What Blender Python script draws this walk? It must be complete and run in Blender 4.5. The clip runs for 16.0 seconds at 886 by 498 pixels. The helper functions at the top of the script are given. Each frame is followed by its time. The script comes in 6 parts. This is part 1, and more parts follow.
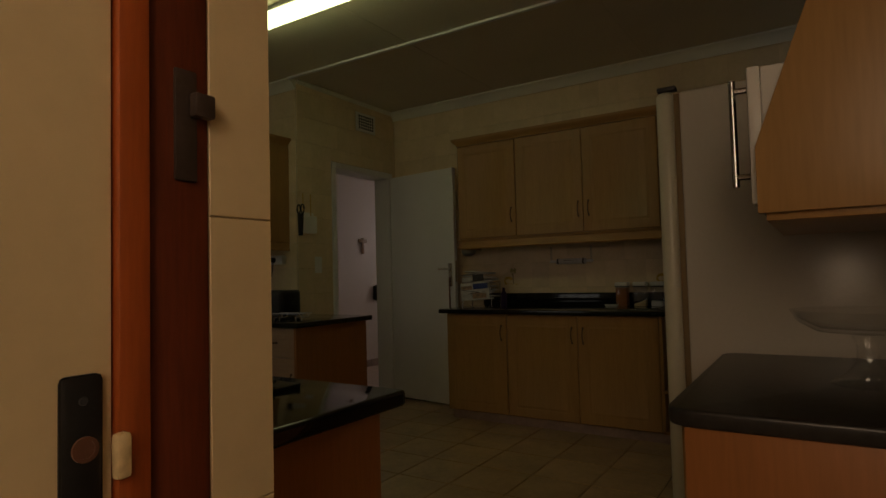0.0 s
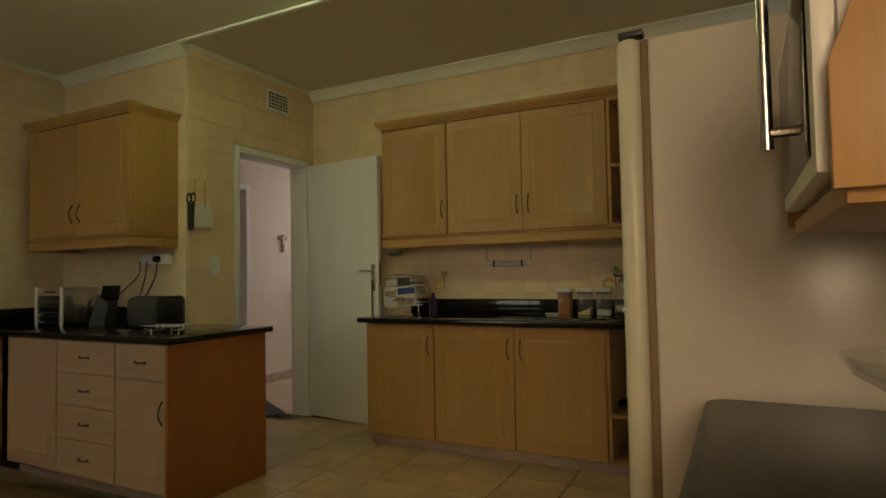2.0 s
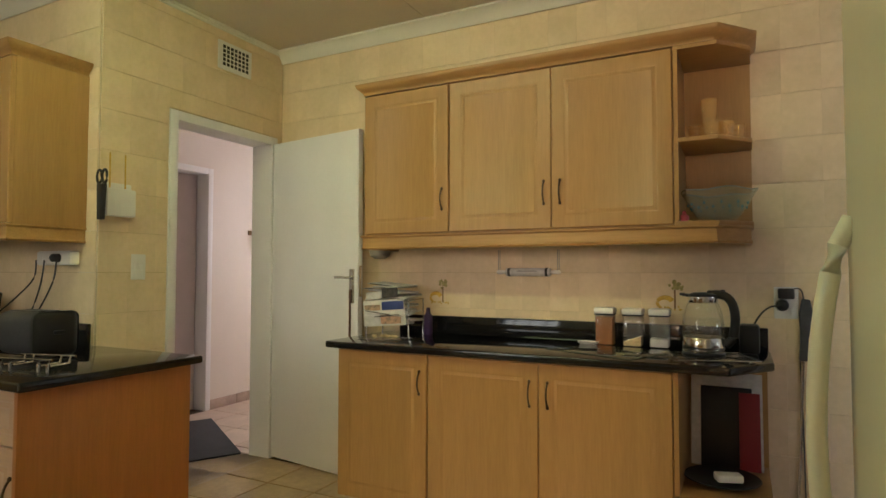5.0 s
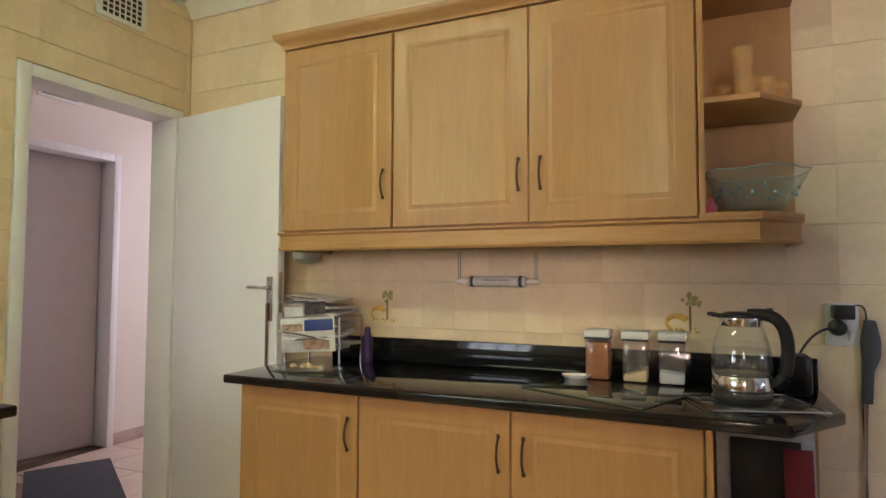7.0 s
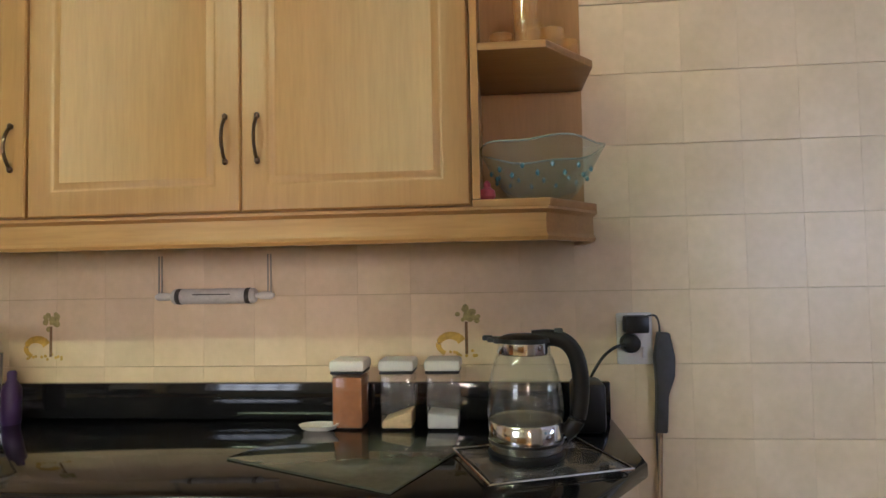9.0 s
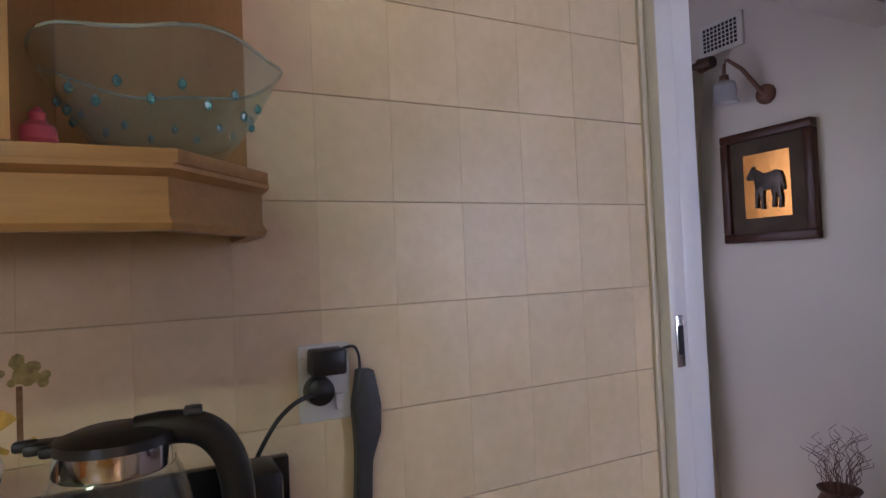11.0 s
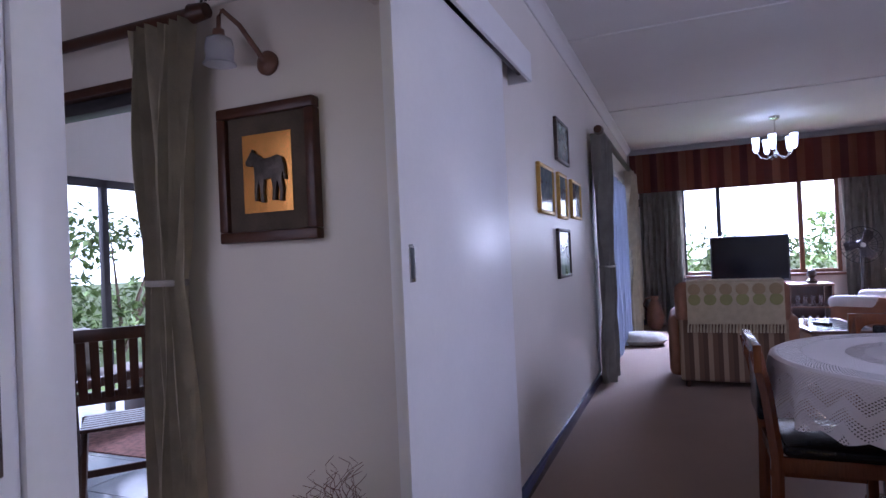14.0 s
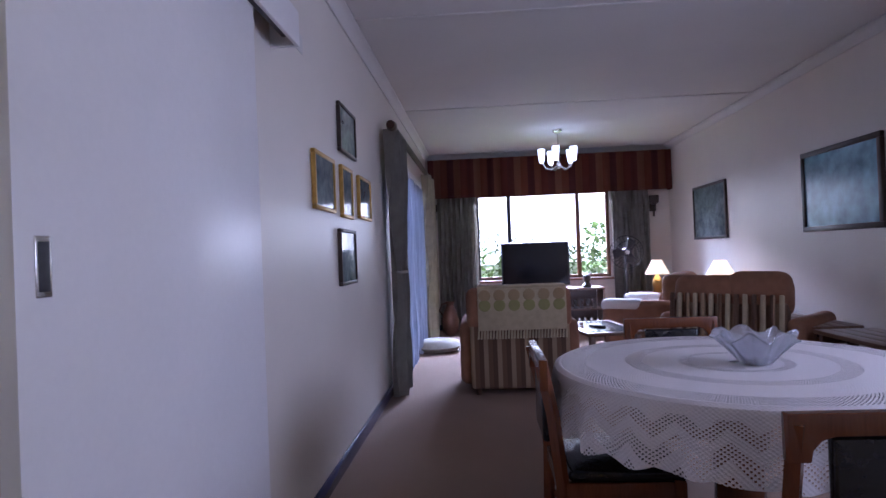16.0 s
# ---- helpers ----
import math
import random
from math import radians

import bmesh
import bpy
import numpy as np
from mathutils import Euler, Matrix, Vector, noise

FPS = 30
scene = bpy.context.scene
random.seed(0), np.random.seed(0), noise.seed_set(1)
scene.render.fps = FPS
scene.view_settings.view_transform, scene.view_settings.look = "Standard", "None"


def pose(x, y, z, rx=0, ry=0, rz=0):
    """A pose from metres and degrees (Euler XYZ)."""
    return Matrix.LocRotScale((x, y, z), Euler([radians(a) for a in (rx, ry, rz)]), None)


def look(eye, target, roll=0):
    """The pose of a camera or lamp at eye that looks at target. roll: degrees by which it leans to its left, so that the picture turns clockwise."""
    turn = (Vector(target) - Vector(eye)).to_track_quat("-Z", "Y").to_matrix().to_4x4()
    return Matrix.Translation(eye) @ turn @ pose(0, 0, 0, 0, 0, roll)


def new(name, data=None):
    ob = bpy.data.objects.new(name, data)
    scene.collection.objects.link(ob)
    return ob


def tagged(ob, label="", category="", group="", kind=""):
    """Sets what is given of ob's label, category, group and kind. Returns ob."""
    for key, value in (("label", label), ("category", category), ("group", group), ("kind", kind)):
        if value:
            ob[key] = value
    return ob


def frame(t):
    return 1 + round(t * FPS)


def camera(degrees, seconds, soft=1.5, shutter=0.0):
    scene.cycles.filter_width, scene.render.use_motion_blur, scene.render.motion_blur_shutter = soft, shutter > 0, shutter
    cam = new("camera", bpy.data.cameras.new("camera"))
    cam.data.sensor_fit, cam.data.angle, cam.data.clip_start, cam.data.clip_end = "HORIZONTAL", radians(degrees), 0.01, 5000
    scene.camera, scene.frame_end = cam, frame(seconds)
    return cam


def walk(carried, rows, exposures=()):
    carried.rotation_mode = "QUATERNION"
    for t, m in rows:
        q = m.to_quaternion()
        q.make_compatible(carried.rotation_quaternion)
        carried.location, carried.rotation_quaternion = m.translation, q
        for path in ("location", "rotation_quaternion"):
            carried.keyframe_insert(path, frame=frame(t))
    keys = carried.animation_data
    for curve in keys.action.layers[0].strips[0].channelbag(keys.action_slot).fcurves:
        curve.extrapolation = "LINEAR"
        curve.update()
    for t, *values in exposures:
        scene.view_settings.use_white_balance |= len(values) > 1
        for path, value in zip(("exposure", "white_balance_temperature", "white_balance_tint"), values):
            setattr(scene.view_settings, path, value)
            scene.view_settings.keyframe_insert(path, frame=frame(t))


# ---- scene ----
cam = camera(74.2, 16.0)


PATH = [
    (0, (0.531, -0.01, 1.117), (-0.545, 1.674, 1.207), -1.5),
    (0.5, (0.471, 0.179, 1.136), (-0.553, 1.895, 1.228), -1.3),
    (1, (0.445, 0.304, 1.142), (-0.532, 2.046, 1.236), -1.3),
    (1.5, (0.418, 0.395, 1.136), (-0.522, 2.159, 1.225), -1.2),
    (2, (0.351, 0.578, 1.144), (-0.56, 2.356, 1.226), -1.1),
    (2.5, (0.27, 0.785, 1.15), (-0.622, 2.573, 1.231), -0.9),
    (3, (0.2, 0.886, 1.179), (-0.689, 2.676, 1.257), -0.7),
    (3.5, (0.115, 1.01, 1.176), (-0.783, 2.795, 1.259), -0.5),
    (3.7, (0.084, 1.055, 1.175), (-0.817, 2.838, 1.26), -0.43),
    (5.8, (-0.206, 1.751, 1.221), (-1.11, 3.534, 1.295), 0.4),
    (6, (-0.236, 1.827, 1.222), (-1.132, 3.613, 1.302), 0.4),
    (6.5, (-0.314, 2.026, 1.224), (-1.189, 3.822, 1.321), 0.4),
    (7, (-0.344, 2.154, 1.216), (-1.151, 3.981, 1.315), 0.2),
    (7.5, (-0.351, 2.329, 1.221), (-1.046, 4.202, 1.325), 0.1),
    (8, (-0.344, 2.505, 1.233), (-0.889, 4.427, 1.334), -0.2),
    (8.5, (-0.327, 2.628, 1.229), (-0.702, 4.589, 1.333), -0.5),
    (9, (-0.299, 2.799, 1.251), (-0.477, 4.789, 1.34), -1.1),
    (9.5, (-0.288, 2.939, 1.245), (-0.212, 4.936, 1.343), -1.6),
    (9.7, (-0.267, 2.986, 1.238), (-0.098, 4.976, 1.341), -1.8),
    (11.8, (-0.099, 3.596, 1.291), (1.202, 5.115, 1.33), -2.2),
    (12, (-0.044, 3.631, 1.277), (1.339, 5.075, 1.322), -2.2),
    (12.5, (0.063, 3.652, 1.264), (1.615, 4.914, 1.298), -2.3),
    (13, (0.231, 3.661, 1.258), (1.897, 4.766, 1.287), -2.5),
    (13.5, (0.385, 3.668, 1.245), (2.152, 4.604, 1.272), -2.6),
    (14, (0.519, 3.659, 1.236), (2.367, 4.423, 1.259), -2.6),
    (14.5, (0.674, 3.682, 1.248), (2.587, 4.264, 1.267), -2.5),
    (15, (0.791, 3.7, 1.238), (2.749, 4.106, 1.253), -2.3),
    (15.5, (0.91, 3.673, 1.221), (2.893, 3.931, 1.236), -2.3),
    (16, (1.051, 3.616, 1.215), (3.047, 3.748, 1.23), -2.2),
]

# stops, kelvin and tint as the carried camera adapts
EXPO = [(0, -3.4, 7000, 15), (0.5, -2.9, 7000, 9), (1.0, -2.3, 7000, 7), (1.5, -1.8, 7000, 6), (2.5, -1.1, 6850, 6), (3.5, -0.76, 6600, 8), (6.0, 0.15, 5950, 14), (7.0, 0.2, 5600, 19), (9.5, 0.26, 5350, 21), (12, -0.36, 5300, 35), (13.5, -0.34, 5200, 34), (16, -0.42, 5250, 33)]
walk(cam, [(t, look(e, g, r)) for t, e, g, r in PATH], EXPO)

# ---- world and light ----
world = bpy.data.worlds.new("world")
scene.world = world
world.use_nodes = True
wn = world.node_tree.nodes
sky = wn.new("ShaderNodeTexSky")
sky.sky_type, sky.sun_disc = "NISHITA", False
sky.sun_elevation, sky.sun_rotation = radians(52), radians(-80)
wn["Background"].inputs[1].default_value = 0.15
world.node_tree.links.new(sky.outputs[0], wn["Background"].inputs[0])
sun = new("sun", bpy.data.lights.new("sun", "SUN"))
sun.data.energy, sun.data.angle, sun.data.color = 5.0, radians(0.5), (1.0, 0.95, 0.87)
sun.matrix_world = look((0, 0, 10), (math.sin(radians(80)) * 5, -math.cos(radians(80)) * 5, 10 - 6.4))


def area(name, eye, target, w, h, watts, color=(1, 1, 1)):
    la = new(name, bpy.data.lights.new(name, "AREA"))
    la.data.shape, la.data.size, la.data.size_y = "RECTANGLE", w, h
    la.data.energy, la.data.color = watts, color
    la.matrix_world = look(eye, target)
    la.visible_camera = True
    return la


area("living_window_light", (13.0, 2.65, 3.45), (6.5, 2.5, 0.7), 2.8, 1.3, 4800, (0.80, 0.88, 1.0))
area("glass_door_light", (7.2, 7.4, 1.9), (6.2, 0.7, 1.3), 2.4, 1.8, 200, (0.80, 0.88, 1.0))
area("kitchen_window_light", (-2.80, 0.02, 1.6), (-2.3, 4.0, 1.3), 1.35, 0.95, 23, (1.0, 0.97, 0.86))
# added fill for table and carpet, at an invented opening out of view
area("dining_window_light", (2.6, 0.50, 1.5), (3.9, 3.8, 0.7), 1.5, 1.1, 56, (0.86, 0.90, 1.0))
# unseen fill lamp added to brighten the hall; its wall has no window
area("hall_window_light", (-3.5, 6.95, 1.6), (-3.6, 4.0, 1.1), 1.0, 1.0, 36, (1.0, 0.93, 0.90))
area("sunroom_window_light", (4.6, 9.6, 3.4), (3.6, 6.5, 0.2), 2.6, 1.6, 600, (0.85, 0.93, 1.0))
# added lamp, never in view, that brightens the wall with the horse relief
area("passage_window_light", (0.70, 5.5, 1.5), (2.3, 5.2, 1.3), 1.0, 1.0, 3.4, (1.0, 0.92, 0.90))
# warm fill added behind the start point for jamb and panel; no window there
area("back_room_window_light", (0.75, -0.93, 1.6), (0.2, 0.9, 1.2), 0.8, 1.0, 88, (1.0, 0.76, 0.52))


# ---- materials ----
def mat(name, color, rough=0.5, metal=0.0, scale=8.0, amount=0.12, fine=120.0, bump=0.05, stretch=(1, 1, 1), spec=0.5,
        trans=0.0, ior=1.45, rnd=0.0, tint=None, coat=0.0, grain=0.3, per_island=False):
    m = bpy.data.materials.new(name)
    m.use_nodes = True
    n, l = m.node_tree.nodes, m.node_tree.links
    b = n["Principled BSDF"]
    b.inputs["Roughness"].default_value, b.inputs["Metallic"].default_value = rough, metal
    b.inputs["Specular IOR Level"].default_value = spec
    b.inputs["Transmission Weight"].default_value, b.inputs["IOR"].default_value = trans, ior
    b.inputs["Coat Weight"].default_value = coat
    tc = n.new("ShaderNodeTexCoord")
    mp = n.new("ShaderNodeMapping")
    mp.inputs["Scale"].default_value = stretch
    l.new(tc.outputs["Object"], mp.inputs["Vector"])
    n1 = n.new("ShaderNodeTexNoise")
    n1.inputs["Scale"].default_value, n1.inputs["Detail"].default_value = scale, 5
    n2 = n.new("ShaderNodeTexNoise")
    n2.inputs["Scale"].default_value, n2.inputs["Detail"].default_value = fine, 4
    vec = mp.outputs["Vector"]
    if rnd:
        oi = n.new("ShaderNodeNewGeometry") if per_island else n.new("ShaderNodeObjectInfo")
        add = n.new("ShaderNodeVectorMath")
        add.operation = "MULTIPLY_ADD"
        add.inputs[1].default_value = (37, 53, 71)
        l.new(oi.outputs["Random Per Island" if per_island else "Random"], add.inputs[0])
        l.new(vec, add.inputs[2])
        vec = add.outputs[0]
    l.new(vec, n1.inputs["Vector"])
    l.new(vec, n2.inputs["Vector"])
    mixv = n.new("ShaderNodeMix")
    mixv.inputs["Factor"].default_value = grain
    l.new(n1.outputs["Fac"], mixv.inputs["A"])
    l.new(n2.outputs["Fac"], mixv.inputs["B"])
    ramp = n.new("ShaderNodeValToRGB")
    t = tint or color
    ramp.color_ramp.elements[0].position, ramp.color_ramp.elements[1].position = 0.3, 0.7
    ramp.color_ramp.elements[0].color = (*[max(0, c * (1 - amount)) for c in t], 1)
    ramp.color_ramp.elements[1].color = (*[min(1, c * (1 + amount)) for c in color], 1)
    l.new(mixv.outputs["Result"], ramp.inputs["Fac"])
    out = ramp.outputs["Color"]
    if rnd:
        hs = n.new("ShaderNodeHueSaturation")
        mr = n.new("ShaderNodeMapRange")
        mr.inputs["To Min"].default_value, mr.inputs["To Max"].default_value = 1 - rnd, 1 + rnd
        l.new(oi.outputs["Random Per Island" if per_island else "Random"], mr.inputs["Value"])
        l.new(mr.outputs[0], hs.inputs["Value"])
        l.new(out, hs.inputs["Color"])
        out = hs.outputs[0]
    l.new(out, b.inputs["Base Color"])
    if bump:
        bp = n.new("ShaderNodeBump")
        bp.inputs["Strength"].default_value, bp.inputs["Distance"].default_value = bump, 0.01
        l.new(mixv.outputs["Result"], bp.inputs["Height"])
        l.new(bp.outputs[0], b.inputs["Normal"])
    return m


def glow(name, color, strength, base=0.8):
    m = bpy.data.materials.new(name)
    m.use_nodes = True
    b = m.node_tree.nodes["Principled BSDF"]
    b.inputs["Base Color"].default_value = (base, base, base, 1)
    b.inputs["Emission Color"].default_value = (*color, 1)
    b.inputs["Emission Strength"].default_value = strength
    return m


def stripes(name, colors, period, axis, rough=0.85):
    m = mat(name, colors[0], rough, bump=0.2, fine=300)
    n, l = m.node_tree.nodes, m.node_tree.links
    tc = n.new("ShaderNodeTexCoord")
    sp = n.new("ShaderNodeSeparateXYZ")
    l.new(tc.outputs["Object"], sp.inputs[0])
    mu = n.new("ShaderNodeMath")
    mu.operation = "MULTIPLY"
    mu.inputs[1].default_value = 1 / period
    l.new(sp.outputs[axis], mu.inputs[0])
    fr = n.new("ShaderNodeMath")
    fr.operation = "FRACT"
    l.new(mu.outputs[0], fr.inputs[0])
    r = n.new("ShaderNodeValToRGB")
    r.color_ramp.interpolation = "CONSTANT"
    r.color_ramp.elements[0].color = (*colors[0], 1)
    r.color_ramp.elements[1].color = (*colors[-1], 1)
    r.color_ramp.elements[1].position = 1 - 1 / len(colors)
    for i, c in enumerate(colors[1:-1]):
        e = r.color_ramp.elements.new((i + 1) / len(colors))
        e.color = (*c, 1)
    l.new(fr.outputs[0], r.inputs[0])
    l.new(r.outputs[0], n["Principled BSDF"].inputs["Base Color"])
    return m


M_TILE = mat("wall_tile_glaze", (0.78, 0.62, 0.42), 0.38, scale=5, amount=0.06, fine=40, bump=0.02, rnd=0.045, tint=(0.74, 0.58, 0.35))
M_TILE_OLD = mat("doorway_tile_glaze", (0.70, 0.55, 0.32), 0.4, scale=6, amount=0.08, fine=40, bump=0.03, rnd=0.05)
M_GROUT = mat("wall_grout", (0.60, 0.46, 0.27), 0.9, amount=0.15)
M_FLOORTILE = mat("floor_tile_glaze", (0.52, 0.36, 0.20), 0.28, scale=4, amount=0.22, fine=30, bump=0.03, rnd=0.09, tint=(0.45, 0.29, 0.15))
M_FGROUT = mat("floor_grout", (0.09, 0.06, 0.035), 0.9)
M_HALLTILE = mat("hall_tile_glaze", (0.55, 0.42, 0.34), 0.3, scale=5, amount=0.15, fine=30, rnd=0.08, per_island=True)
M_SKIRTTILE = mat("skirting_tile_glaze", (0.45, 0.34, 0.28), 0.35, scale=7, amount=0.25, fine=40)
M_CREAM = mat("cream_wall_paint", (0.70, 0.62, 0.50), 0.6, scale=2, amount=0.04, fine=150, bump=0.05)
M_WHITEWALL = mat("off_white_wall_paint", (0.72, 0.67, 0.61), 0.36, scale=2, amount=0.04, fine=160, bump=0.04)
M_HALLWALL = mat("pink_white_wall_paint", (0.76, 0.68, 0.62), 0.6, scale=2, amount=0.04, fine=150)
M_CEIL = mat("ceiling_paint", (0.70, 0.64, 0.48), 0.7, scale=1.5, amount=0.05, fine=80, bump=0.03)
M_LCEIL = mat("living_ceiling_paint", (0.68, 0.66, 0.64), 0.65, scale=1.5, amount=0.04, fine=80, bump=0.03)
M_WHITE = mat("white_gloss_paint", (0.80, 0.78, 0.78), 0.32, scale=3, amount=0.04, fine=60, bump=0.03)
M_CORNICE = mat("cornice_paint", (0.78, 0.75, 0.64), 0.5, scale=3, amount=0.05)
M_MAPLE = mat("maple_foil", (0.43, 0.243, 0.088), 0.36, scale=2.2, amount=0.06, fine=14, bump=0.02, stretch=(9, 9, 0.7), grain=0.5, tint=(0.39, 0.215, 0.075))
M_MAPLE_H = mat("maple_foil_lengthwise", (0.43, 0.243, 0.088), 0.36, scale=3, amount=0.10, fine=14, bump=0.02, stretch=(0.7, 9, 9), grain=0.5, tint=(0.39, 0.215, 0.075))
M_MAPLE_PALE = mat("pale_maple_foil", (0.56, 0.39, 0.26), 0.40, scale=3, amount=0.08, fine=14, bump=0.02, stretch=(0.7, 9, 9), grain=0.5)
M_MAPLE_RED = mat("reddish_panel_foil", (0.42, 0.165, 0.05), 0.42, scale=3, amount=0.12, fine=14, bump=0.02, stretch=(9, 9, 0.7), grain=0.5)
M_GRANITE = mat("black_granite", (0.010, 0.010, 0.011), 0.07, scale=60, amount=0.6, fine=420, bump=0.0, grain=0.6, spec=0.6)
M_SLATE = mat("honed_dark_stone", (0.030, 0.028, 0.026), 0.30, scale=40, amount=0.4, fine=300, bump=0.02, spec=0.5)
M_BRONZE = mat("bronze_handle_metal", (0.13, 0.09, 0.06), 0.32, 1.0, scale=30, amount=0.2)
M_STEEL = mat("brushed_steel", (0.62, 0.60, 0.57), 0.25, 1.0, scale=4, amount=0.08, stretch=(1, 1, 40))
M_CHROME = mat("chrome", (0.75, 0.75, 0.75), 0.12, 1.0, amount=0.02)
M_BLACK = mat("black_plastic", (0.014, 0.014, 0.015), 0.35, scale=40, amount=0.2, fine=300, bump=0.03)
M_DARKGREY = mat("dark_grey_plastic", (0.05, 0.05, 0.055), 0.4, scale=40, amount=0.2)
M_WPLASTIC = mat("white_plastic", (0.78, 0.76, 0.72), 0.35, scale=10, amount=0.04)
M_FRIDGE = mat("fridge_enamel", (0.68, 0.63, 0.55), 0.17, scale=70, amount=0.02, fine=160, bump=0.10)
M_FRIDGE_DOOR = mat("fridge_door_enamel", (0.70, 0.67, 0.52), 0.28, scale=70, amount=0.02, fine=160, bump=0.08)
M_SEAL = mat("brown_rubber_seal", (0.26, 0.18, 0.09), 0.6)
M_FROST = mat("frosted_crystal_glass", (0.86, 0.88, 0.95), 0.14, trans=0.8, amount=0.05, bump=0.3)


def thin_glass(name, tint, gloss=0.03, body=0.0):
    """Thin clear walls: light passes straight, Fresnel adds the gloss; body: share of a milky surface."""
    m = bpy.data.materials.new(name)
    m.use_nodes = True
    n, l = m.node_tree.nodes, m.node_tree.links
    b = n["Principled BSDF"]
    b.inputs["Base Color"].default_value = (*tint, 1)
    b.inputs["Roughness"].default_value = 0.2
    tr, gl, fr = n.new("ShaderNodeBsdfTransparent"), n.new("ShaderNodeBsdfGlossy"), n.new("ShaderNodeLayerWeight")
    tr.inputs[0].default_value = (*tint, 1)
    gl.inputs["Roughness"].default_value = gloss
    fr.inputs[0].default_value = 0.5
    pw, sc = n.new("ShaderNodeMath"), n.new("ShaderNodeMath")
    pw.operation, sc.operation = "POWER", "MULTIPLY_ADD"
    pw.inputs[1].default_value, sc.inputs[1].default_value, sc.inputs[2].default_value = 4.0, 0.55, 0.045
    l.new(fr.outputs["Facing"], pw.inputs[0])
    l.new(pw.outputs[0], sc.inputs[0])
    m1, m2 = n.new("ShaderNodeMixShader"), n.new("ShaderNodeMixShader")
    m1.inputs[0].default_value = body
    l.new(tr.outputs[0], m1.inputs[1])
    l.new(b.outputs[0], m1.inputs[2])
    l.new(sc.outputs[0], m2.inputs[0])
    l.new(m1.outputs[0], m2.inputs[1])
    l.new(gl.outputs[0], m2.inputs[2])
    l.new(m2.outputs[0], n["Material Output"].inputs[0])
    return m


M_GLASS = thin_glass("clear_glass", (0.985, 0.99, 0.99), 0.02, 0.01)
M_AQUA = thin_glass("aqua_glass", (0.92, 0.975, 0.975), 0.03, 0.06)
M_TEAL = thin_glass("teal_glass", (0.30, 0.62, 0.68), 0.04, 0.35)
M_TEALRIM = thin_glass("pale_rim_glass", (0.80, 0.90, 0.90), 0.03, 0.30)
M_PALECLEAR = thin_glass("clear_plastic", (0.96, 0.955, 0.97), 0.06, 0.05)
M_WATER = thin_glass("water", (0.97, 0.98, 0.98), 0.01, 0.01)
M_AMBER = thin_glass("amber_tinted_glass", (0.97, 0.84, 0.55), 0.03, 0.16)
M_REDWOOD = mat("red_varnished_wood", (0.36, 0.080, 0.020), 0.30, scale=3, amount=0.25, fine=20, stretch=(8, 8, 0.8), grain=0.5, coat=0.3)
M_DARKWOOD = mat("dark_varnished_wood", (0.055, 0.020, 0.010), 0.33, scale=3, amount=0.3, fine=20, stretch=(8, 8, 0.8), grain=0.5)
M_CHAIRWOOD = mat("chair_teak", (0.135, 0.042, 0.016), 0.22, scale=3, amount=0.25, fine=18, stretch=(8, 8, 0.8), grain=0.5, coat=0.3)
M_PLANKWOOD = mat("brown_table_wood", (0.13, 0.065, 0.035), 0.35, scale=3, amount=0.25, fine=18, stretch=(0.8, 8, 8), grain=0.5)
M_LEATHER = mat("black_leather", (0.010, 0.010, 0.012), 0.16, scale=25, amount=0.3, fine=220, bump=0.15)
M_CARPET = mat("brown_carpet", (0.27, 0.185, 0.135), 0.95, scale=1.3, amount=0.12, fine=420, bump=0.6, grain=0.5)
# the blue of reflected sky is put into the skirting's base colour
M_SKIRTBLUE = mat("dark_skirting_sky_tint", (0.05, 0.06, 0.14), 0.12, scale=5, amount=0.15)
M_CURTAIN = mat("beige_curtain_cloth", (0.56, 0.51, 0.38), 0.9, scale=9, amount=0.22, fine=260, bump=0.2)
M_SHEER = mat("white_net_cloth", (0.42, 0.46, 0.56), 0.8, trans=0.08, amount=0.06, bump=0.1)
M_GREYCURT = mat("grey_beige_curtain_cloth", (0.33, 0.31, 0.27), 0.9, scale=9, amount=0.2, fine=260, bump=0.2)
M_VALANCE = stripes("striped_valance_cloth", [(0.12, 0.024, 0.014), (0.17, 0.055, 0.03), (0.08, 0.018, 0.016), (0.15, 0.04, 0.02), (0.19, 0.075, 0.045), (0.10, 0.024, 0.018)], 0.62, "Y")
M_STRIPE = stripes("striped_upholstery", [(0.15, 0.085, 0.05), (0.30, 0.21, 0.13), (0.10, 0.055, 0.035)], 0.115, "Y")
M_VELOUR = mat("brown_velour", (0.27, 0.13, 0.075), 0.85, scale=14, amount=0.15, fine=240, bump=0.2)
M_THROW = mat("cream_knit_throw", (0.46, 0.38, 0.25), 0.95, scale=20, amount=0.12, fine=200, bump=0.5)
M_GREENDOT = mat("olive_knit", (0.28, 0.27, 0.11), 0.95, fine=200, bump=0.5)
M_BROWNDOT = mat("tan_knit", (0.34, 0.25, 0.14), 0.95, fine=200, bump=0.5)
M_WHITECLOTH = mat("white_cotton", (0.72, 0.71, 0.72), 0.9, scale=12, amount=0.06, fine=250, bump=0.2)
M_SCREEN = mat("dark_screen", (0.006, 0.008, 0.014), 0.12, amount=0.1, bump=0)
M_GOLD = mat("gold_frame_gilt", (0.52, 0.33, 0.09), 0.35, 0.7, scale=30, amount=0.2)
M_FRAMEDARK = mat("dark_frame_wood", (0.05, 0.035, 0.028), 0.35, scale=20, amount=0.3)
M_BROWNFRAME = mat("walnut_frame", (0.060, 0.020, 0.010), 0.35, scale=6, amount=0.3, stretch=(1, 6, 6))
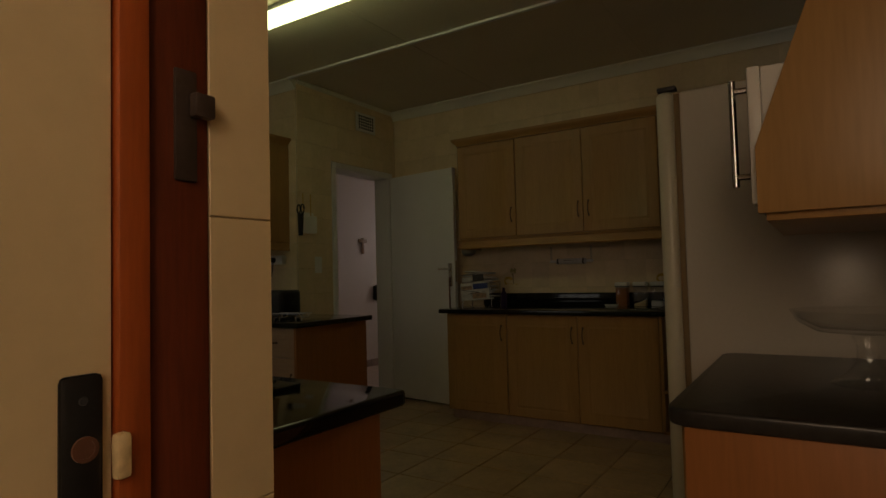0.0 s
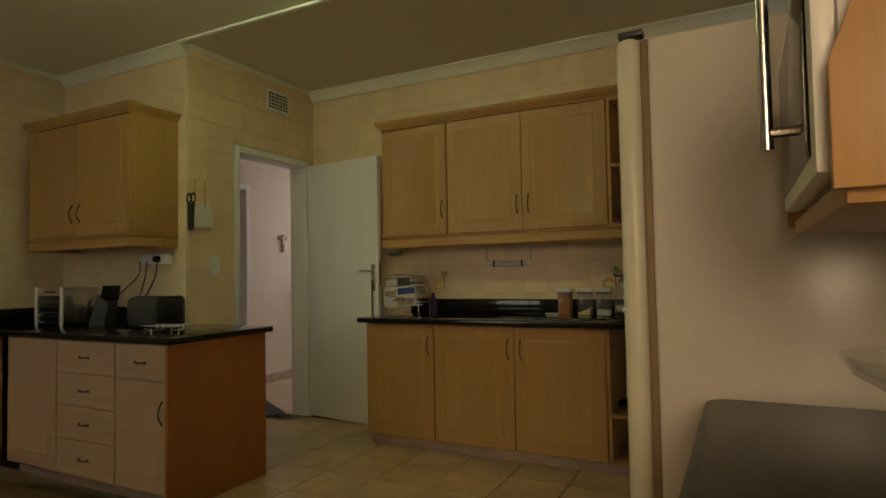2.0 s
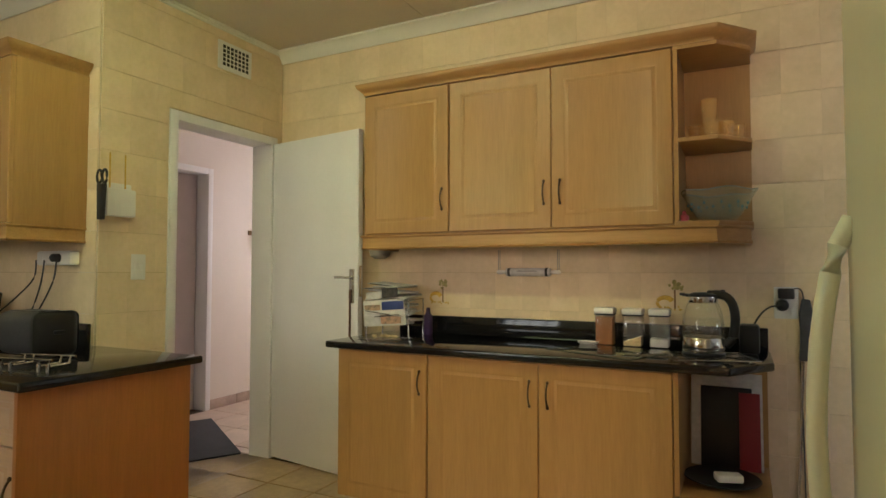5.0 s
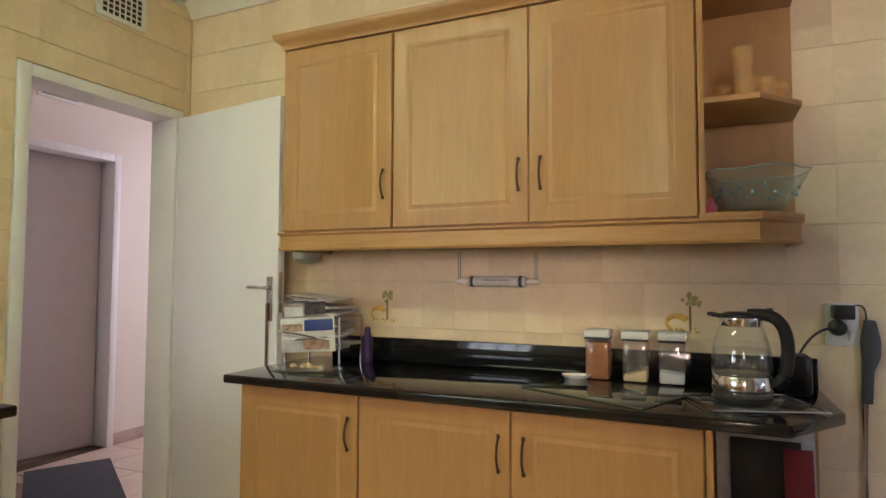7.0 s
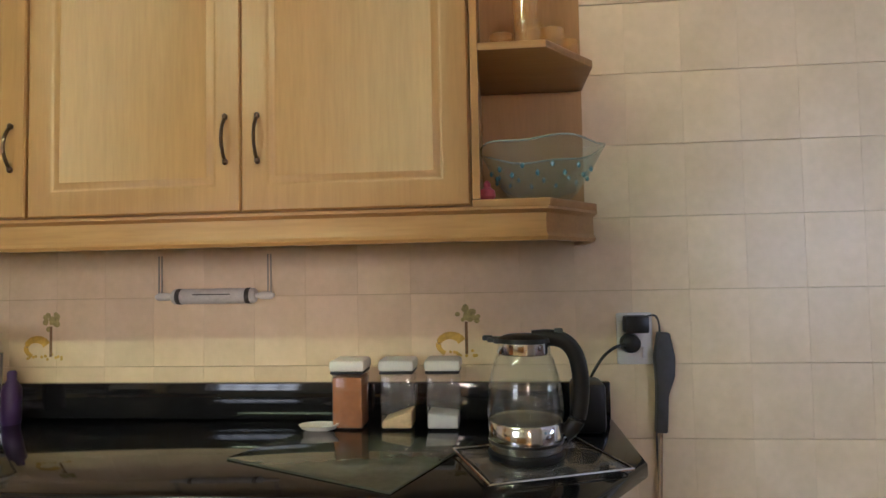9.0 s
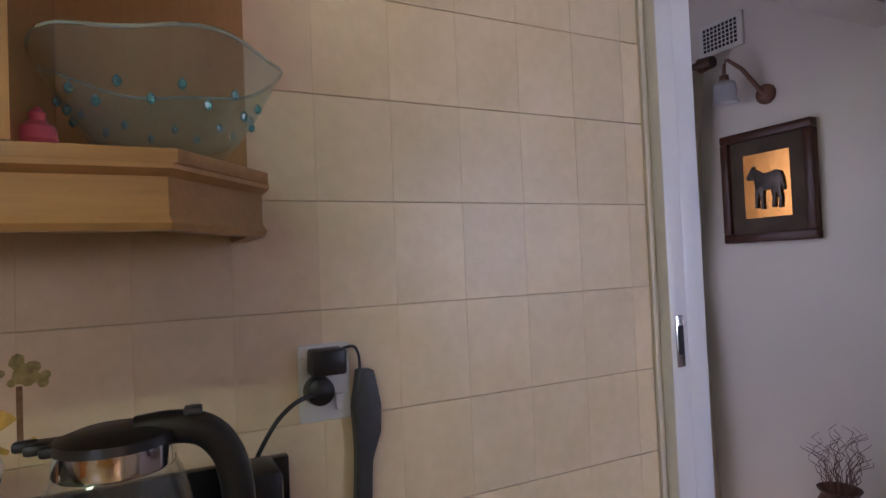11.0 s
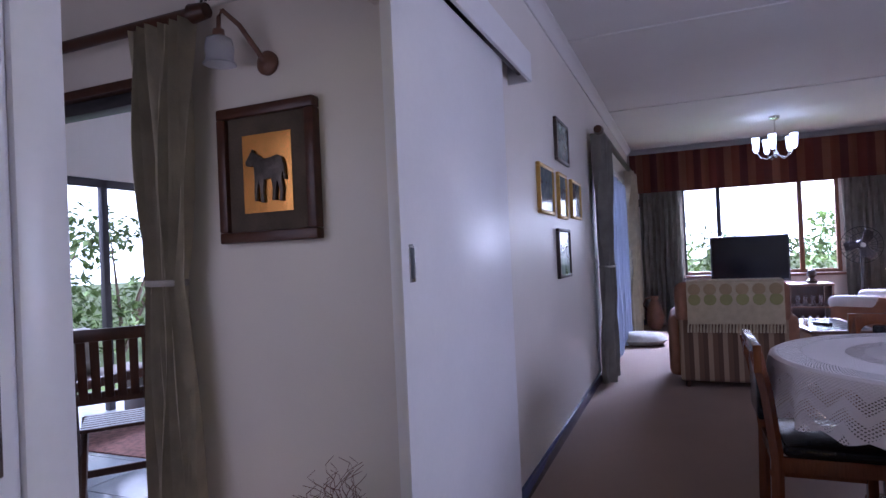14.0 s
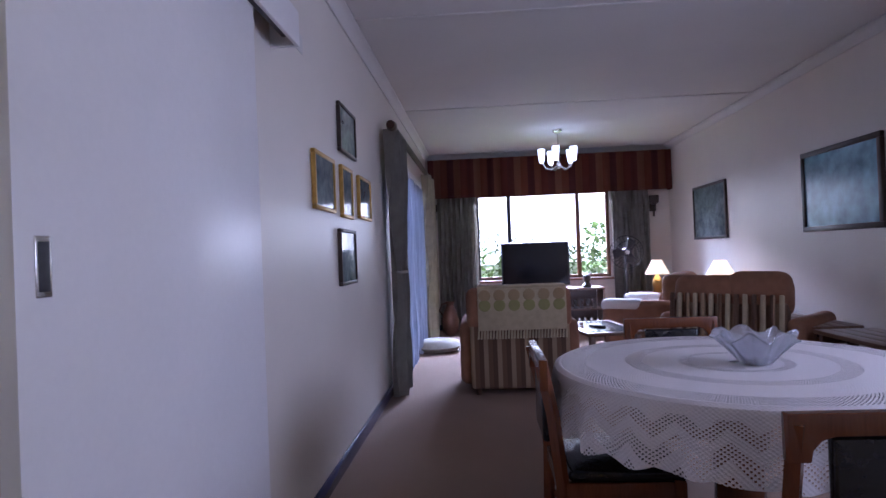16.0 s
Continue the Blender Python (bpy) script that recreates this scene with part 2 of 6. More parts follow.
M_MATBOARD = mat("brown_suede_mount", (0.085, 0.062, 0.045), 0.9, scale=9, amount=0.35, fine=120)
M_COPPER = mat("copper_sheet", (0.80, 0.36, 0.09), 0.22, 1.0, scale=9, amount=0.15, bump=0.15)
M_PEWTER = mat("dark_pewter_relief", (0.09, 0.075, 0.065), 0.40, 0.8, scale=25, amount=0.4, bump=0.3)
M_ART = mat("framed_print_under_glass", (0.20, 0.24, 0.24), 0.08, scale=6, amount=0.5, fine=30, bump=0.0, tint=(0.10, 0.16, 0.19))
# painting colours, brightened to hold the bluish reflection on their surface
M_SEA_SHEEN = mat("sea_painting_with_sheen", (0.20, 0.42, 0.54), 0.22, scale=2.2, amount=0.35, fine=9, bump=0.02, tint=(0.07, 0.16, 0.20))
M_TERRA = mat("brown_pottery", (0.15, 0.07, 0.045), 0.45, scale=20, amount=0.2)
M_TWIG = mat("dry_twig_bark", (0.20, 0.105, 0.085), 0.8)
M_DOORGREY = mat("mauve_grey_door_paint", (0.52, 0.45, 0.43), 0.5, amount=0.05)
M_MATT = mat("grey_rubber_mat", (0.045, 0.045, 0.052), 0.9, fine=250, bump=0.4)
M_PAPER = mat("newsprint", (0.62, 0.60, 0.57), 0.7, scale=40, amount=0.15)
M_BLUE = mat("printed_blue_ink", (0.035, 0.055, 0.20), 0.5)
M_INK = mat("dark_print_ink", (0.06, 0.055, 0.05), 0.6, scale=60, amount=0.5)
M_PHOTO = mat("colour_print", (0.40, 0.24, 0.16), 0.5, scale=45, amount=0.6, tint=(0.22, 0.25, 0.16))
M_PURPLE = mat("purple_plastic", (0.05, 0.022, 0.09), 0.4)
M_SPICE = mat("brown_sugar", (0.33, 0.11, 0.018), 0.9, scale=60, amount=0.2)
M_OATS = mat("pale_grain", (0.66, 0.50, 0.27), 0.9, scale=60, amount=0.2)
M_SUGAR = mat("white_sugar", (0.76, 0.74, 0.74), 0.9, scale=60, amount=0.1)
M_DECAL_Y = mat("yellow_transfer_print", (0.62, 0.38, 0.06), 0.35, scale=40, amount=0.35)
M_DECAL_G = mat("olive_transfer_print", (0.36, 0.30, 0.10), 0.35, scale=60, amount=0.4)
M_DECAL_B = mat("brown_transfer_print", (0.22, 0.12, 0.05), 0.35, scale=60, amount=0.4)
M_LAMPSHADE = glow("lit_lampshade", (1.0, 0.72, 0.42), 1.8)
M_TUBE = glow("lit_fluorescent_diffuser", (0.88, 1.0, 0.52), 38.0)
M_BULB = glow("lit_frosted_shade", (0.75, 0.87, 1.0), 5.0)
M_BRASS = mat("brass", (0.55, 0.33, 0.10), 0.3, 1.0, amount=0.1)
M_GRASS = mat("lawn_grass", (0.09, 0.13, 0.035), 0.9, scale=3, amount=0.3, fine=90, bump=0.5)
M_LEAF = mat("garden_leaf", (0.12, 0.17, 0.06), 0.5, amount=0.4, rnd=0.35, per_island=True, spec=0.3)
M_BARK = mat("garden_bark", (0.12, 0.085, 0.06), 0.9)
M_BLUETILE = mat("sunroom_floor_tile", (0.30, 0.32, 0.34), 0.12, scale=4, amount=0.15, per_island=True, rnd=0.06)
M_PATTERN = mat("patterned_rug_cloth", (0.22, 0.10, 0.08), 0.9, scale=22, amount=0.6, fine=60)
M_ALU = mat("dark_window_metal", (0.06, 0.055, 0.06), 0.4, 0.6)
M_WINWOOD = mat("window_frame_wood", (0.16, 0.065, 0.03), 0.4, scale=4, amount=0.2, stretch=(6, 6, 0.8))


# ---- building helpers ----
def box(bm, x0, y0, z0, x1, y1, z1, bev=0.0, seg=2, m=None):
    r = bmesh.ops.create_cube(bm, size=1.0)
    vs = r["verts"]
    for v in vs:
        v.co = Vector(((x0 + x1) / 2 + v.co.x * (x1 - x0), (y0 + y1) / 2 + v.co.y * (y1 - y0), (z0 + z1) / 2 + v.co.z * (z1 - z0)))
    if bev:
        es = list({e for v in vs for e in v.link_edges})
        rr = bmesh.ops.bevel(bm, geom=es, offset=bev, segments=seg, profile=0.5, affect="EDGES")
        vs = list({v for f in rr["faces"] for v in f.verts} | {v for v in vs if v.is_valid})
    if m is not None:
        bmesh.ops.transform(bm, matrix=m, verts=vs)
    return bm


def B(*a, **k):
    return box(bmesh.new(), *a, **k)


def lathe(profile, seg=32, bm=None, c=(0, 0, 0), flute=0.0, nf=0):
    """A turned body from (radius, height) pairs."""
    bm = bm or bmesh.new()
    rings = []
    for r, z in profile:
        ring = []
        for i in range(seg):
            a = 2 * math.pi * i / seg
            rr = max(r, 1e-4) * (1 + flute * math.cos(nf * a))
            ring.append(bm.verts.new((c[0] + rr * math.cos(a), c[1] + rr * math.sin(a), c[2] + z)))
        rings.append(ring)
    for p, q in zip(rings, rings[1:]):
        for i in range(seg):
            j = (i + 1) % seg
            bm.faces.new((p[i], p[j], q[j], q[i]))
    bm.faces.new(list(reversed(rings[0])))
    bm.faces.new(rings[-1])
    return bm


def pipe(points, r, seg=8, bm=None, r1=None):
    """A round bar along points."""
    bm = bm or bmesh.new()
    pts = [Vector(p) for p in points]
    rings = []
    for i, p in enumerate(pts):
        d = (pts[min(i + 1, len(pts) - 1)] - pts[max(i - 1, 0)]).normalized()
        u = d.cross(Vector((0.13, 0.21, 1)) if abs(d.z) < 0.95 else Vector((1, 0.1, 0))).normalized()
        w = d.cross(u)
        rr = r if r1 is None else r + (r1 - r) * i / (len(pts) - 1)
        rings.append([bm.verts.new(p + rr * (math.cos(2 * math.pi * k / seg) * u + math.sin(2 * math.pi * k / seg) * w)) for k in range(seg)])
    for a, b in zip(rings, rings[1:]):
        for k in range(seg):
            bm.faces.new((a[k], a[(k + 1) % seg], b[(k + 1) % seg], b[k]))
    bm.faces.new(list(reversed(rings[0])))
    bm.faces.new(rings[-1])
    return bm


def flow(points, n=5):
    """A smooth curve through points."""
    p = [Vector(q) for q in points]
    out = []
    for i in range(len(p) - 1):
        a, b, c, d = p[max(i - 1, 0)], p[i], p[i + 1], p[min(i + 2, len(p) - 1)]
        for k in range(n):
            t = k / n
            out.append(0.5 * (2 * b + (c - a) * t + (2 * a - 5 * b + 4 * c - d) * t * t + (3 * b - a - 3 * c + d) * t ** 3))
    return out + [p[-1]]


def prism(outline, z0, z1, bev=0.0):
    """A slab with the given outline in plan."""
    bm = bmesh.new()
    lo = [bm.verts.new((x, y, z0)) for x, y in outline]
    hi = [bm.verts.new((x, y, z1)) for x, y in outline]
    n = len(outline)
    bm.faces.new(list(reversed(lo)))
    bm.faces.new(hi)
    for i in range(n):
        bm.faces.new((lo[i], lo[(i + 1) % n], hi[(i + 1) % n], hi[i]))
    bmesh.ops.recalc_face_normals(bm, faces=bm.faces)
    if bev:
        bmesh.ops.bevel(bm, geom=list(bm.edges), offset=bev, segments=3, profile=0.5, affect="EDGES")
    return bm


def turned(bm, m):
    bmesh.ops.transform(bm, matrix=m, verts=bm.verts)
    return bm


UP_Y = Matrix.Rotation(radians(90), 4, "X")


def mesh_of(name, bm, material, smooth=True):
    bmesh.ops.recalc_face_normals(bm, faces=bm.faces)
    me = bpy.data.meshes.new(name)
    bm.to_mesh(me)
    bm.free()
    me.materials.append(material)
    if smooth:
        for p in me.polygons:
            p.use_smooth = True
        me.set_sharp_from_angle(angle=radians(40))
    return me


def part(name, bm, material, parent, label=""):
    ob = new(name, mesh_of(name, bm, material))
    ob.parent = parent
    return tagged(ob, label)


def thing(name, m, label, category, group=""):
    ob = new(name)
    ob.empty_display_size = 0.1
    ob.matrix_world = m
    return tagged(ob, label, category, group)


def solid(name, bm, material, label="", category="", kind="", group=""):
    return tagged(new(name, mesh_of(name, bm, material)), label, category, group, kind)


def struct(name, bm, material, label=""):
    return solid(name, bm, material, label, "", "structure")


def wall_y(name, y0, y1, x0, x1, z1, holes, material, label):
    """A wall along x with openings (x0, x1, z0, z1)."""
    bm = bmesh.new()
    x = x0
    for a, b, c, d in sorted(holes):
        if a > x:
            box(bm, x, y0, 0, a, y1, z1)
        if c > 0:
            box(bm, a, y0, 0, b, y1, c)
        if d < z1:
            box(bm, a, y0, d, b, y1, z1)
        x = b
    if x < x1:
        box(bm, x, y0, 0, x1, y1, z1)
    return struct(name, bm, material, label)


def wall_x(name, x0, x1, y0, y1, z1, holes, material, label):
    bm = bmesh.new()
    y = y0
    for a, b, c, d in sorted(holes):
        if a > y:
            box(bm, x0, y, 0, x1, a, z1)
        if c > 0:
            box(bm, x0, a, 0, x1, b, c)
        if d < z1:
            box(bm, x0, a, d, x1, b, z1)
        y = b
    if y < y1:
        box(bm, x0, y, 0, x1, y1, z1)
    return struct(name, bm, material, label)


# ---- structure ----
KC, LC = 2.68, 2.76
W_N = wall_y("wall_north", 4.456, 4.60, -3.1, 10.45, LC, [(1.06, 2.28, 0, 2.10), (6.75, 8.95, 0, 2.10)], M_WHITEWALL, "off-white plastered wall with openings to passage and garden")
W_D = wall_x("wall_hall_door", -3.0, -2.856, 3.2, 4.456, KC, [(3.62, 4.36, 0, 2.05)], M_HALLWALL, "wall with the doorway to the hall")
W_P = wall_y("wall_peninsula", 3.206, 3.35, -4.3, -3.0, KC, [], M_HALLWALL, "short kitchen wall behind the peninsula")
W_W = wall_x("wall_west", -4.35, -4.206, 0.3, 3.206, KC, [], M_HALLWALL, "west kitchen wall")
W_S = wall_y("wall_south", 0.10, 0.412, -4.35, 0.034, KC, [(-3.55, -2.0, 1.08, 2.08)], M_HALLWALL, "south kitchen wall with the window")
struct("wall_kitchen_east", B(0.93, 0.10, 0, 1.05, 2.85, LC), M_CREAM, "plain partition between kitchen and dining area")
struct("wall_over_back_door", B(0.034, 0.10, 2.10, 0.93, 0.412, LC), M_CREAM, "wall above the back doorway")
# invented walls, out of view; this one stands close behind the fill lamp
struct("wall_back_room", B(-2.2, -1.13, 0, 1.5, -1.0, KC), M_CREAM, "plain unseen wall of the back room")
struct("wall_back_room_east", B(1.35, -1.0, 0, 1.5, 0.10, KC), M_CREAM, "plain unseen wall of the back room")
struct("wall_back_room_west", B(-2.2, -1.0, 0, -2.06, 0.10, KC), M_CREAM, "plain unseen wall of the back room")
struct("ceiling_back_room", B(-2.2, -1.0, 2.5, 1.5, 0.10, 2.6), M_CREAM, "plain ceiling of the back room")
struct("floor_back_room", B(-2.2, -1.13, -0.12, 1.5, 0.25, -0.012), M_CARPET, "plain floor of the back room")
wall_x("wall_far", 10.30, 10.45, 0.55, 4.456, LC, [(1.62, 3.69, 0.76, 2.12)], M_WHITEWALL, "off-white end wall with the wide window")
# the opening is invented, unseen, and only lets the dining fill in
wall_y("wall_living_south", 0.55, 0.70, 1.05, 10.30, LC, [(1.8, 3.4, 0.92, 2.08)], M_WHITEWALL, "off-white long wall with paintings")
wall_x("wall_passage", 2.28, 2.40, 4.60, 8.2, LC, [(5.56, 7.6, 0, 2.02)], M_WHITEWALL, "off-white passage wall with the opening to the sunroom")
# opening made up to pass the passage fill
wall_x("wall_passage_west", 0.72, 0.86, 4.60, 8.2, LC, [(5.0, 6.0, 1.0, 2.0)], M_WHITEWALL, "plain passage wall with an added unseen opening")
struct("wall_passage_end", B(0.72, 8.2, 0, 2.4, 8.34, LC), M_WHITEWALL, "plain passage end wall")
wall_y("wall_sunroom", 8.4, 8.52, 2.28, 7.0, LC, [(3.05, 6.4, 0.0, 2.05)], M_WHITEWALL, "sunroom wall with glazing")
struct("wall_sunroom_east", B(6.6, 4.6, 0, 6.72, 8.4, LC), M_WHITEWALL, "plain sunroom wall")
wall_x("wall_hall_far", -4.42, -4.27, 3.35, 7.0, KC, [(4.45, 5.08, 0, 2.07)], M_HALLWALL, "pinkish hall wall with a doorway")
struct("wall_hall_end", B(-4.42, 7.0, 0, -2.0, 7.14, KC), M_HALLWALL, "plain hall end wall")
struct("wall_hall_east", B(-2.12, 4.60, 0, -2.0, 7.0, KC), M_HALLWALL, "plain hall wall")
struct("wall_dark_room", B(-6.6, 3.6, 0, -6.5, 6.2, KC), M_DOORGREY, "plain wall of the room beyond the hall")
struct("wall_dark_room_side", B(-6.5, 6.1, 0, -4.42, 6.2, KC), M_DOORGREY, "plain wall of the room beyond the hall")
struct("wall_dark_room_near", B(-6.5, 3.6, 0, -4.42, 3.7, KC), M_DOORGREY, "plain wall of the room beyond the hall")
struct("ceiling_kitchen", B(-4.35, 0.10, KC, 0.99, 4.456, KC + 0.12), M_CEIL, "cream painted ceiling boards")
struct("ceiling_living", B(0.99, 0.55, LC, 10.45, 4.6, LC + 0.12), M_LCEIL, "off-white ceiling boards")
struct("ceiling_hall", B(-6.6, 3.35, KC + 0.001, -2.857, 4.6, KC + 0.12), M_HALLWALL, "hall ceiling")
struct("ceiling_hall_north", B(-6.6, 4.6, KC + 0.001, -2.0, 7.14, KC + 0.12), M_HALLWALL, "hall ceiling")
struct("ceiling_passage", B(0.72, 4.6, LC, 7.0, 8.52, LC + 0.12), M_LCEIL, "passage and sunroom ceiling")
struct("floor", B(-4.35, 0.25, -0.12, 1.0, 4.46, -0.008), M_FGROUT, "grouted base of the kitchen floor")
struct("floor_living", B(1.0, 0.55, -0.12, 10.45, 4.46, 0.0), M_CARPET, "brown carpet of the dining and living area")
struct("floor_passage", B(0.72, 4.46, -0.12, 2.34, 8.4, 0.0), M_CARPET, "brown carpet of the passage")
struct("floor_hall", B(-4.42, 3.35, -0.12, -2.0, 7.1, -0.008), M_FGROUT, "grouted base of the hall floor")
struct("floor_dark_room", B(-6.6, 3.6, -0.12, -4.42, 6.2, 0.0), M_CARPET, "brown carpet beyond the hall")
struct("floor_sunroom", B(2.34, 4.6, -0.12, 7.0, 9.2, -0.008), M_FGROUT, "grouted base of the sunroom floor")
struct("ground", B(-60, -60, -0.35, 80, 80, -0.14), M_GRASS, "garden lawn reaching away from the house")


def cornice(name, p, q, n, z, material=M_CORNICE, s=0.075):
    """Coved moulding from p to q on a wall whose inner normal is n."""
    prof = [(0, 0), (0, -s), (0.012, -s), (0.016, -s * 0.86), (s * 0.5, -s * 0.42), (s * 0.86, -0.016), (s, -0.012), (s, 0)]
    bm = bmesh.new()
    ends = []
    for e in (p, q):
        ends.append([bm.verts.new((e[0] + n[0] * a, e[1] + n[1] * a, z + b)) for a, b in prof])
    k = len(prof)
    for i in range(k):
        bm.faces.new((ends[0][i], ends[0][(i + 1) % k], ends[1][(i + 1) % k], ends[1][i]))
    bm.faces.new(ends[0])
    bm.faces.new(list(reversed(ends[1])))
    return struct(name, bm, material, "white coved ceiling moulding")


cornice("trim_cornice_north", (-2.85, 4.45), (0.93, 4.45), (0, -1), KC - 0.002)
cornice("trim_cornice_door_wall", (-2.85, 3.2), (-2.85, 4.45), (1, 0), KC - 0.002, s=0.03)
cornice("trim_cornice_peninsula", (-4.2, 3.2), (-2.85, 3.2), (0, -1), KC - 0.002)
cornice("trim_cornice_west", (-4.2, 0.42), (-4.2, 3.2), (1, 0), KC - 0.002, s=0.03)
cornice("trim_cornice_living_north", (1.0, 4.455), (10.3, 4.455), (0, -1), LC - 0.002, M_LCEIL)
cornice("trim_cornice_living_south", (1.05, 0.70), (10.3, 0.70), (0, 1), LC - 0.002, M_LCEIL)
cornice("trim_cornice_far", (10.3, 0.7), (10.3, 4.45), (-1, 0), LC - 0.002, M_LCEIL)
struct("trim_ceiling_strip", B(-2.85, 3.115, KC - 0.018, 0.93, 3.145, KC - 0.001, 0.004), M_WHITE, "white cover strip over a ceiling joint")
for i, x in enumerate((-1.72, -0.47)):
    struct("trim_ceiling_joint_%d" % (i + 1), B(x - 0.008, 0.42, KC - 0.004, x + 0.008, 4.38, KC - 0.001), M_CEIL, "thin filled ceiling joint")
for i, x in enumerate((2.45, 4.83, 7.3)):
    struct("trim_living_joint_%d" % (i + 1), B(x - 0.022, 0.78, LC - 0.012, x + 0.022, 4.38, LC - 0.001, 0.004), M_LCEIL, "white cover strip over a ceiling joint")
struct("baseboard_living_north", box(B(2.29, 4.432, 0.0, 6.74, 4.454, 0.085, 0.006), 8.96, 4.432, 0.0, 10.29, 4.454, 0.085, 0.006), M_SKIRTBLUE, "dark glossy skirting board with blue daylight put into its colour")
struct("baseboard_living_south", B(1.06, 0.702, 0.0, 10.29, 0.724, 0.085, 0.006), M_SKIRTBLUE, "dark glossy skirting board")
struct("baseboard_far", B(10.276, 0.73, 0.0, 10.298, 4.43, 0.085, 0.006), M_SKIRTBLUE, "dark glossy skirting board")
for i in range(6):
    y = 5.12 + i * 0.31
    struct("baseboard_hall_%d" % (i + 1), B(-4.268, y, 0.0, -4.256, y + 0.306, 0.085, 0.002), M_SKIRTTILE, "mottled brown skirting tile")
struct("trim_threshold", B(0.985, 2.85, 0.0, 1.02, 4.455, 0.006, 0.002), M_BRASS, "metal strip between floor tiles and carpet")

# hazy bright sky low over the garden, far off
M_HAZE = glow("bright_hazy_sky", (0.90, 0.96, 1.0), 4.5)
struct("backdrop", B(62.0, -45, -0.3, 62.4, 45, 30), M_HAZE, "bright hazy sky beyond the garden")
struct("backdrop_north", B(-30, 62.0, -0.3, 61.5, 62.4, 30), M_HAZE, "bright hazy sky beyond the garden")

# door casing to the hall
def casing(name, x, y0, y1, z1, w, d, material, label):
    f = struct(name, bmesh.new(), material, label)
    box_ = [B(x - d, y0 - w, 0, x + 0.012, y0 + 0.012, z1 + w, 0.003), B(x - d, y1 - 0.012, 0, x + 0.012, y1 + w, z1 + w, 0.003), B(x - d, y0 + 0.012, z1 - 0.012, x + 0.012, y1 - 0.012, z1 + w, 0.003)]
    for b in box_:
        part("frame_bar", b, material, f)
    return f


casing("door_frame_hall", -2.85, 3.62, 4.36, 2.05, 0.04, 0.16, M_WHITE, "white painted steel door frame")
casing("door_frame_hall_far", -4.262, 4.45, 5.08, 2.07, 0.04, 0.16, M_WHITE, "white painted door frame in the hall")

# ---- kitchen ----
def panel_door(w, h, t=0.02, rails=0.058):
    """A moulded cabinet door, front towards -y, its lower left corner at the origin."""
    bm = bmesh.new()
    steps = [(0.0, 0.004), (0.004, 0.0), (rails, 0.0), (rails + 0.005, 0.004), (rails + 0.011, 0.004), (rails + 0.024, 0.0005), (rails + 0.026, 0.0015)]
    rings = []
    for a, d in steps:
        a = min(a, min(w, h) * 0.45)
        rings.append([bm.verts.new((x, d, z)) for x, z in ((a, a), (w - a, a), (w - a, h - a), (a, h - a))])
    for p, q in zip(rings, rings[1:]):
        for i in range(4):
            j = (i + 1) % 4
            bm.faces.new((p[i], p[j], q[j], q[i]))
    bm.faces.new(rings[-1])
    back = [bm.verts.new((v.co.x, t, v.co.z)) for v in rings[0]]
    for i in range(4):
        j = (i + 1) % 4
        bm.faces.new((rings[0][j], rings[0][i], back[i], back[j]))
    bm.faces.new(list(reversed(back)))
    return bm


def bow(length=0.10, out=0.028, flat=False):
    """A bow handle standing on the face y = 0."""
    pts = []
    for i in range(13):
        a = i / 12
        pts.append((0, -out * math.sin(math.pi * a) ** 0.7, (a - 0.5) * length))
    bm = pipe(pts, 0.0042, 8)
    for s in (-1, 1):
        lathe([(0.002, -0.008), (0.0065, -0.004), (0.0065, 0.004), (0.002, 0.008)], 10, bm, (0, -0.004, s * length / 2))
    if flat:
        turned(bm, Matrix.Rotation(radians(90), 4, "Y"))
    return bm


def add_door(parent, x, y, z, w, h, hx, hz, material, flat=False, rails=0.058, name="door"):
    d = part(name, panel_door(w, h, rails=rails), material, parent)
    d.location = (x, y, z)
    if hx is not None:
        k = part("handle", bow(0.075 if flat else 0.105, 0.024, flat), M_BRONZE, d, "bronze bow handle")
        k.location = (hx, 0, hz)
    return d


def base_unit(m, w, depth, doors, label, group, material=M_MAPLE, h=0.742, z0=0.076):
    """doors: rows of (x, z, width, height, handle x, handle z, flat handle)."""
    u = thing("base_cabinet", m, label, "cabinet", group)
    part("body", B(0, 0.02, z0, w, depth, z0 + h, 0.001), material, u)
    part("plinth", B(0.0, 0.07, 0.0, w, 0.085, z0), M_SKIRTTILE, u, "mottled tiled plinth")
    for x, z, dw, dh, hx, hz, flat in doors:
        add_door(u, x, 0, z, dw, dh, hx, hz, material, flat, 0.058 if dh > 0.3 else 0.034, "door" if dh > 0.3 else "drawer_front")
    return u


def at(x, y, z=0.0, rz=0.0):
    return pose(x, y, z, 0, 0, rz)


g = "maple base cabinets"
base_unit(at(-1.945, 3.89), 0.518, 0.54, [(0.003, 0.08, 0.512, 0.732, 0.475, 0.60, False)], "maple base cabinet with one panelled door", g)
base_unit(at(-1.426, 3.89), 1.083, 0.54, [(0.003, 0.08, 0.537, 0.732, 0.50, 0.60, False), (0.543, 0.08, 0.537, 0.732, 0.04, 0.60, False)], "maple base cabinet with two panelled doors", g)

# open end shelf of the base run
u = thing("open_corner_shelf", at(-0.342, 3.89), "open maple end shelf under the granite worktop", "shelf")
SH = [(0.0, 0.0), (0.20, 0.0), (0.335, 0.16), (0.335, 0.54), (0.0, 0.54)]
for z in (0.076, 0.33):
    part("shelf_board", prism(SH, z, z + 0.018, 0.001), M_MAPLE_H, u)
part("side_panel", B(0.0, 0.0, 0.076, 0.018, 0.54, 0.815), M_MAPLE, u)
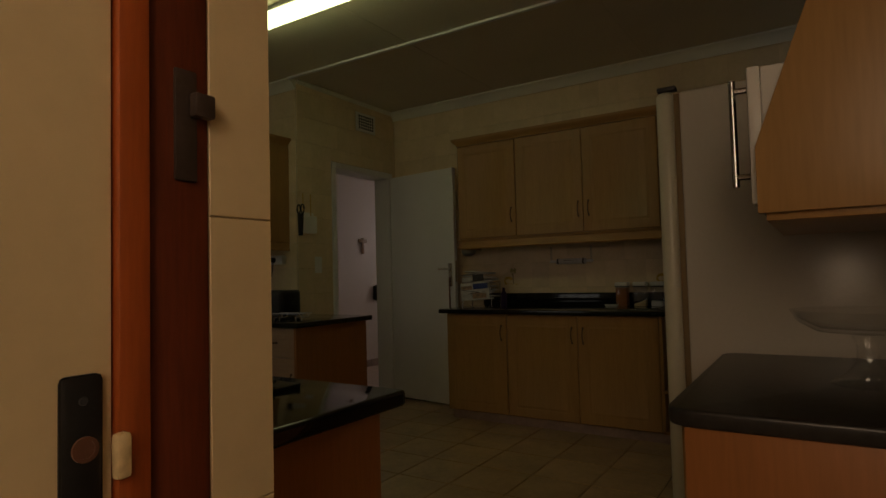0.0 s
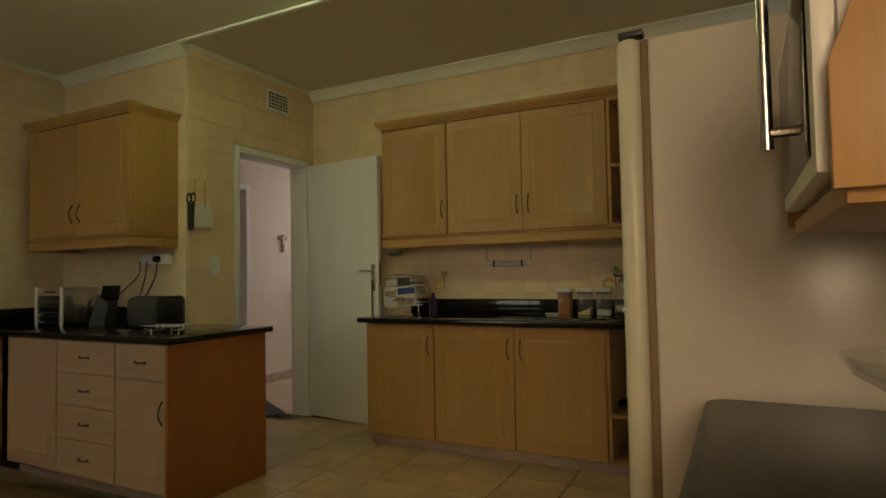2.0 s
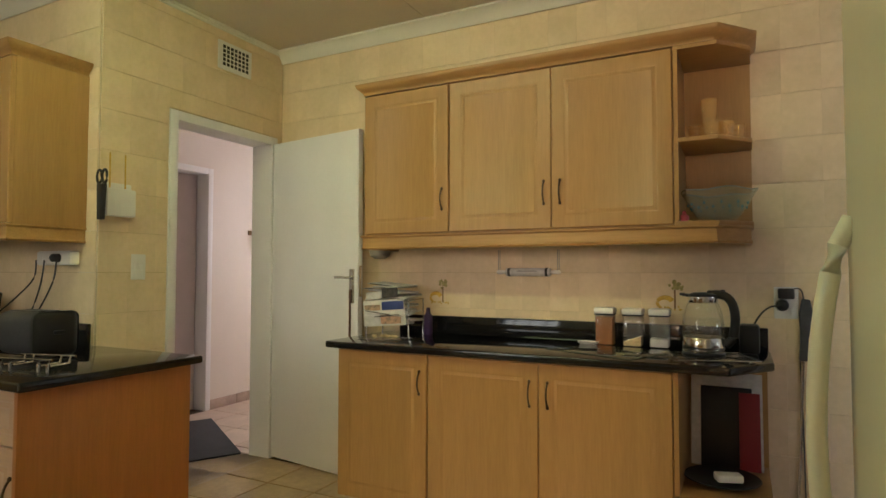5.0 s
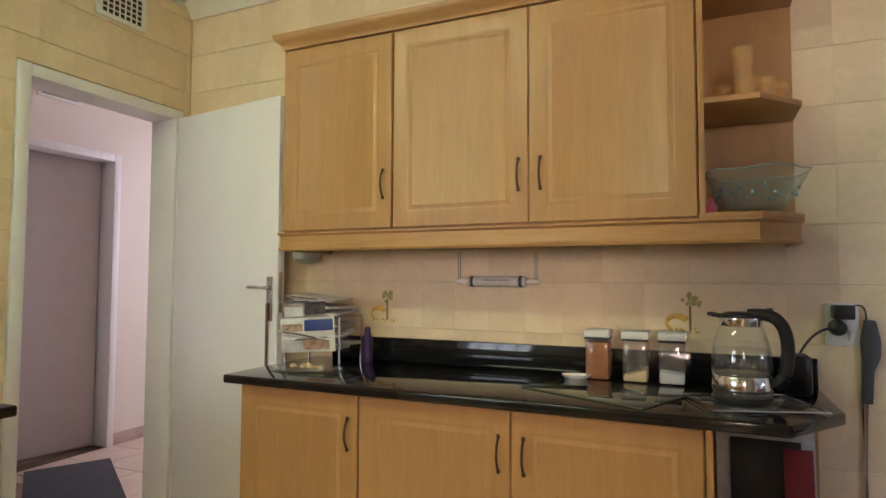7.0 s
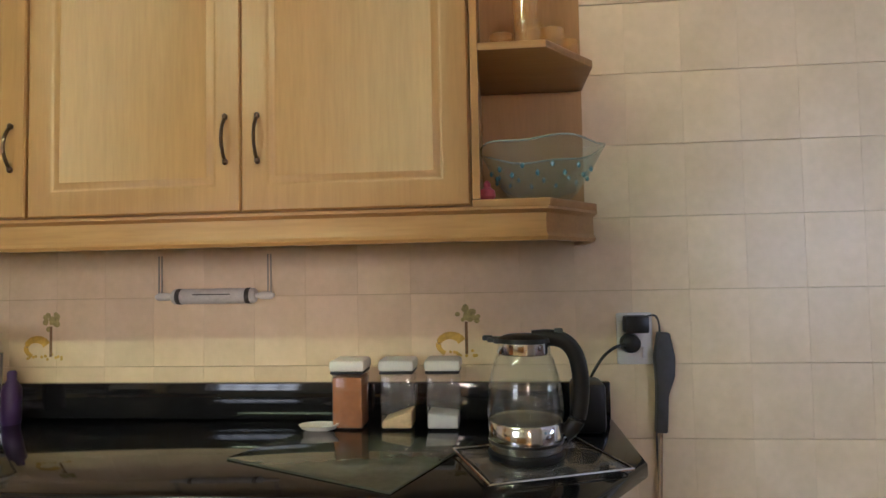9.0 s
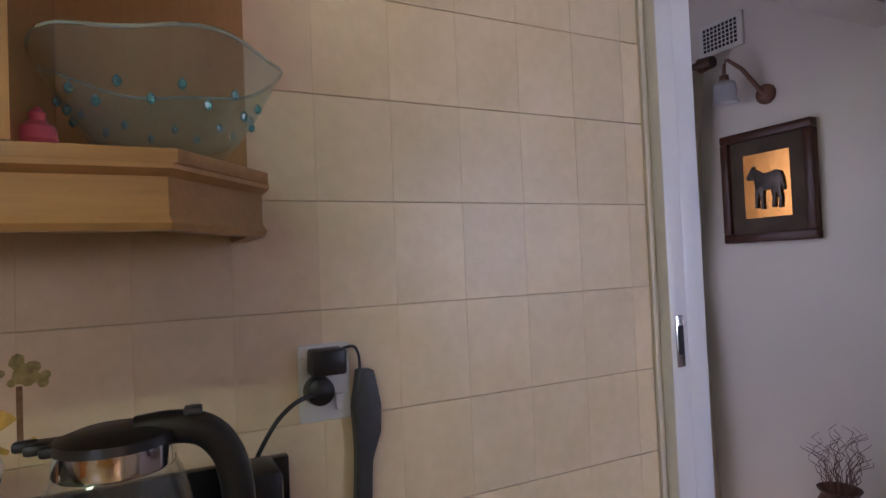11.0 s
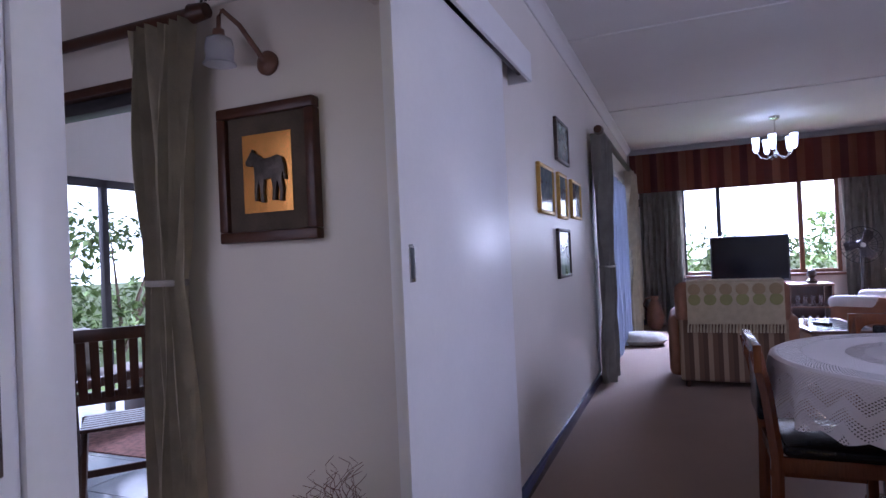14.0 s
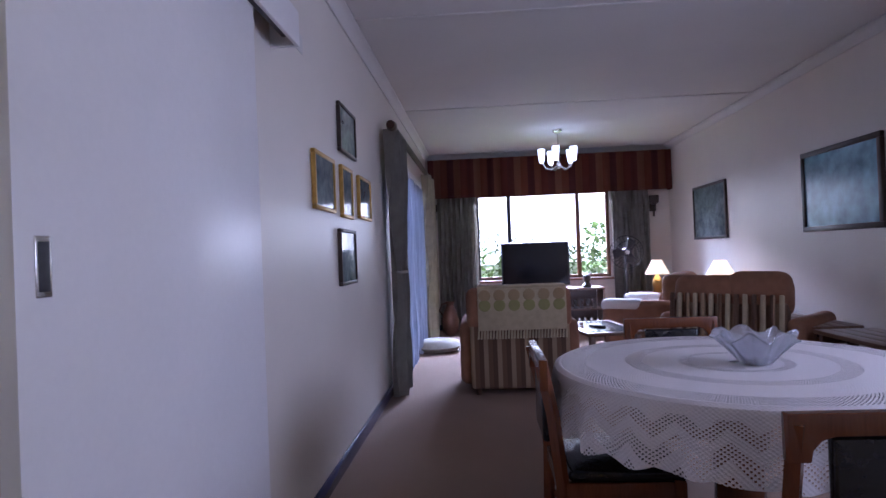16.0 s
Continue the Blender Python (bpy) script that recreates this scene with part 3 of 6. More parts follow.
part("back_panel", B(0.02, 0.525, 0.095, 0.335, 0.54, 0.815), M_MAPLE, u)
part("plinth", prism([(0, 0.06), (0.18, 0.06), (0.30, 0.2), (0.30, 0.54), (0, 0.54)], 0, 0.075), M_SKIRTTILE, u)


def worktop(name, outline, z0, z1, label, material=M_GRANITE):
    return solid(name, prism(outline, z0, z1, 0.007), material, label, "worktop")


def rounded(x0, y0, x1, y1, r, corners):
    """A plan outline with the named corners (sx, sy) rounded."""
    out = []
    for sx, sy, a0 in ((-1, -1, 180), (1, -1, 270), (1, 1, 0), (-1, 1, 90)):
        cx, cy = (x0, x1)[sx > 0], (y0, y1)[sy > 0]
        if (sx, sy) in corners:
            out += [(cx - sx * r + r * math.cos(radians(a0 + 18 * k)), cy - sy * r + r * math.sin(radians(a0 + 18 * k))) for k in range(6)]
        else:
            out.append((cx, cy))
    return out


CT = 0.853
worktop("granite_worktop", [(-1.995, 3.85), (-0.145, 3.85), (0.008, 4.07), (0.008, 4.444), (-1.995, 4.444)], 0.82, CT, "polished black granite worktop with a clipped corner")
solid("granite_upstand", B(-1.90, 4.422, CT, 0.0, 4.444, 0.955, 0.003), M_GRANITE, "black granite upstand along the tiled wall", "upstand")

# wall cabinets
def wall_unit(m, w, depth, h, doors, label, group, material=M_MAPLE):
    u = thing("wall_cabinet", m, label, "cabinet", group)
    part("body", B(0, 0.02, 0, w, depth, h, 0.001), material, u)
    for x, z, dw, dh, hx, hz in doors:
        add_door(u, x, 0, z, dw, dh, hx, hz, material)
    return u


g = "maple wall cabinets"
wall_unit(at(-1.937, 4.10, 1.40), 0.52, 0.345, 0.77, [(0.003, 0.006, 0.513, 0.758, 0.478, 0.17)], "maple wall cabinet with one panelled door", g)
wall_unit(at(-1.417, 4.10, 1.40), 1.068, 0.345, 0.77, [(0.003, 0.006, 0.53, 0.758, 0.495, 0.17), (0.535, 0.006, 0.53, 0.758, 0.04, 0.17)], "maple wall cabinet with two panelled doors", g)


def moulding(path, prof, material, name, label, category="moulding", closed=False):
    """Sweeps a profile of (out, up) along points in plan; out is to the right of the way."""
    bm = bmesh.new()
    pts = [Vector((p[0], p[1])) for p in path]
    rings = []
    for i, p in enumerate(pts):
        d0 = (p - pts[i - 1]).normalized() if i else (pts[1] - p).normalized()
        d1 = (pts[i + 1] - p).normalized() if i < len(pts) - 1 else d0
        n0, n1 = Vector((d0.y, -d0.x)), Vector((d1.y, -d1.x))
        n = (n0 + n1).normalized()
        n = n / max(0.3, n.dot(n0))
        rings.append([bm.verts.new((p.x + n.x * a, p.y + n.y * a, path[i][2] + b)) for a, b in prof])
    k = len(prof)
    for p, q in zip(rings, rings[1:]):
        for i in range(k):
            bm.faces.new((p[i], p[(i + 1) % k], q[(i + 1) % k], q[i]))
    bm.faces.new(rings[0])
    bm.faces.new(list(reversed(rings[-1])))
    return solid(name, bm, material, label, category)


CROWN = [(-0.02, 0), (0.002, 0), (0.004, 0.012), (0.012, 0.02), (0.03, 0.036), (0.036, 0.05), (0.036, 0.058), (-0.02, 0.058)]
PELMET = [(-0.02, 0), (0.004, 0.0), (0.008, 0.008), (0.004, 0.014), (0.002, 0.018), (0.002, 0.060), (0.012, 0.068), (0.012, 0.074), (-0.02, 0.074)]
RUN = [(-1.937, 4.44), (-1.937, 4.10), (-0.187, 4.10), (-0.062, 4.25), (-0.062, 4.44)]
moulding([(x, y, 2.170) for x, y in RUN], CROWN, M_MAPLE_H, "crown_moulding", "maple crown moulding on the wall cabinets")
moulding([(x, y, 1.325) for x, y in RUN], PELMET, M_MAPLE_H, "light_pelmet", "maple light pelmet under the wall cabinets")
u = thing("open_end_shelf", at(-0.348, 4.10, 1.40), "open maple end shelf holding glassware beside the wall cabinets", "shelf")
SH = [(0.0, 0.0), (0.172, 0.0), (0.298, 0.15), (0.298, 0.345), (0.0, 0.345)]
for z in (0.0, 0.355, 0.752):
    part("shelf_board", prism([(max(x, 0.0185 if z == 0.355 else 0.0), y) for x, y in SH], z, z + 0.018, 0.002), M_MAPLE_H, u)
part("side_panel", B(0.001, 0.0, 0.019, 0.018, 0.345, 0.751), M_MAPLE, u)
part("back_panel", B(0.019, 0.333, 0.019, 0.296, 0.345, 0.354), M_MAPLE, u)
part("back_panel", B(0.019, 0.333, 0.374, 0.296, 0.345, 0.751), M_MAPLE, u)


def tumbler(x, y, z, r, h, material):
    return solid("tumbler", lathe([(r * (0.82 + 0.18 * i / 16) + (0.0011 if i % 2 else 0), h * i / 16) for i in range(17)] + [(r - 0.002, h), (r * 0.8 - 0.002, 0.006), (0.001, 0.006)], 20, None, (x, y, z)), material, "ribbed amber-rimmed glass tumbler on the shelf", "glass", group="tumblers")


for dx, dy, r, h in ((0.09, 0.16, 0.03, 0.075), (0.155, 0.12, 0.034, 0.085), (0.215, 0.17, 0.034, 0.085), (0.26, 0.22, 0.03, 0.075), (0.10, 0.25, 0.03, 0.08)):
    tumbler(-0.363 + dx, 4.10 + dy, 1.774, r, h, M_AMBER)
tumbler(-0.213, 4.22, 1.86, 0.034, 0.09, M_AMBER)


def bowl(x, y, z):
    bm = lathe([(0.06, 0.0), (0.085, 0.02), (0.115, 0.06), (0.15, 0.118), (0.147, 0.118), (0.112, 0.062), (0.08, 0.024), (0.02, 0.008)], 48, None, (0, 0, 0))
    for v in bm.verts:
        a = math.atan2(v.co.y, v.co.x)
        k = v.co.z / 0.12
        v.co.z += 0.004 * k * k * math.cos(5 * a)
        v.co.x, v.co.y = v.co.x * (1 + 0.02 * k * math.cos(5 * a)), v.co.y * (1 + 0.02 * k * math.cos(5 * a))
    b = thing("glass_bowl", at(x, y, z) @ Matrix.Diagonal((1, 1, 1.1, 1)), "wavy aqua glass fruit bowl on the end shelf", "bowl")
    part("bowl_body", bm, M_AQUA, b)
    rim = [(0.149 * (1 + 0.02 * math.cos(5 * q)) * math.cos(q), 0.149 * (1 + 0.02 * math.cos(5 * q)) * math.sin(q), 0.118 + 0.004 * math.cos(5 * q)) for q in [2 * math.pi * i / 60 for i in range(61)]]
    part("rim", pipe(rim, 0.0022, 6), M_TEALRIM, b, "thick glass rim")
    for i in range(22):
        a = 2 * math.pi * i / 22
        q = 0.119 if i % 2 else 0.110
        drop = lathe([(0.001, -0.006), (0.0045, -0.003), (0.005, 0.002), (0.001, 0.007)], 8, None, (q * math.cos(a), q * math.sin(a), 0.068 if i % 2 else 0.052))
        part("glass_drop", drop, M_TEAL, b, "teal glass drop")
    return b


bowl(-0.185, 4.225, 1.419)
solid("pink_figurine", lathe([(0.012, 0), (0.02, 0.012), (0.018, 0.026), (0.008, 0.034), (0.009, 0.042), (0.002, 0.05)], 14, None, (-0.315, 4.16, 1.419)), mat("pink_glaze", (0.62, 0.13, 0.20), 0.35), "small pink ornament beside the glass bowl", "ornament")


# rolling pin on strings
u = thing("hanging_rolling_pin", at(-1.108, 4.425, 1.203) @ Matrix.Diagonal((1.12, 1, 1, 1)), "decorative ceramic rolling pin hung on cords from the pelmet", "rolling pin")
R90Y = Matrix.Rotation(radians(90), 4, "Y")
part("roller", turned(lathe([(0.018, -0.11), (0.022, -0.105), (0.022, 0.105), (0.018, 0.11)], 20), R90Y), M_PAPER, u)
for s in (-1, 1):
    part("band", turned(lathe([(0.0225, s * 0.092 - 0.006), (0.0228, s * 0.092 + 0.006)], 20), R90Y), M_INK, u)
    part("grip", turned(lathe([(0.006, s * 0.11), (0.011, s * 0.125), (0.011, s * 0.15), (0.006, s * 0.158)], 14), R90Y), M_WPLASTIC, u)
    for e in (-0.004, 0.004):
        part("cord", pipe([(s * 0.146 + e, 0, 0.0), (s * 0.146 + e, 0, 0.118)], 0.0018, 6), M_GREYCURT, u, "thin chain")
part("text_line", B(-0.05, -0.0225, 0.004, 0.05, -0.0215, 0.007), M_INK, u)


# tile pictures
def decal(x, z, flip):
    u = thing("tile_picture", at(x, 4.4440, z), "painted tile transfer of a tree and fruit on the wall", "tile picture")
    random.seed(int(abs(x) * 100))
    bm = bmesh.new()
    for i in range(26):
        a, r = random.uniform(0, 6.3), random.uniform(0, 0.032)
        cx, cz, q = (0.02 + r * math.cos(a)) * flip, 0.045 + 0.8 * r * math.sin(a), random.uniform(0.005, 0.010)
        bmesh.ops.create_circle(bm, cap_ends=True, segments=7, radius=q * 1.15, matrix=Matrix.Translation((cx, -0.0004 - i * 0.00002, cz)) @ UP_Y)
    part("tree_crown", bm, M_DECAL_G, u)
    part("tree_stem", B(0.015 * flip - 0.004, -0.001, -0.06, 0.015 * flip + 0.004, -0.0003, 0.03), M_DECAL_B, u)
    pts = [(0.034 * flip * math.cos(0.35 + i * 0.30) - 0.030 * flip, -0.0008, -0.034 + 0.026 * math.sin(0.35 + i * 0.30)) for i in range(14)]
    bm = pipe(pts, 0.013, 8, None, 0.006)
    for v in bm.verts:
        v.co.y = -0.0008 + (v.co.y + 0.0008) * 0.06
    part("fruit", bm, M_DECAL_Y, u)
    bm = bmesh.new()
    for i in range(14):
        bmesh.ops.create_circle(bm, cap_ends=True, segments=5, radius=0.005, matrix=Matrix.Translation((random.uniform(-0.06, 0.06), -0.0004, random.uniform(-0.07, -0.05))) @ UP_Y)
    tagged(part("ground_flowers", bm, M_DECAL_Y, u), kind="stuff")


decal(-1.64, 1.09, 1)
decal(-0.40, 1.09, 1)


# storage canisters
def canister(x, y, fill, fh, slope):
    u = thing("storage_canister", at(x, y, CT), "clear square canister with a white lid on the worktop", "canister", "canisters")
    b = part("jar", B(-0.043, -0.043, 0, 0.043, 0.043, 0.145, 0.010), M_PALECLEAR, u)
    bm = B(-0.039, -0.039, 0.004, 0.039, 0.039, fh, 0.004)
    for v in bm.verts:
        if v.co.z > fh * 0.6:
            v.co.z += slope * v.co.x
    part("contents", bm, fill, u)
    l = part("lid", B(-0.047, -0.047, 0.150, 0.047, 0.047, 0.180, 0.009), M_WPLASTIC, u)
    part("seal", B(-0.044, -0.044, 0.144, 0.044, 0.044, 0.151, 0.002), M_BLACK, u)


canister(-0.693, 4.352, M_SPICE, 0.135, 0.0)
canister(-0.563, 4.352, M_OATS, 0.035, 0.35)
canister(-0.443, 4.352, M_SUGAR, 0.04, -0.1)

# spoon rest, glass boards
solid("spoon_rest", turned(lathe([(0.018, 0), (0.036, 0.008), (0.042, 0.018), (0.039, 0.018), (0.03, 0.010), (0.002, 0.006)], 24, None, (0, 0, 0)), pose(-0.765, 4.30, CT) @ Matrix.Diagonal((1.25, 0.8, 1, 1))), M_WPLASTIC, "small white ceramic spoon rest on the worktop", "spoon rest")
M_BOARD = mat("patterned_glass_board", (0.075, 0.08, 0.06), 0.05, scale=9, amount=0.35, fine=50, bump=0)
solid("glass_cutting_board", prism([(-0.90, 4.06), (-0.50, 3.87), (-0.36, 4.20), (-0.79, 4.29)], CT, CT + 0.006, 0.002), M_BOARD, "green-grey glass cutting board on the worktop", "cutting board")
u = thing("pot_stand", at(-0.22, 4.06, CT, 20), "chrome-edged glass trivet under the kettle", "trivet")
part("plate", B(-0.14, -0.11, 0.006, 0.14, 0.11, 0.010, 0.001), M_PALECLEAR, u)
part("rim", pipe([(-0.15, -0.12, 0.010), (0.15, -0.12, 0.010), (0.15, 0.12, 0.010), (-0.15, 0.12, 0.010), (-0.15, -0.12, 0.010)], 0.003, 6), M_CHROME, u)
for sx in (-1, 1):
    for sy in (-1, 1):
        part("foot", lathe([(0.008, 0), (0.008, 0.008)], 10, None, (sx * 0.12, sy * 0.09, 0)), M_CHROME, u)


# glass kettle
def kettle():
    u = thing("glass_kettle", at(-0.243, 4.08, CT + 0.011, -5) @ Matrix.Scale(0.93, 4), "glass kettle with steel base, black handle and half full of water", "kettle")
    part("base_plate", lathe([(0.085, 0), (0.088, 0.006), (0.088, 0.012), (0.08, 0.016)], 32), M_BLACK, u)
    part("steel_band", lathe([(0.082, 0.016), (0.085, 0.02), (0.085, 0.078), (0.082, 0.082)], 40), M_CHROME, u)
    part("steel_ring", lathe([(0.0856, 0.034), (0.0862, 0.037), (0.0856, 0.040)], 40), M_BLACK, u)
    prof = [(0.084, 0.082), (0.088, 0.092), (0.088, 0.12), (0.082, 0.17), (0.068, 0.22), (0.060, 0.235)]
    part("glass_body", lathe(prof + [(r - 0.003, z) for r, z in reversed(prof)], 40), M_GLASS, u)
    part("water", lathe([(0.08, 0.084), (0.0845, 0.094), (0.0845, 0.12), (0.079, 0.160)], 40), M_WATER, u)
    part("steel_collar", lathe([(0.0605, 0.232), (0.062, 0.235), (0.059, 0.262), (0.056, 0.264)], 40), M_CHROME, u)
    bm = lathe([(0.062, 0.258), (0.060, 0.268), (0.040, 0.275), (0.005, 0.277)], 32)
    for x, w, z in ((-0.056, 0.026, 0.262), (-0.072, 0.016, 0.264), (-0.084, 0.008, 0.267)):
        box(bm, x - 0.012, -w, z - 0.006, x + 0.012, w, z + 0.006, 0.004)
    part("lid", bm, M_BLACK, u)
    h = pipe(flow([(0.02, 0, 0.266), (0.06, 0, 0.268), (0.095, 0, 0.258), (0.118, 0, 0.226), (0.127, 0, 0.175), (0.124, 0, 0.12), (0.112, 0, 0.075), (0.088, 0, 0.05)], 6), 0.019, 12)
    for v in h.verts:
        v.co.y *= 0.8
    part("handle", h, M_BLACK, u)
    part("power_button", B(0.070, -0.011, 0.280, 0.090, 0.011, 0.289, 0.003), M_DARKGREY, u)


kettle()
solid("water_filter_jug", B(-0.115, 4.28, CT, -0.035, 4.38, CT + 0.125, 0.014), M_BLACK, "small black box standing behind the kettle", "container")

# socket, plugs and cable
u = thing("wall_socket", at(0.070, 4.448, 1.067), "white double wall socket with two black plugs", "socket")
part("plate", B(-0.045, -0.009, -0.068, 0.050, 0, 0.072, 0.006), M_WPLASTIC, u)
part("switch", B(-0.045, -0.014, 0.02, -0.03, -0.008, 0.05, 0.002), M_WPLASTIC, u)
part("switch", B(0.02, -0.014, -0.05, 0.035, -0.008, -0.02, 0.002), M_WPLASTIC, u)
part("adapter", B(-0.030, -0.055, 0.02, 0.032, -0.009, 0.066, 0.006), M_BLACK, u)
part("plug", turned(lathe([(0.022, 0.009), (0.027, 0.02), (0.024, 0.045), (0.010, 0.055)], 20, None, (0, 0, 0)), pose(-0.014, 0, -0.008, 90)), M_BLACK, u)
part("cable", pipe(flow([(-0.018, -0.045, -0.01), (-0.06, -0.06, -0.015), (-0.10, -0.06, -0.05), (-0.135, -0.05, -0.12), (-0.15, -0.06, -0.20)]), 0.004, 7), M_BLACK, u)
part("thin_cable", pipe(flow([(0.03, -0.04, 0.065), (0.055, -0.03, 0.062), (0.066, -0.018, 0.02), (0.055, -0.016, -0.08), (0.05, -0.014, -0.25), (0.055, -0.012, -0.45), (0.06, -0.012, -0.9)]), 0.0028, 6), M_DARKGREY, u)
u = thing("garden_tool", at(0.150, 4.43, 0.0, 0), "upright black-headed tool leaning on the tiled wall", "tool")
part("shaft", pipe([(-0.06, 0, 0.0), (-0.035, 0, 0.45), (-0.02, 0.0, 0.82)], 0.006, 8), M_STEEL, u)
part("handle", turned(prism([(-0.014, 0), (0.016, 0), (0.022, 0.1), (0.04, 0.15), (0.042, 0.2), (0.03, 0.265), (0.0, 0.268), (-0.012, 0.2), (-0.008, 0.12)], -0.014, 0.014, 0.005), pose(-0.02, 0, 0.82, 90)), M_DARKGREY, u)

# newspaper rack
u = thing("newspaper_rack", at(-1.83, 4.27, CT, 6), "wire rack stuffed with folded newspapers on the worktop", "rack")
random.seed(4)
for i in range(9):
    w = random.uniform(0.17, 0.24)
    part("newspaper", turned(B(-w / 2, -0.11, 0, w / 2, 0.09, 0.013, 0.004), pose(random.uniform(-0.02, 0.02), random.uniform(-0.02, 0.0), 0.055 + i * 0.026, random.uniform(-4, 4), random.uniform(-5, 5), random.uniform(-8, 8))), M_PAPER, u)
for i, (x0, x1, z0, z1, mm) in enumerate(((-0.01, 0.12, 0.145, 0.19, M_BLUE), (-0.115, -0.02, 0.145, 0.175, M_PHOTO), (-0.10, -0.01, 0.205, 0.245, M_PAPER), (-0.005, 0.09, 0.21, 0.265, M_INK), (-0.02, 0.10, 0.07, 0.12, M_PHOTO), (-0.11, -0.03, 0.075, 0.12, M_PAPER))):
    part("folded_page", turned(B(x0, -0.138, z0, x1, -0.134, z1, 0.001), pose(0, 0, 0, 0, -4, 0)), mm, u)
for i, (x0, x1, z0, tilt) in enumerate(((-0.13, 0.09, 0.268, -3), (-0.10, 0.12, 0.282, 5), (-0.14, 0.10, 0.128, 7), (-0.09, 0.14, 0.118, -6))):
    part("loose_leaf", turned(B(x0, -0.15, 0, x1, 0.03, 0.005, 0.002), pose(0, 0, z0, 2, tilt, 4 * i - 6)), M_PAPER, u)
    part("printed_edge", turned(B(x0 + 0.02, -0.1515, 0.0005, x1 - 0.07, -0.1495, 0.0045), pose(0, 0, z0, 2, tilt, 4 * i - 6)), M_INK, u)
part("front_page", turned(B(-0.125, -0.133, 0.06, 0.125, -0.128, 0.20, 0.001), pose(0, 0, 0, 0, -4, 0)), M_PAPER, u)
for x in (-0.125, 0.13):
    part("rack_side", pipe([(x, -0.12, 0.0), (x, -0.12, 0.20), (x, 0.08, 0.20), (x, 0.08, 0.0)], 0.004, 6), M_STEEL, u)
u = thing("glass_plate", at(-1.77, 4.07, CT), "clear glass plate with shells on the worktop", "plate")
part("plate", prism([(-0.15, -0.05), (-0.02, -0.10), (0.15, 0.02), (0.10, 0.09), (-0.10, 0.07)], 0.004, 0.009, 0.002), M_PALECLEAR, u)
for i in range(7):
    part("shell", turned(lathe([(0.004, 0), (0.014, 0.004), (0.010, 0.011), (0.002, 0.014)], 10), pose(random.uniform(-0.07, 0.07), random.uniform(-0.03, 0.04), 0.009)), M_OATS, u)
solid("purple_bottle", lathe([(0.022, 0), (0.025, 0.01), (0.025, 0.10), (0.012, 0.125), (0.012, 0.145), (0.008, 0.15)], 20, None, (-1.675, 4.36, CT)), M_PURPLE, "purple plastic bottle behind the newspapers", "bottle")

# things on the lower end shelf
u = thing("tray_stack", at(-0.17, 4.16, 0.348), "dark trays and a red-edged folder leaning in the open shelf", "trays")
part("dark_tray", turned(B(-0.10, -0.012, 0.02, 0.10, 0.0, 0.36, 0.004), pose(0.0, 0.10, 0.0, -8)), M_BLACK, u)
part("red_folder", turned(B(0.05, -0.02, 0.02, 0.13, -0.008, 0.34, 0.002), pose(0.0, 0.10, 0, -8)), mat("dark_red_card", (0.25, 0.02, 0.025), 0.5), u)
part("white_folder", turned(B(-0.14, 0.005, 0.02, 0.14, 0.015, 0.42, 0.002), pose(0, 0.10, 0, -8)), M_PAPER, u)
solid("serving_plate", lathe([(0.06, 0), (0.10, 0.01), (0.145, 0.026), (0.142, 0.029), (0.09, 0.014), (0.002, 0.008)], 32, None, (-0.185, 4.11, 0.349)), M_BLACK, "dark round serving plate on the lower shelf", "plate")
solid("white_dish", turned(B(-0.05, -0.03, 0, 0.05, 0.03, 0.03, 0.008), pose(-0.16, 4.08, 0.372, 0, 0, 20)), M_WPLASTIC, "small white dish on the dark plate", "dish")
solid("patterned_platter", lathe([(0.06, 0), (0.10, 0.01), (0.15, 0.03), (0.147, 0.033), (0.09, 0.014), (0.002, 0.008)], 32, None, (-0.175, 4.12, 0.095)), M_PHOTO, "patterned brown platter on the bottom shelf", "plate")

# door to the hall, open against the wall
u = tagged(new("door_1"), "white flush door standing open against the tiled wall", "door", "", "structure")
u.matrix_world = at(-2.835, 4.385, 0, -8)
part("leaf", B(0.0, -0.02, 0.012, 0.76, 0.02, 2.045, 0.003), M_WHITE, u)
h = part("lock_plate", B(0.695, -0.026, 1.02, 0.735, -0.0195, 1.22, 0.003), M_STEEL, u, "steel lock plate")
part("lever", pipe([(0.715, -0.02, 1.17), (0.715, -0.06, 1.17), (0.66, -0.062, 1.172), (0.61, -0.058, 1.172)], 0.008, 10), M_CHROME, h, "chrome lever handle")
part("key_cord", B(0.70, -0.034, 0.80, 0.715, -0.028, 1.10, 0.003), M_TERRA, h, "brown strap hanging from the handle")
part("edge_lock", B(0.759, -0.011, 1.06, 0.7625, 0.011, 1.24), M_STEEL, u)
solid("hanging_bag", lathe([(0.03, 0), (0.06, 0.02), (0.065, 0.05), (0.03, 0.09), (0.01, 0.12)], 16, None, (-2.0, 4.36, 1.28)), M_GREYCURT, "grey cloth bundle hanging under the cabinet corner", "cloth")

# air vents
def vent(name, m, w, h, cols, rows, label):
    u = thing(name, m, label, "air vent")
    part("frame", B(-w / 2, -0.015, -h / 2, w / 2, 0.0, h / 2, 0.004), M_WPLASTIC, u)
    bm = bmesh.new()
    for i in range(cols):
        for j in range(rows):
            cx, cz = (-0.5 + (i + 0.5) / cols) * (w - 0.05), (-0.5 + (j + 0.5) / rows) * (h - 0.04)
            s, q = (w - 0.05) / cols * 0.33, (h - 0.04) / rows * 0.36
            box(bm, cx - s, -0.0165, cz - q, cx + s, -0.0145, cz + q)
    part("hole_grid", bm, M_BLACK, u)
    return u


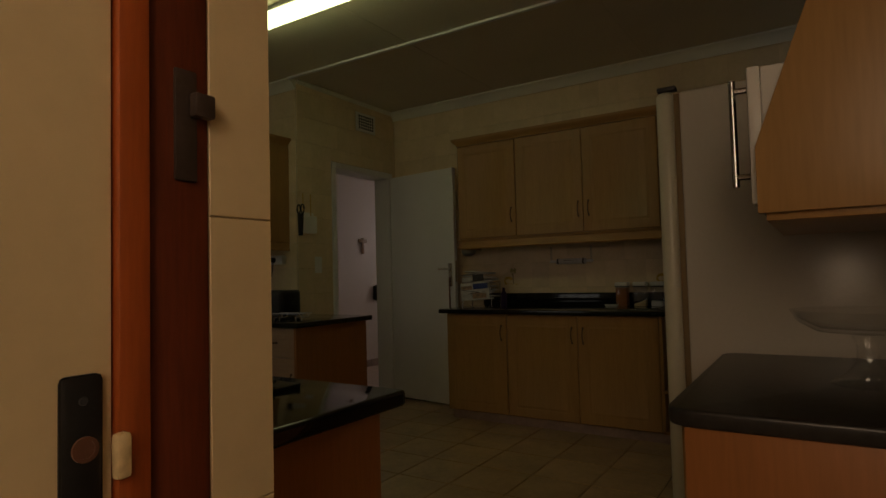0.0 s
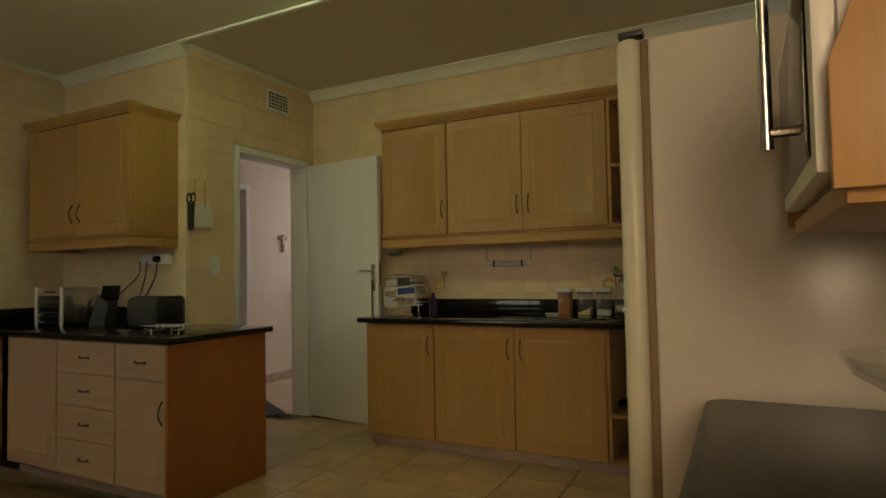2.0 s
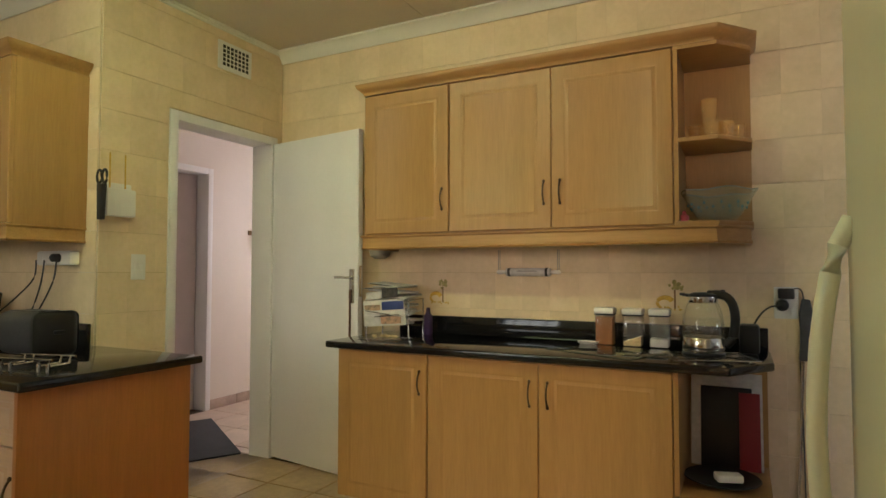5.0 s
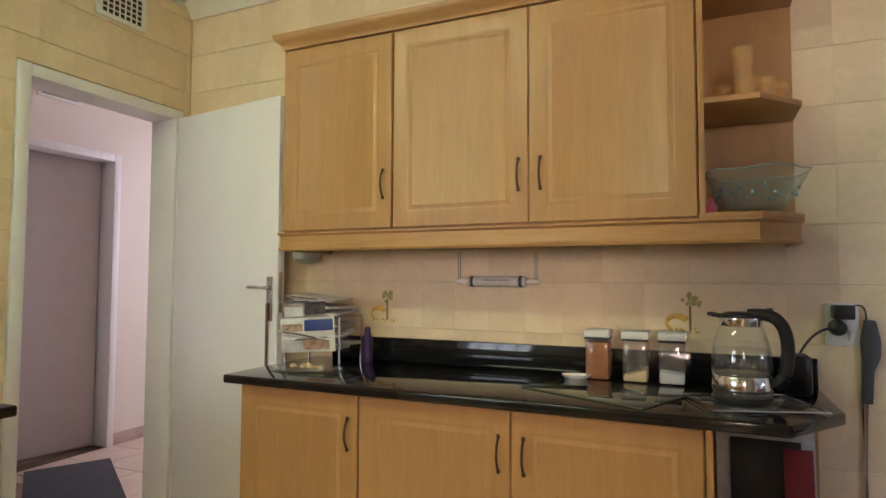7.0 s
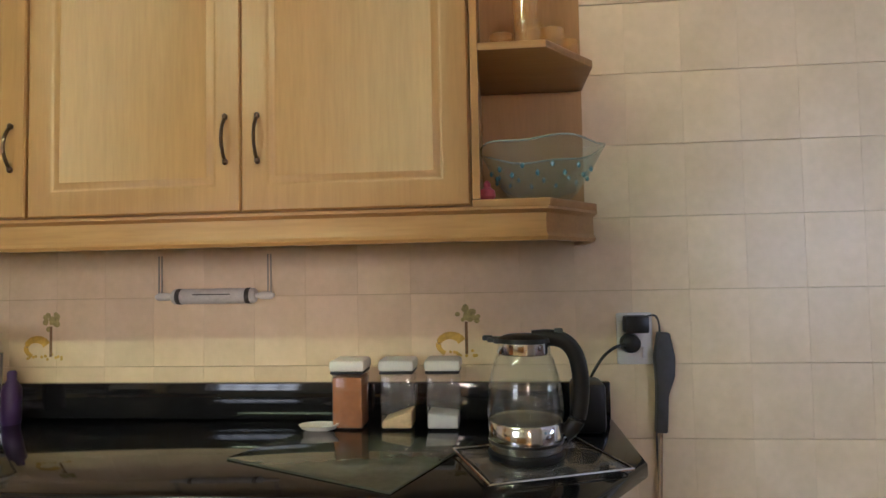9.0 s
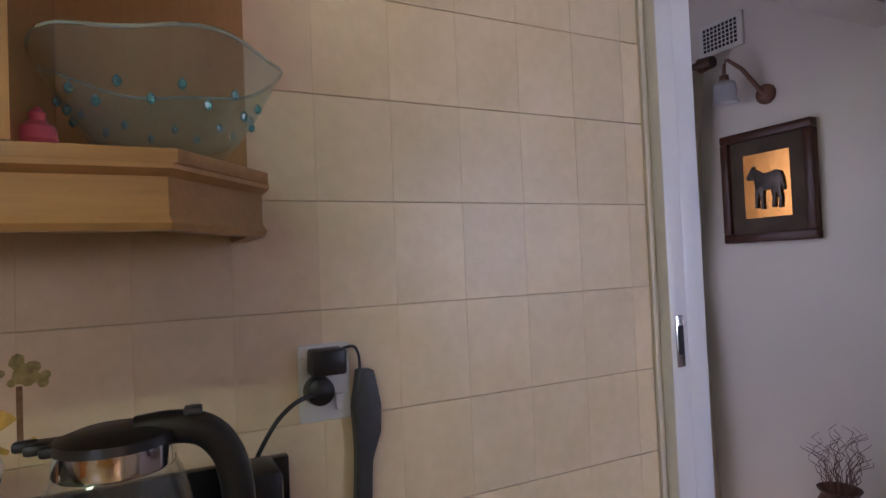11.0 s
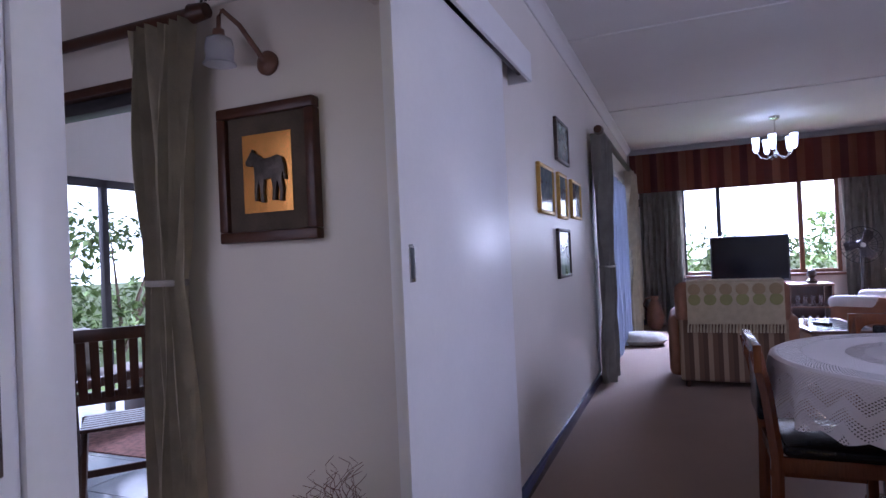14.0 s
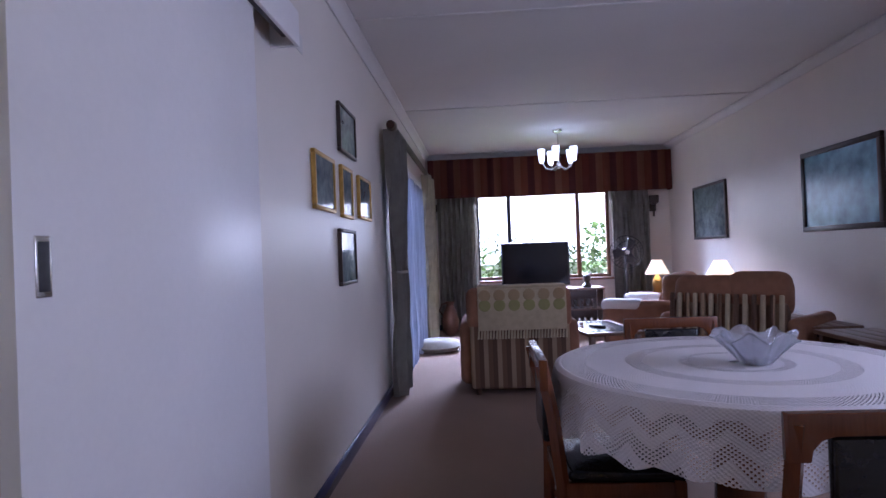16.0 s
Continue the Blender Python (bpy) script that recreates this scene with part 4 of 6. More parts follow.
vent("kitchen_air_vent", pose(-2.849, 4.025, 2.50, 0, 0, 90), 0.26, 0.17, 7, 5, "white slotted air vent high on the tiled wall")
vent("hall_air_vent", pose(-4.268, 4.66, 2.43, 0, 0, 90), 0.30, 0.075, 9, 2, "white slotted air vent above the hall doorway")
u = thing("light_switch", pose(-2.849, 3.41, 1.228, 0, 0, 90), "white double light switch on the tiled wall", "switch")
part("plate", B(-0.04, -0.009, -0.065, 0.04, 0, 0.065, 0.004), M_WPLASTIC, u)
for x in (-0.014, 0.014):
    part("rocker", B(x - 0.009, -0.014, -0.02, x + 0.009, -0.008, 0.02, 0.002), M_WPLASTIC, u)
u = thing("utensil_holder", pose(-2.849, 3.285, 1.475, 0, 0, 90), "cream wall box holding two long matches", "wall box")
part("box", B(-0.075, -0.05, 0, 0.075, 0, 0.135, 0.006), M_WPLASTIC, u)
part("back_plate", B(-0.085, -0.012, 0.12, 0.075, 0, 0.165, 0.004), M_WPLASTIC, u)
for x in (-0.045, 0.035):
    part("match_stick", pipe([(x, -0.02, 0.10), (x, -0.018, 0.31)], 0.0035, 6), M_DECAL_Y, u)
u = thing("kitchen_scissors", pose(-2.79, 3.195, 1.45), "black kitchen scissors in a wall holder", "scissors")
part("sheath", turned(prism([(-0.018, 0), (0.012, 0), (0.024, 0.17), (-0.024, 0.17)], -0.012, 0.012, 0.004), pose(0, -0.02, 0, 90)), M_BLACK, u)
for x in (-0.02, 0.02):
    part("handle_loop", pipe([(x + 0.018 * math.cos(i * math.pi / 5), -0.02, 0.205 + 0.034 * math.sin(i * math.pi / 5)) for i in range(11)], 0.006, 7), M_BLACK, u)

# peninsula
g = "maple peninsula cabinets"
PZ = [(0.636, 0.176), (0.456, 0.176), (0.276, 0.176), (0.08, 0.192)]
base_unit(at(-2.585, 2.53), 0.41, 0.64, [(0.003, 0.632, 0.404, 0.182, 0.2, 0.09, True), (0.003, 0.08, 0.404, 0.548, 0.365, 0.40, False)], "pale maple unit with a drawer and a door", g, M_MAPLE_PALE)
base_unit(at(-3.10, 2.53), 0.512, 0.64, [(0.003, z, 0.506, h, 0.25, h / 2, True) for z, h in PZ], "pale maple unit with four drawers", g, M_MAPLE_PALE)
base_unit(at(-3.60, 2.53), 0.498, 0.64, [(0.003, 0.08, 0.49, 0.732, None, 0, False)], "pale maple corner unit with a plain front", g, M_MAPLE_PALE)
solid("peninsula_end_panel", B(-2.172, 2.51, 0.0, -2.152, 3.165, 0.818, 0.001), M_MAPLE_RED, "reddish wooden end panel of the peninsula", "panel")
for i, y in enumerate((2.52, 2.02, 1.52)):
    base_unit(at(-3.62, y, 0, 90) @ Matrix.Translation((-0.5, 0, 0)), 0.496, 0.56, [(0.003, 0.08, 0.49, 0.732, 0.45, 0.60, False)], "maple base cabinet along the west wall", "maple west cabinets")
worktop("peninsula_worktop", [(-4.195, 2.50), (-2.13, 2.50), (-2.13, 3.21), (-2.84, 3.21), (-2.84, 3.19), (-4.195, 3.19)], 0.819, 0.851, "polished black granite worktop of the peninsula")
worktop("west_worktop", [(-4.195, 1.0), (-3.565, 1.0), (-3.565, 2.499), (-4.195, 2.499)], 0.819, 0.851, "polished black granite worktop along the west wall")
solid("peninsula_upstand", B(-4.17, 3.168, 0.851, -2.87, 3.19, 0.955, 0.003), M_GRANITE, "black granite upstand behind the peninsula", "upstand")
solid("west_upstand", B(-4.194, 1.0, 0.851, -4.172, 3.16, 0.955, 0.003), M_GRANITE, "black granite upstand along the west wall", "upstand")
wall_unit(at(-4.0, 2.85, 1.415), 1.065, 0.345, 0.745, [(0.003, 0.004, 0.528, 0.737, 0.49, 0.15), (0.534, 0.004, 0.528, 0.737, 0.04, 0.15)], "maple wall cabinet with two panelled doors over the peninsula", g)
RUN2 = [(-4.0, 3.19), (-4.0, 2.85), (-2.935, 2.85), (-2.935, 3.19)]
moulding([(x, y, 2.160) for x, y in RUN2], CROWN, M_MAPLE_H, "crown_moulding", "maple crown moulding on the peninsula cabinet")
moulding([(x, y, 1.340) for x, y in RUN2], PELMET, M_MAPLE_H, "light_pelmet", "maple light pelmet under the peninsula cabinet")

# toaster, oven, knife block, power strip, toast rack
u = thing("toaster", at(-2.735, 2.87, 0.851, 0), "black rounded two-slot toaster on the peninsula", "toaster")
part("body", B(-0.155, -0.085, 0.012, 0.155, 0.085, 0.19, 0.045, 4), M_DARKGREY, u)
part("end_cap", B(0.12, -0.09, 0.008, 0.162, 0.09, 0.192, 0.03, 3), M_BLACK, u)
part("lever", B(0.16, -0.02, 0.10, 0.178, 0.02, 0.115, 0.004), M_BLACK, u)
for y in (-0.03, 0.03):
    part("slot", B(-0.11, y - 0.012, 0.1895, 0.10, y + 0.012, 0.1915), M_BLACK, u)
u = thing("mini_oven", at(-3.66, 2.90, 0.851, 0), "small silver grill oven on the counter", "oven")
part("case", B(-0.15, -0.10, 0.015, 0.15, 0.13, 0.245, 0.008), M_STEEL, u)
part("glass_door", B(-0.125, -0.106, 0.075, 0.125, -0.1, 0.195, 0.003), M_SCREEN, u)
part("lower_window", B(-0.125, -0.105, 0.03, 0.125, -0.1, 0.062, 0.003), M_SCREEN, u)
for z in (0.085, 0.12, 0.155):
    part("bar", pipe([(-0.12, -0.109, z), (0.12, -0.109, z)], 0.0025, 6), M_STEEL, u)
part("side_post", B(-0.15, -0.112, 0.0, -0.128, -0.1, 0.25, 0.003), M_WPLASTIC, u)
part("side_post", B(0.128, -0.112, 0.0, 0.15, -0.1, 0.25, 0.003), M_WPLASTIC, u)
part("name_bar", B(-0.06, -0.103, 0.212, 0.07, -0.1005, 0.226), M_INK, u, "printed bar of unreadable lettering")
u = thing("knife_block", at(-3.27, 2.90, 0.851, 15) @ Matrix.Scale(0.9, 4), "grey knife block with black-handled knives", "knife block")
part("block", turned(prism([(-0.07, 0), (0.06, 0), (0.09, 0.17), (0.0, 0.22)], -0.05, 0.05, 0.006), pose(0, 0, 0, 90)), M_DARKGREY, u)
for i in range(5):
    part("knife_handle", turned(B(-0.008, -0.012, 0, 0.008, 0.012, 0.11, 0.004), pose(0.03 + 0.013 * i, -0.035 + 0.018 * i, 0.18, 10, 20, 0)), M_BLACK, u)
part("blade", turned(B(-0.002, -0.012, -0.16, 0.002, 0.012, 0, 0.001), pose(-0.05, -0.05, 0.19, 0, 22, 0)), M_STEEL, u)
u = thing("power_strip", at(-3.10, 3.165, 1.27), "white multi-plug strip with black plugs on the wall", "power strip")
part("body", B(-0.14, -0.03, -0.035, 0.14, 0.02, 0.035, 0.01), M_WPLASTIC, u)
for x in (-0.10, -0.05):
    part("socket_face", B(x - 0.018, -0.033, -0.02, x + 0.018, -0.029, 0.02, 0.002), M_WPLASTIC, u)
for x, e in ((-0.12, -0.42), (-0.05, -0.10), (0.05, -0.06)):
    part("cord", pipe(flow([(x, -0.04, -0.01), (x, -0.05, -0.1), (x + (e - x) * 0.4, -0.06, -0.19), (e, -0.08, -0.30)]), 0.004, 6), M_BLACK, u)
part("plug", turned(lathe([(0.022, 0), (0.02, 0.03), (0.008, 0.04)], 14), pose(0.05, -0.03, 0, 90)), M_BLACK, u)
u = thing("toast_rack", at(-2.37, 2.68, 0.851, 15), "chrome wire trivet on the peninsula worktop", "trivet")
for y in (-0.05, 0.05):
    part("rail", pipe([(-0.12, y, 0.045), (0.12, y, 0.045)], 0.004, 7), M_CHROME, u)
for x in (-0.10, -0.06, 0.06, 0.10):
    part("foot", pipe([(x, -0.05, 0.045), (x, -0.04, 0.02), (x, 0.04, 0.02), (x, 0.05, 0.045)], 0.004, 7), M_CHROME, u)
    part("leg", lathe([(0.005, 0), (0.005, 0.03)], 8, None, (x, -0.05, 0)), M_CHROME, u)

# hob counter beside the back door
worktop("hob_worktop", rounded(-2.0, 0.43, -0.277, 1.09, 0.02, [(1, 1)]), 0.822, 0.857, "polished black granite worktop with the hob")
u = base_unit(at(-0.34, 1.04, 0, 180), 0.80, 0.58, [(0.003, 0.08, 0.39, 0.732, 0.35, 0.6, False), (0.4, 0.08, 0.39, 0.732, 0.04, 0.6, False)], "maple base cabinet below the hob", "hob cabinets")
base_unit(at(-1.142, 1.04, 0, 180), 0.80, 0.58, [(0.003, 0.08, 0.39, 0.732, 0.35, 0.6, False), (0.4, 0.08, 0.39, 0.732, 0.04, 0.6, False)], "maple base cabinet beside the hob", "hob cabinets")
solid("hob_end_panel", B(-0.338, 0.43, 0.0, -0.318, 1.035, 0.82, 0.001), M_MAPLE_RED, "reddish wooden end panel under the hob worktop", "panel")
u = thing("gas_hob", at(-0.86, 0.76, 0.857), "black glass gas hob with wire pan supports", "hob")
part("glass", B(-0.32, -0.25, 0, 0.32, 0.25, 0.008, 0.002), M_SCREEN, u)
for cx, cy in ((-0.18, -0.11), (0.16, -0.11), (-0.18, 0.12), (0.16, 0.12)):
    b = part("burner", lathe([(0.045, 0.008), (0.045, 0.02), (0.03, 0.026), (0.002, 0.028)], 20, None, (cx, cy, 0)), M_BLACK, u)
for cx in (-0.18, 0.16):
    for dy in (-0.06, 0.06, 0.17, -0.17):
        part("support_bar", pipe([(cx - 0.13, dy, 0.02), (cx - 0.12, dy, 0.042), (cx + 0.12, dy, 0.042), (cx + 0.13, dy, 0.02)], 0.005, 7), M_DARKGREY, u)
    for e in (-0.125, 0.125):
        part("support_rail", pipe([(cx + e, -0.2, 0.018), (cx + e, 0.2, 0.018)], 0.005, 7), M_BLACK, u)
for i in range(4):
    part("knob", lathe([(0.018, 0.008), (0.016, 0.03), (0.004, 0.032)], 16, None, (0.285, -0.13 + 0.085 * i, 0)), M_CHROME, u)
u = thing("cooker_hood", at(-0.95, 0.42, 1.61), "black extractor hood with a glass edge over the hob", "extractor hood")
part("canopy", prism([(-0.30, 0.0), (0.30, 0.0), (0.30, 0.38), (0.24, 0.45), (-0.24, 0.45), (-0.30, 0.38)], 0.0, 0.10, 0.008), M_BLACK, u)
part("chimney", B(-0.12, 0.0, 0.10, 0.12, 0.22, 1.065, 0.003), M_STEEL, u)
part("glass_visor", B(-0.30, 0.30, -0.012, 0.30, 0.44, -0.004, 0.002), M_AQUA, u)

# counter by the fridge
worktop("side_worktop", rounded(0.264, 1.185, 0.925, 2.05, 0.05, [(-1, -1), (-1, 1)]), 0.815, 0.85, "dark honed stone worktop beside the fridge", M_SLATE)
base_unit(at(0.29, 2.06, 0, -90), 0.43, 0.62, [(0.003, 0.08, 0.424, 0.732, 0.38, 0.6, False)], "maple base cabinet beside the fridge", "side cabinets")
base_unit(at(0.29, 1.628, 0, -90), 0.41, 0.62, [(0.003, 0.08, 0.404, 0.732, 0.04, 0.6, False)], "maple base cabinet beside the back door", "side cabinets")
solid("side_end_panel", B(0.30, 1.195, 0.0, 0.925, 1.215, 0.814, 0.001), M_MAPLE_RED, "orange maple end panel of the side cabinet", "panel")
u = thing("cake_stand", at(0.615, 1.59, 0.85), "clear pressed-glass cake stand on the worktop", "cake stand")
part("foot", lathe([(0.068, 0), (0.070, 0.006), (0.04, 0.025), (0.022, 0.05), (0.020, 0.085), (0.03, 0.112)], 32, None, (0, 0, 0), 0.05, 10), M_GLASS, u)
part("dish", lathe([(0.03, 0.112), (0.10, 0.120), (0.132, 0.140), (0.146, 0.166), (0.141, 0.167), (0.128, 0.146), (0.096, 0.128), (0.002, 0.122)], 48), M_GLASS, u)
u = thing("microwave_cabinet", at(0.024, -0.022, 0.003), "maple wall unit with a sloping side panel around the microwave", "cabinet")
side = prism([(0.412, 1.22), (0.925, 1.22), (0.925, 2.30), (0.76, 2.30), (0.412, 1.352)], -1.333, -1.315, 0.001)
part("sloping_panel", turned(side, UP_Y), M_MAPLE, u)
side = prism([(0.412, 1.22), (0.925, 1.22), (0.925, 2.30), (0.76, 2.30), (0.412, 1.352)], -2.03, -2.012, 0.001)
part("sloping_panel", turned(side, UP_Y), M_MAPLE, u)
part("shelf_board", B(0.425, 1.334, 1.205, 0.925, 2.011, 1.235, 0.002), M_MAPLE, u)
part("upper_box", B(0.60, 1.334, 1.90, 0.925, 2.011, 2.30, 0.002), M_MAPLE, u)
u = thing("microwave_oven", at(0.424, 1.325, 1.239), "white-cased microwave with a dark door and steel bar handle", "microwave")
part("case", B(0.025, 0.0, 0.008, 0.42, 0.52, 0.285, 0.006), M_WPLASTIC, u)
d = part("door", B(0.0, 0.0, 0.005, 0.025, 0.52, 0.288, 0.005), M_WPLASTIC, u)
part("window", B(-0.003, 0.035, 0.03, 0.001, 0.50, 0.265, 0.002), M_SCREEN, d, "dark glass window")
hd = part("bar_handle", pipe([(-0.04, 0.13, 0.058), (-0.04, 0.13, 0.30)], 0.008, 10), M_STEEL, d, "steel bar handle")
for z in (0.08, 0.275):
    part("handle_post", pipe([(0.0, 0.13, z), (-0.04, 0.13, z)], 0.007, 8), M_STEEL, hd)

# fridge
u = thing("fridge", at(0.005, 0.012, 0.0), "tall cream enamel fridge with rounded door and bowed handle", "fridge")
part("body", B(0.150, 2.085, 0.03, 0.86, 2.76, 1.725, 0.012, 3), M_FRIDGE, u)
part("door_seal", B(0.132, 2.09, 0.04, 0.151, 2.755, 1.72, 0.003), M_SEAL, u, "brown rubber seal")
part("door", B(0.072, 2.082, 0.04, 0.133, 2.763, 1.735, 0.026, 4), M_FRIDGE_DOOR, u)
part("hinge_cap", B(0.078, 2.09, 1.735, 0.14, 2.13, 1.75, 0.004), M_DARKGREY, u)
pts = [(0.075 - 0.062 * math.sin(math.pi * i / 16) ** 0.6, 2.70, 0.52 + 0.78 * i / 16) for i in range(17)]
part("handle", pipe(pts, 0.017, 10), M_FRIDGE_DOOR, u, "long bowed handle")
for x in (0.2, 0.8):
    for y in (2.14, 2.70):
        part("foot", lathe([(0.02, 0), (0.02, 0.031)], 10, None, (x, y, 0)), M_BLACK, u)
u = thing("red_ornament", at(0.36, 2.32, 1.725), "dark red ornament on the fridge top", "ornament")
part("figure", turned(prism([(-0.05, 0), (0.05, 0), (0.055, 0.075), (0.03, 0.045), (-0.02, 0.03), (-0.06, 0.02)], -0.02, 0.02, 0.006), pose(0, 0, 0, 90)), mat("dark_red_glaze", (0.22, 0.03, 0.025), 0.4), u)
solid("dark_box", B(0.55, 2.25, 1.725, 0.62, 2.32, 1.765, 0.006), M_TERRA, "small dark box on the fridge top", "box")

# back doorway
# a darker tone of the frame's red wood for the set-back strip
M_REBATE = mat("rebate_wood_darker", (0.13, 0.028, 0.012), 0.35, scale=3, amount=0.35, fine=20, stretch=(8, 8, 0.8), grain=0.5)
u = tagged(new("door_frame_back"), "red varnished timber frame of the back doorway", "", "", "structure")
u.matrix_world = at(0.044, 0)
part("frame_post", B(-0.012, 0.252, 0, 0.004, 0.279, 2.1, 0.002), M_REDWOOD, u)
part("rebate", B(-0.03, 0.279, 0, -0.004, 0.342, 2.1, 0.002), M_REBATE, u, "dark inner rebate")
part("keeper_plate", B(-0.0042, 0.305, 1.21, 0.0, 0.328, 1.315, 0.002), M_FRAMEDARK, u, "old dark metal keeper")
part("keeper_bolt", B(0.0, 0.318, 1.27, 0.012, 0.340, 1.293, 0.003), M_FRAMEDARK, u)
u = thing("strike_plate", at(0.044, 0, 0.012), "black metal lock plate with a round hole", "lock plate")
part("plate", B(-0.004, 0.208, 0.915, 0.004, 0.240, 1.035, 0.005), M_BLACK, u)
part("hole_rim", turned(lathe([(0.010, 0), (0.010, 0.003), (0.007, 0.003), (0.007, 0.0015)], 20), pose(0.0035, 0.225, 0.978, 0, 90, 0)), M_TERRA, u)
for z in (0.935, 1.015):
    part("screw", turned(lathe([(0.004, 0), (0.003, 0.0015)], 10), pose(0.0035, 0.224, z, 0, 90, 0)), M_DARKGREY, u)
solid("bolt_bracket", B(0.044, 0.246, 0.960, 0.056, 0.259, 0.997, 0.004), M_OATS, "small worn cream bolt bracket on the door frame", "bracket")

# ceiling tube light
u = thing("fluorescent_light", at(-1.72, 2.28, KC), "long lit fluorescent ceiling light", "ceiling light")
part("housing", B(-0.68, -0.05, -0.03, 0.68, 0.05, -0.002, 0.004), M_WPLASTIC, u)
part("diffuser", B(-0.66, -0.055, -0.085, 0.66, 0.055, -0.031, 0.02, 3), M_TUBE, u, "glowing diffuser")

# kitchen window
u = tagged(new("window_kitchen"), "kitchen window with small panes", "window", "", "structure")
u.matrix_world = at(-2.775, 0.30, 1.58)
for x in (-0.76, -0.38, 0, 0.38, 0.76):
    part("mullion", B(x - 0.015, -0.02, -0.5, x + 0.015, 0.02, 0.5), M_ALU, u)
for z in (-0.485, -0.16, 0.16, 0.485):
    part("bar", B(-0.775, -0.018, z - 0.013, 0.775, 0.018, z + 0.013), M_ALU, u)

# hall
u = tagged(new("door_2"), "mauve-grey flush door standing ajar in the hall", "door", "", "structure")
u.matrix_world = at(-4.40, 5.06, 0, -100)
part("leaf", B(0.0, -0.02, 0.01, 0.60, 0.02, 2.06, 0.003), M_DOORGREY, u)
solid("door_mat", prism([(-3.30, 3.93), (-3.07, 4.34), (-3.97, 4.89), (-4.20, 4.48)], 0.0, 0.012, 0.003), M_MATT, "dark grey ribbed rubber mat on the hall tiles", "mat")
u = thing("wall_cross", pose(-4.268, 5.62, 1.52, 0, 0, 90), "small carved wooden cross on the hall wall", "cross")
part("upright", B(-0.02, -0.02, -0.11, 0.02, 0, 0.09, 0.006), M_DECAL_B, u)
part("arm", B(-0.075, -0.018, 0.03, 0.075, -0.001, 0.075, 0.006), M_DECAL_B, u)
u = thing("wall_phone", pose(-4.268, 5.86, 0.92, 0, 0, 90), "black wall telephone on the hall wall", "telephone")
part("base", B(-0.05, -0.04, -0.09, 0.05, 0, 0.09, 0.01), M_BLACK, u)
part("handset", B(-0.055, -0.075, -0.1, -0.01, -0.04, 0.1, 0.012), M_BLACK, u)

# ---- doorway between kitchen and passage ----
u = tagged(new("door_frame_passage"), "white painted frame of the sliding door opening", "", "", "structure")
part("tile_edge_strip", B(0.890, 4.436, 0, 0.910, 4.4555, 2.1, 0.003), M_CREAM, u)
part("frame_post", B(0.9105, 4.405, 0, 0.970, 4.4555, 2.1, 0.006), M_WHITE, u)
part("frame_post", B(0.990, 4.425, 0, 1.0595, 4.60, 2.1, 0.006), M_WHITE, u)
part("groove", B(0.970, 4.435, 0, 0.990, 4.4555, 2.1, 0.002), M_WHITE, u)
u = thing("frame_keeper", at(0.938, 4.4045, 1.002), "dark metal keeper plate on the white frame", "lock plate")
part("plate", B(-0.013, -0.003, 0, 0.013, 0.0, 0.125, 0.002), M_STEEL, u)
part("slot", B(-0.008, -0.0045, 0.03, 0.008, -0.0025, 0.10), M_BLACK, u)
u = tagged(new("door_3"), "white flush sliding door slid open along the wall", "door", "", "structure")
part("leaf", B(1.955, 4.375, 0.012, 3.035, 4.412, 2.10, 0.003), M_WHITE, u)
pl = part("pull_plate", B(1.998, 4.3725, 1.165, 2.036, 4.3755, 1.272, 0.002), M_STEEL, u, "recessed steel finger pull")
part("pull_recess", B(2.004, 4.3712, 1.175, 2.030, 4.3728, 1.262, 0.001), M_DARKGREY, pl)
u = tagged(new("trim_track_pelmet"), "white box pelmet hiding the sliding door track", "", "", "structure")
part("front_board", B(0.936, 4.335, 2.092, 3.43, 4.353, 2.238, 0.003), M_WHITE, u)
part("top_board", B(0.936, 4.353, 2.222, 3.43, 4.4555, 2.238), M_WHITE, u)
part("end_board", B(3.412, 4.353, 2.092, 3.43, 4.4555, 2.222), M_WHITE, u)
part("track", B(0.94, 4.385, 2.13, 3.41, 4.402, 2.20), M_ALU, u)

# ---- passage ----
def wall_art(m, w, h, fw, depth, frame_m, art_m, label, group="", mount=0.0, mount_m=None):
    """A framed picture, facing -y, its centre at the origin of m."""
    u = thing("framed_picture", m, label, "picture", group)
    for a in ((-w / 2, -h / 2, w / 2, -h / 2 + fw), (-w / 2, h / 2 - fw, w / 2, h / 2), (-w / 2, -h / 2 + fw, -w / 2 + fw, h / 2 - fw), (w / 2 - fw, -h / 2 + fw, w / 2, h / 2 - fw)):
        part("frame_bar", B(a[0], -depth, a[1], a[2], 0, a[3], min(0.006, fw / 4)), frame_m, u)
    i = fw
    if mount:
        part("mount", B(-w / 2 + fw, -depth * 0.55, -h / 2 + fw, w / 2 - fw, -0.002, h / 2 - fw), mount_m, u)
        i = fw + mount
    part("picture_sheet", B(-w / 2 + i, -depth * 0.62, -h / 2 + i, w / 2 - i, -depth * 0.5, h / 2 - i), art_m, u)
    return u


FW = pose(0, 0, 0, 0, 0, -90)
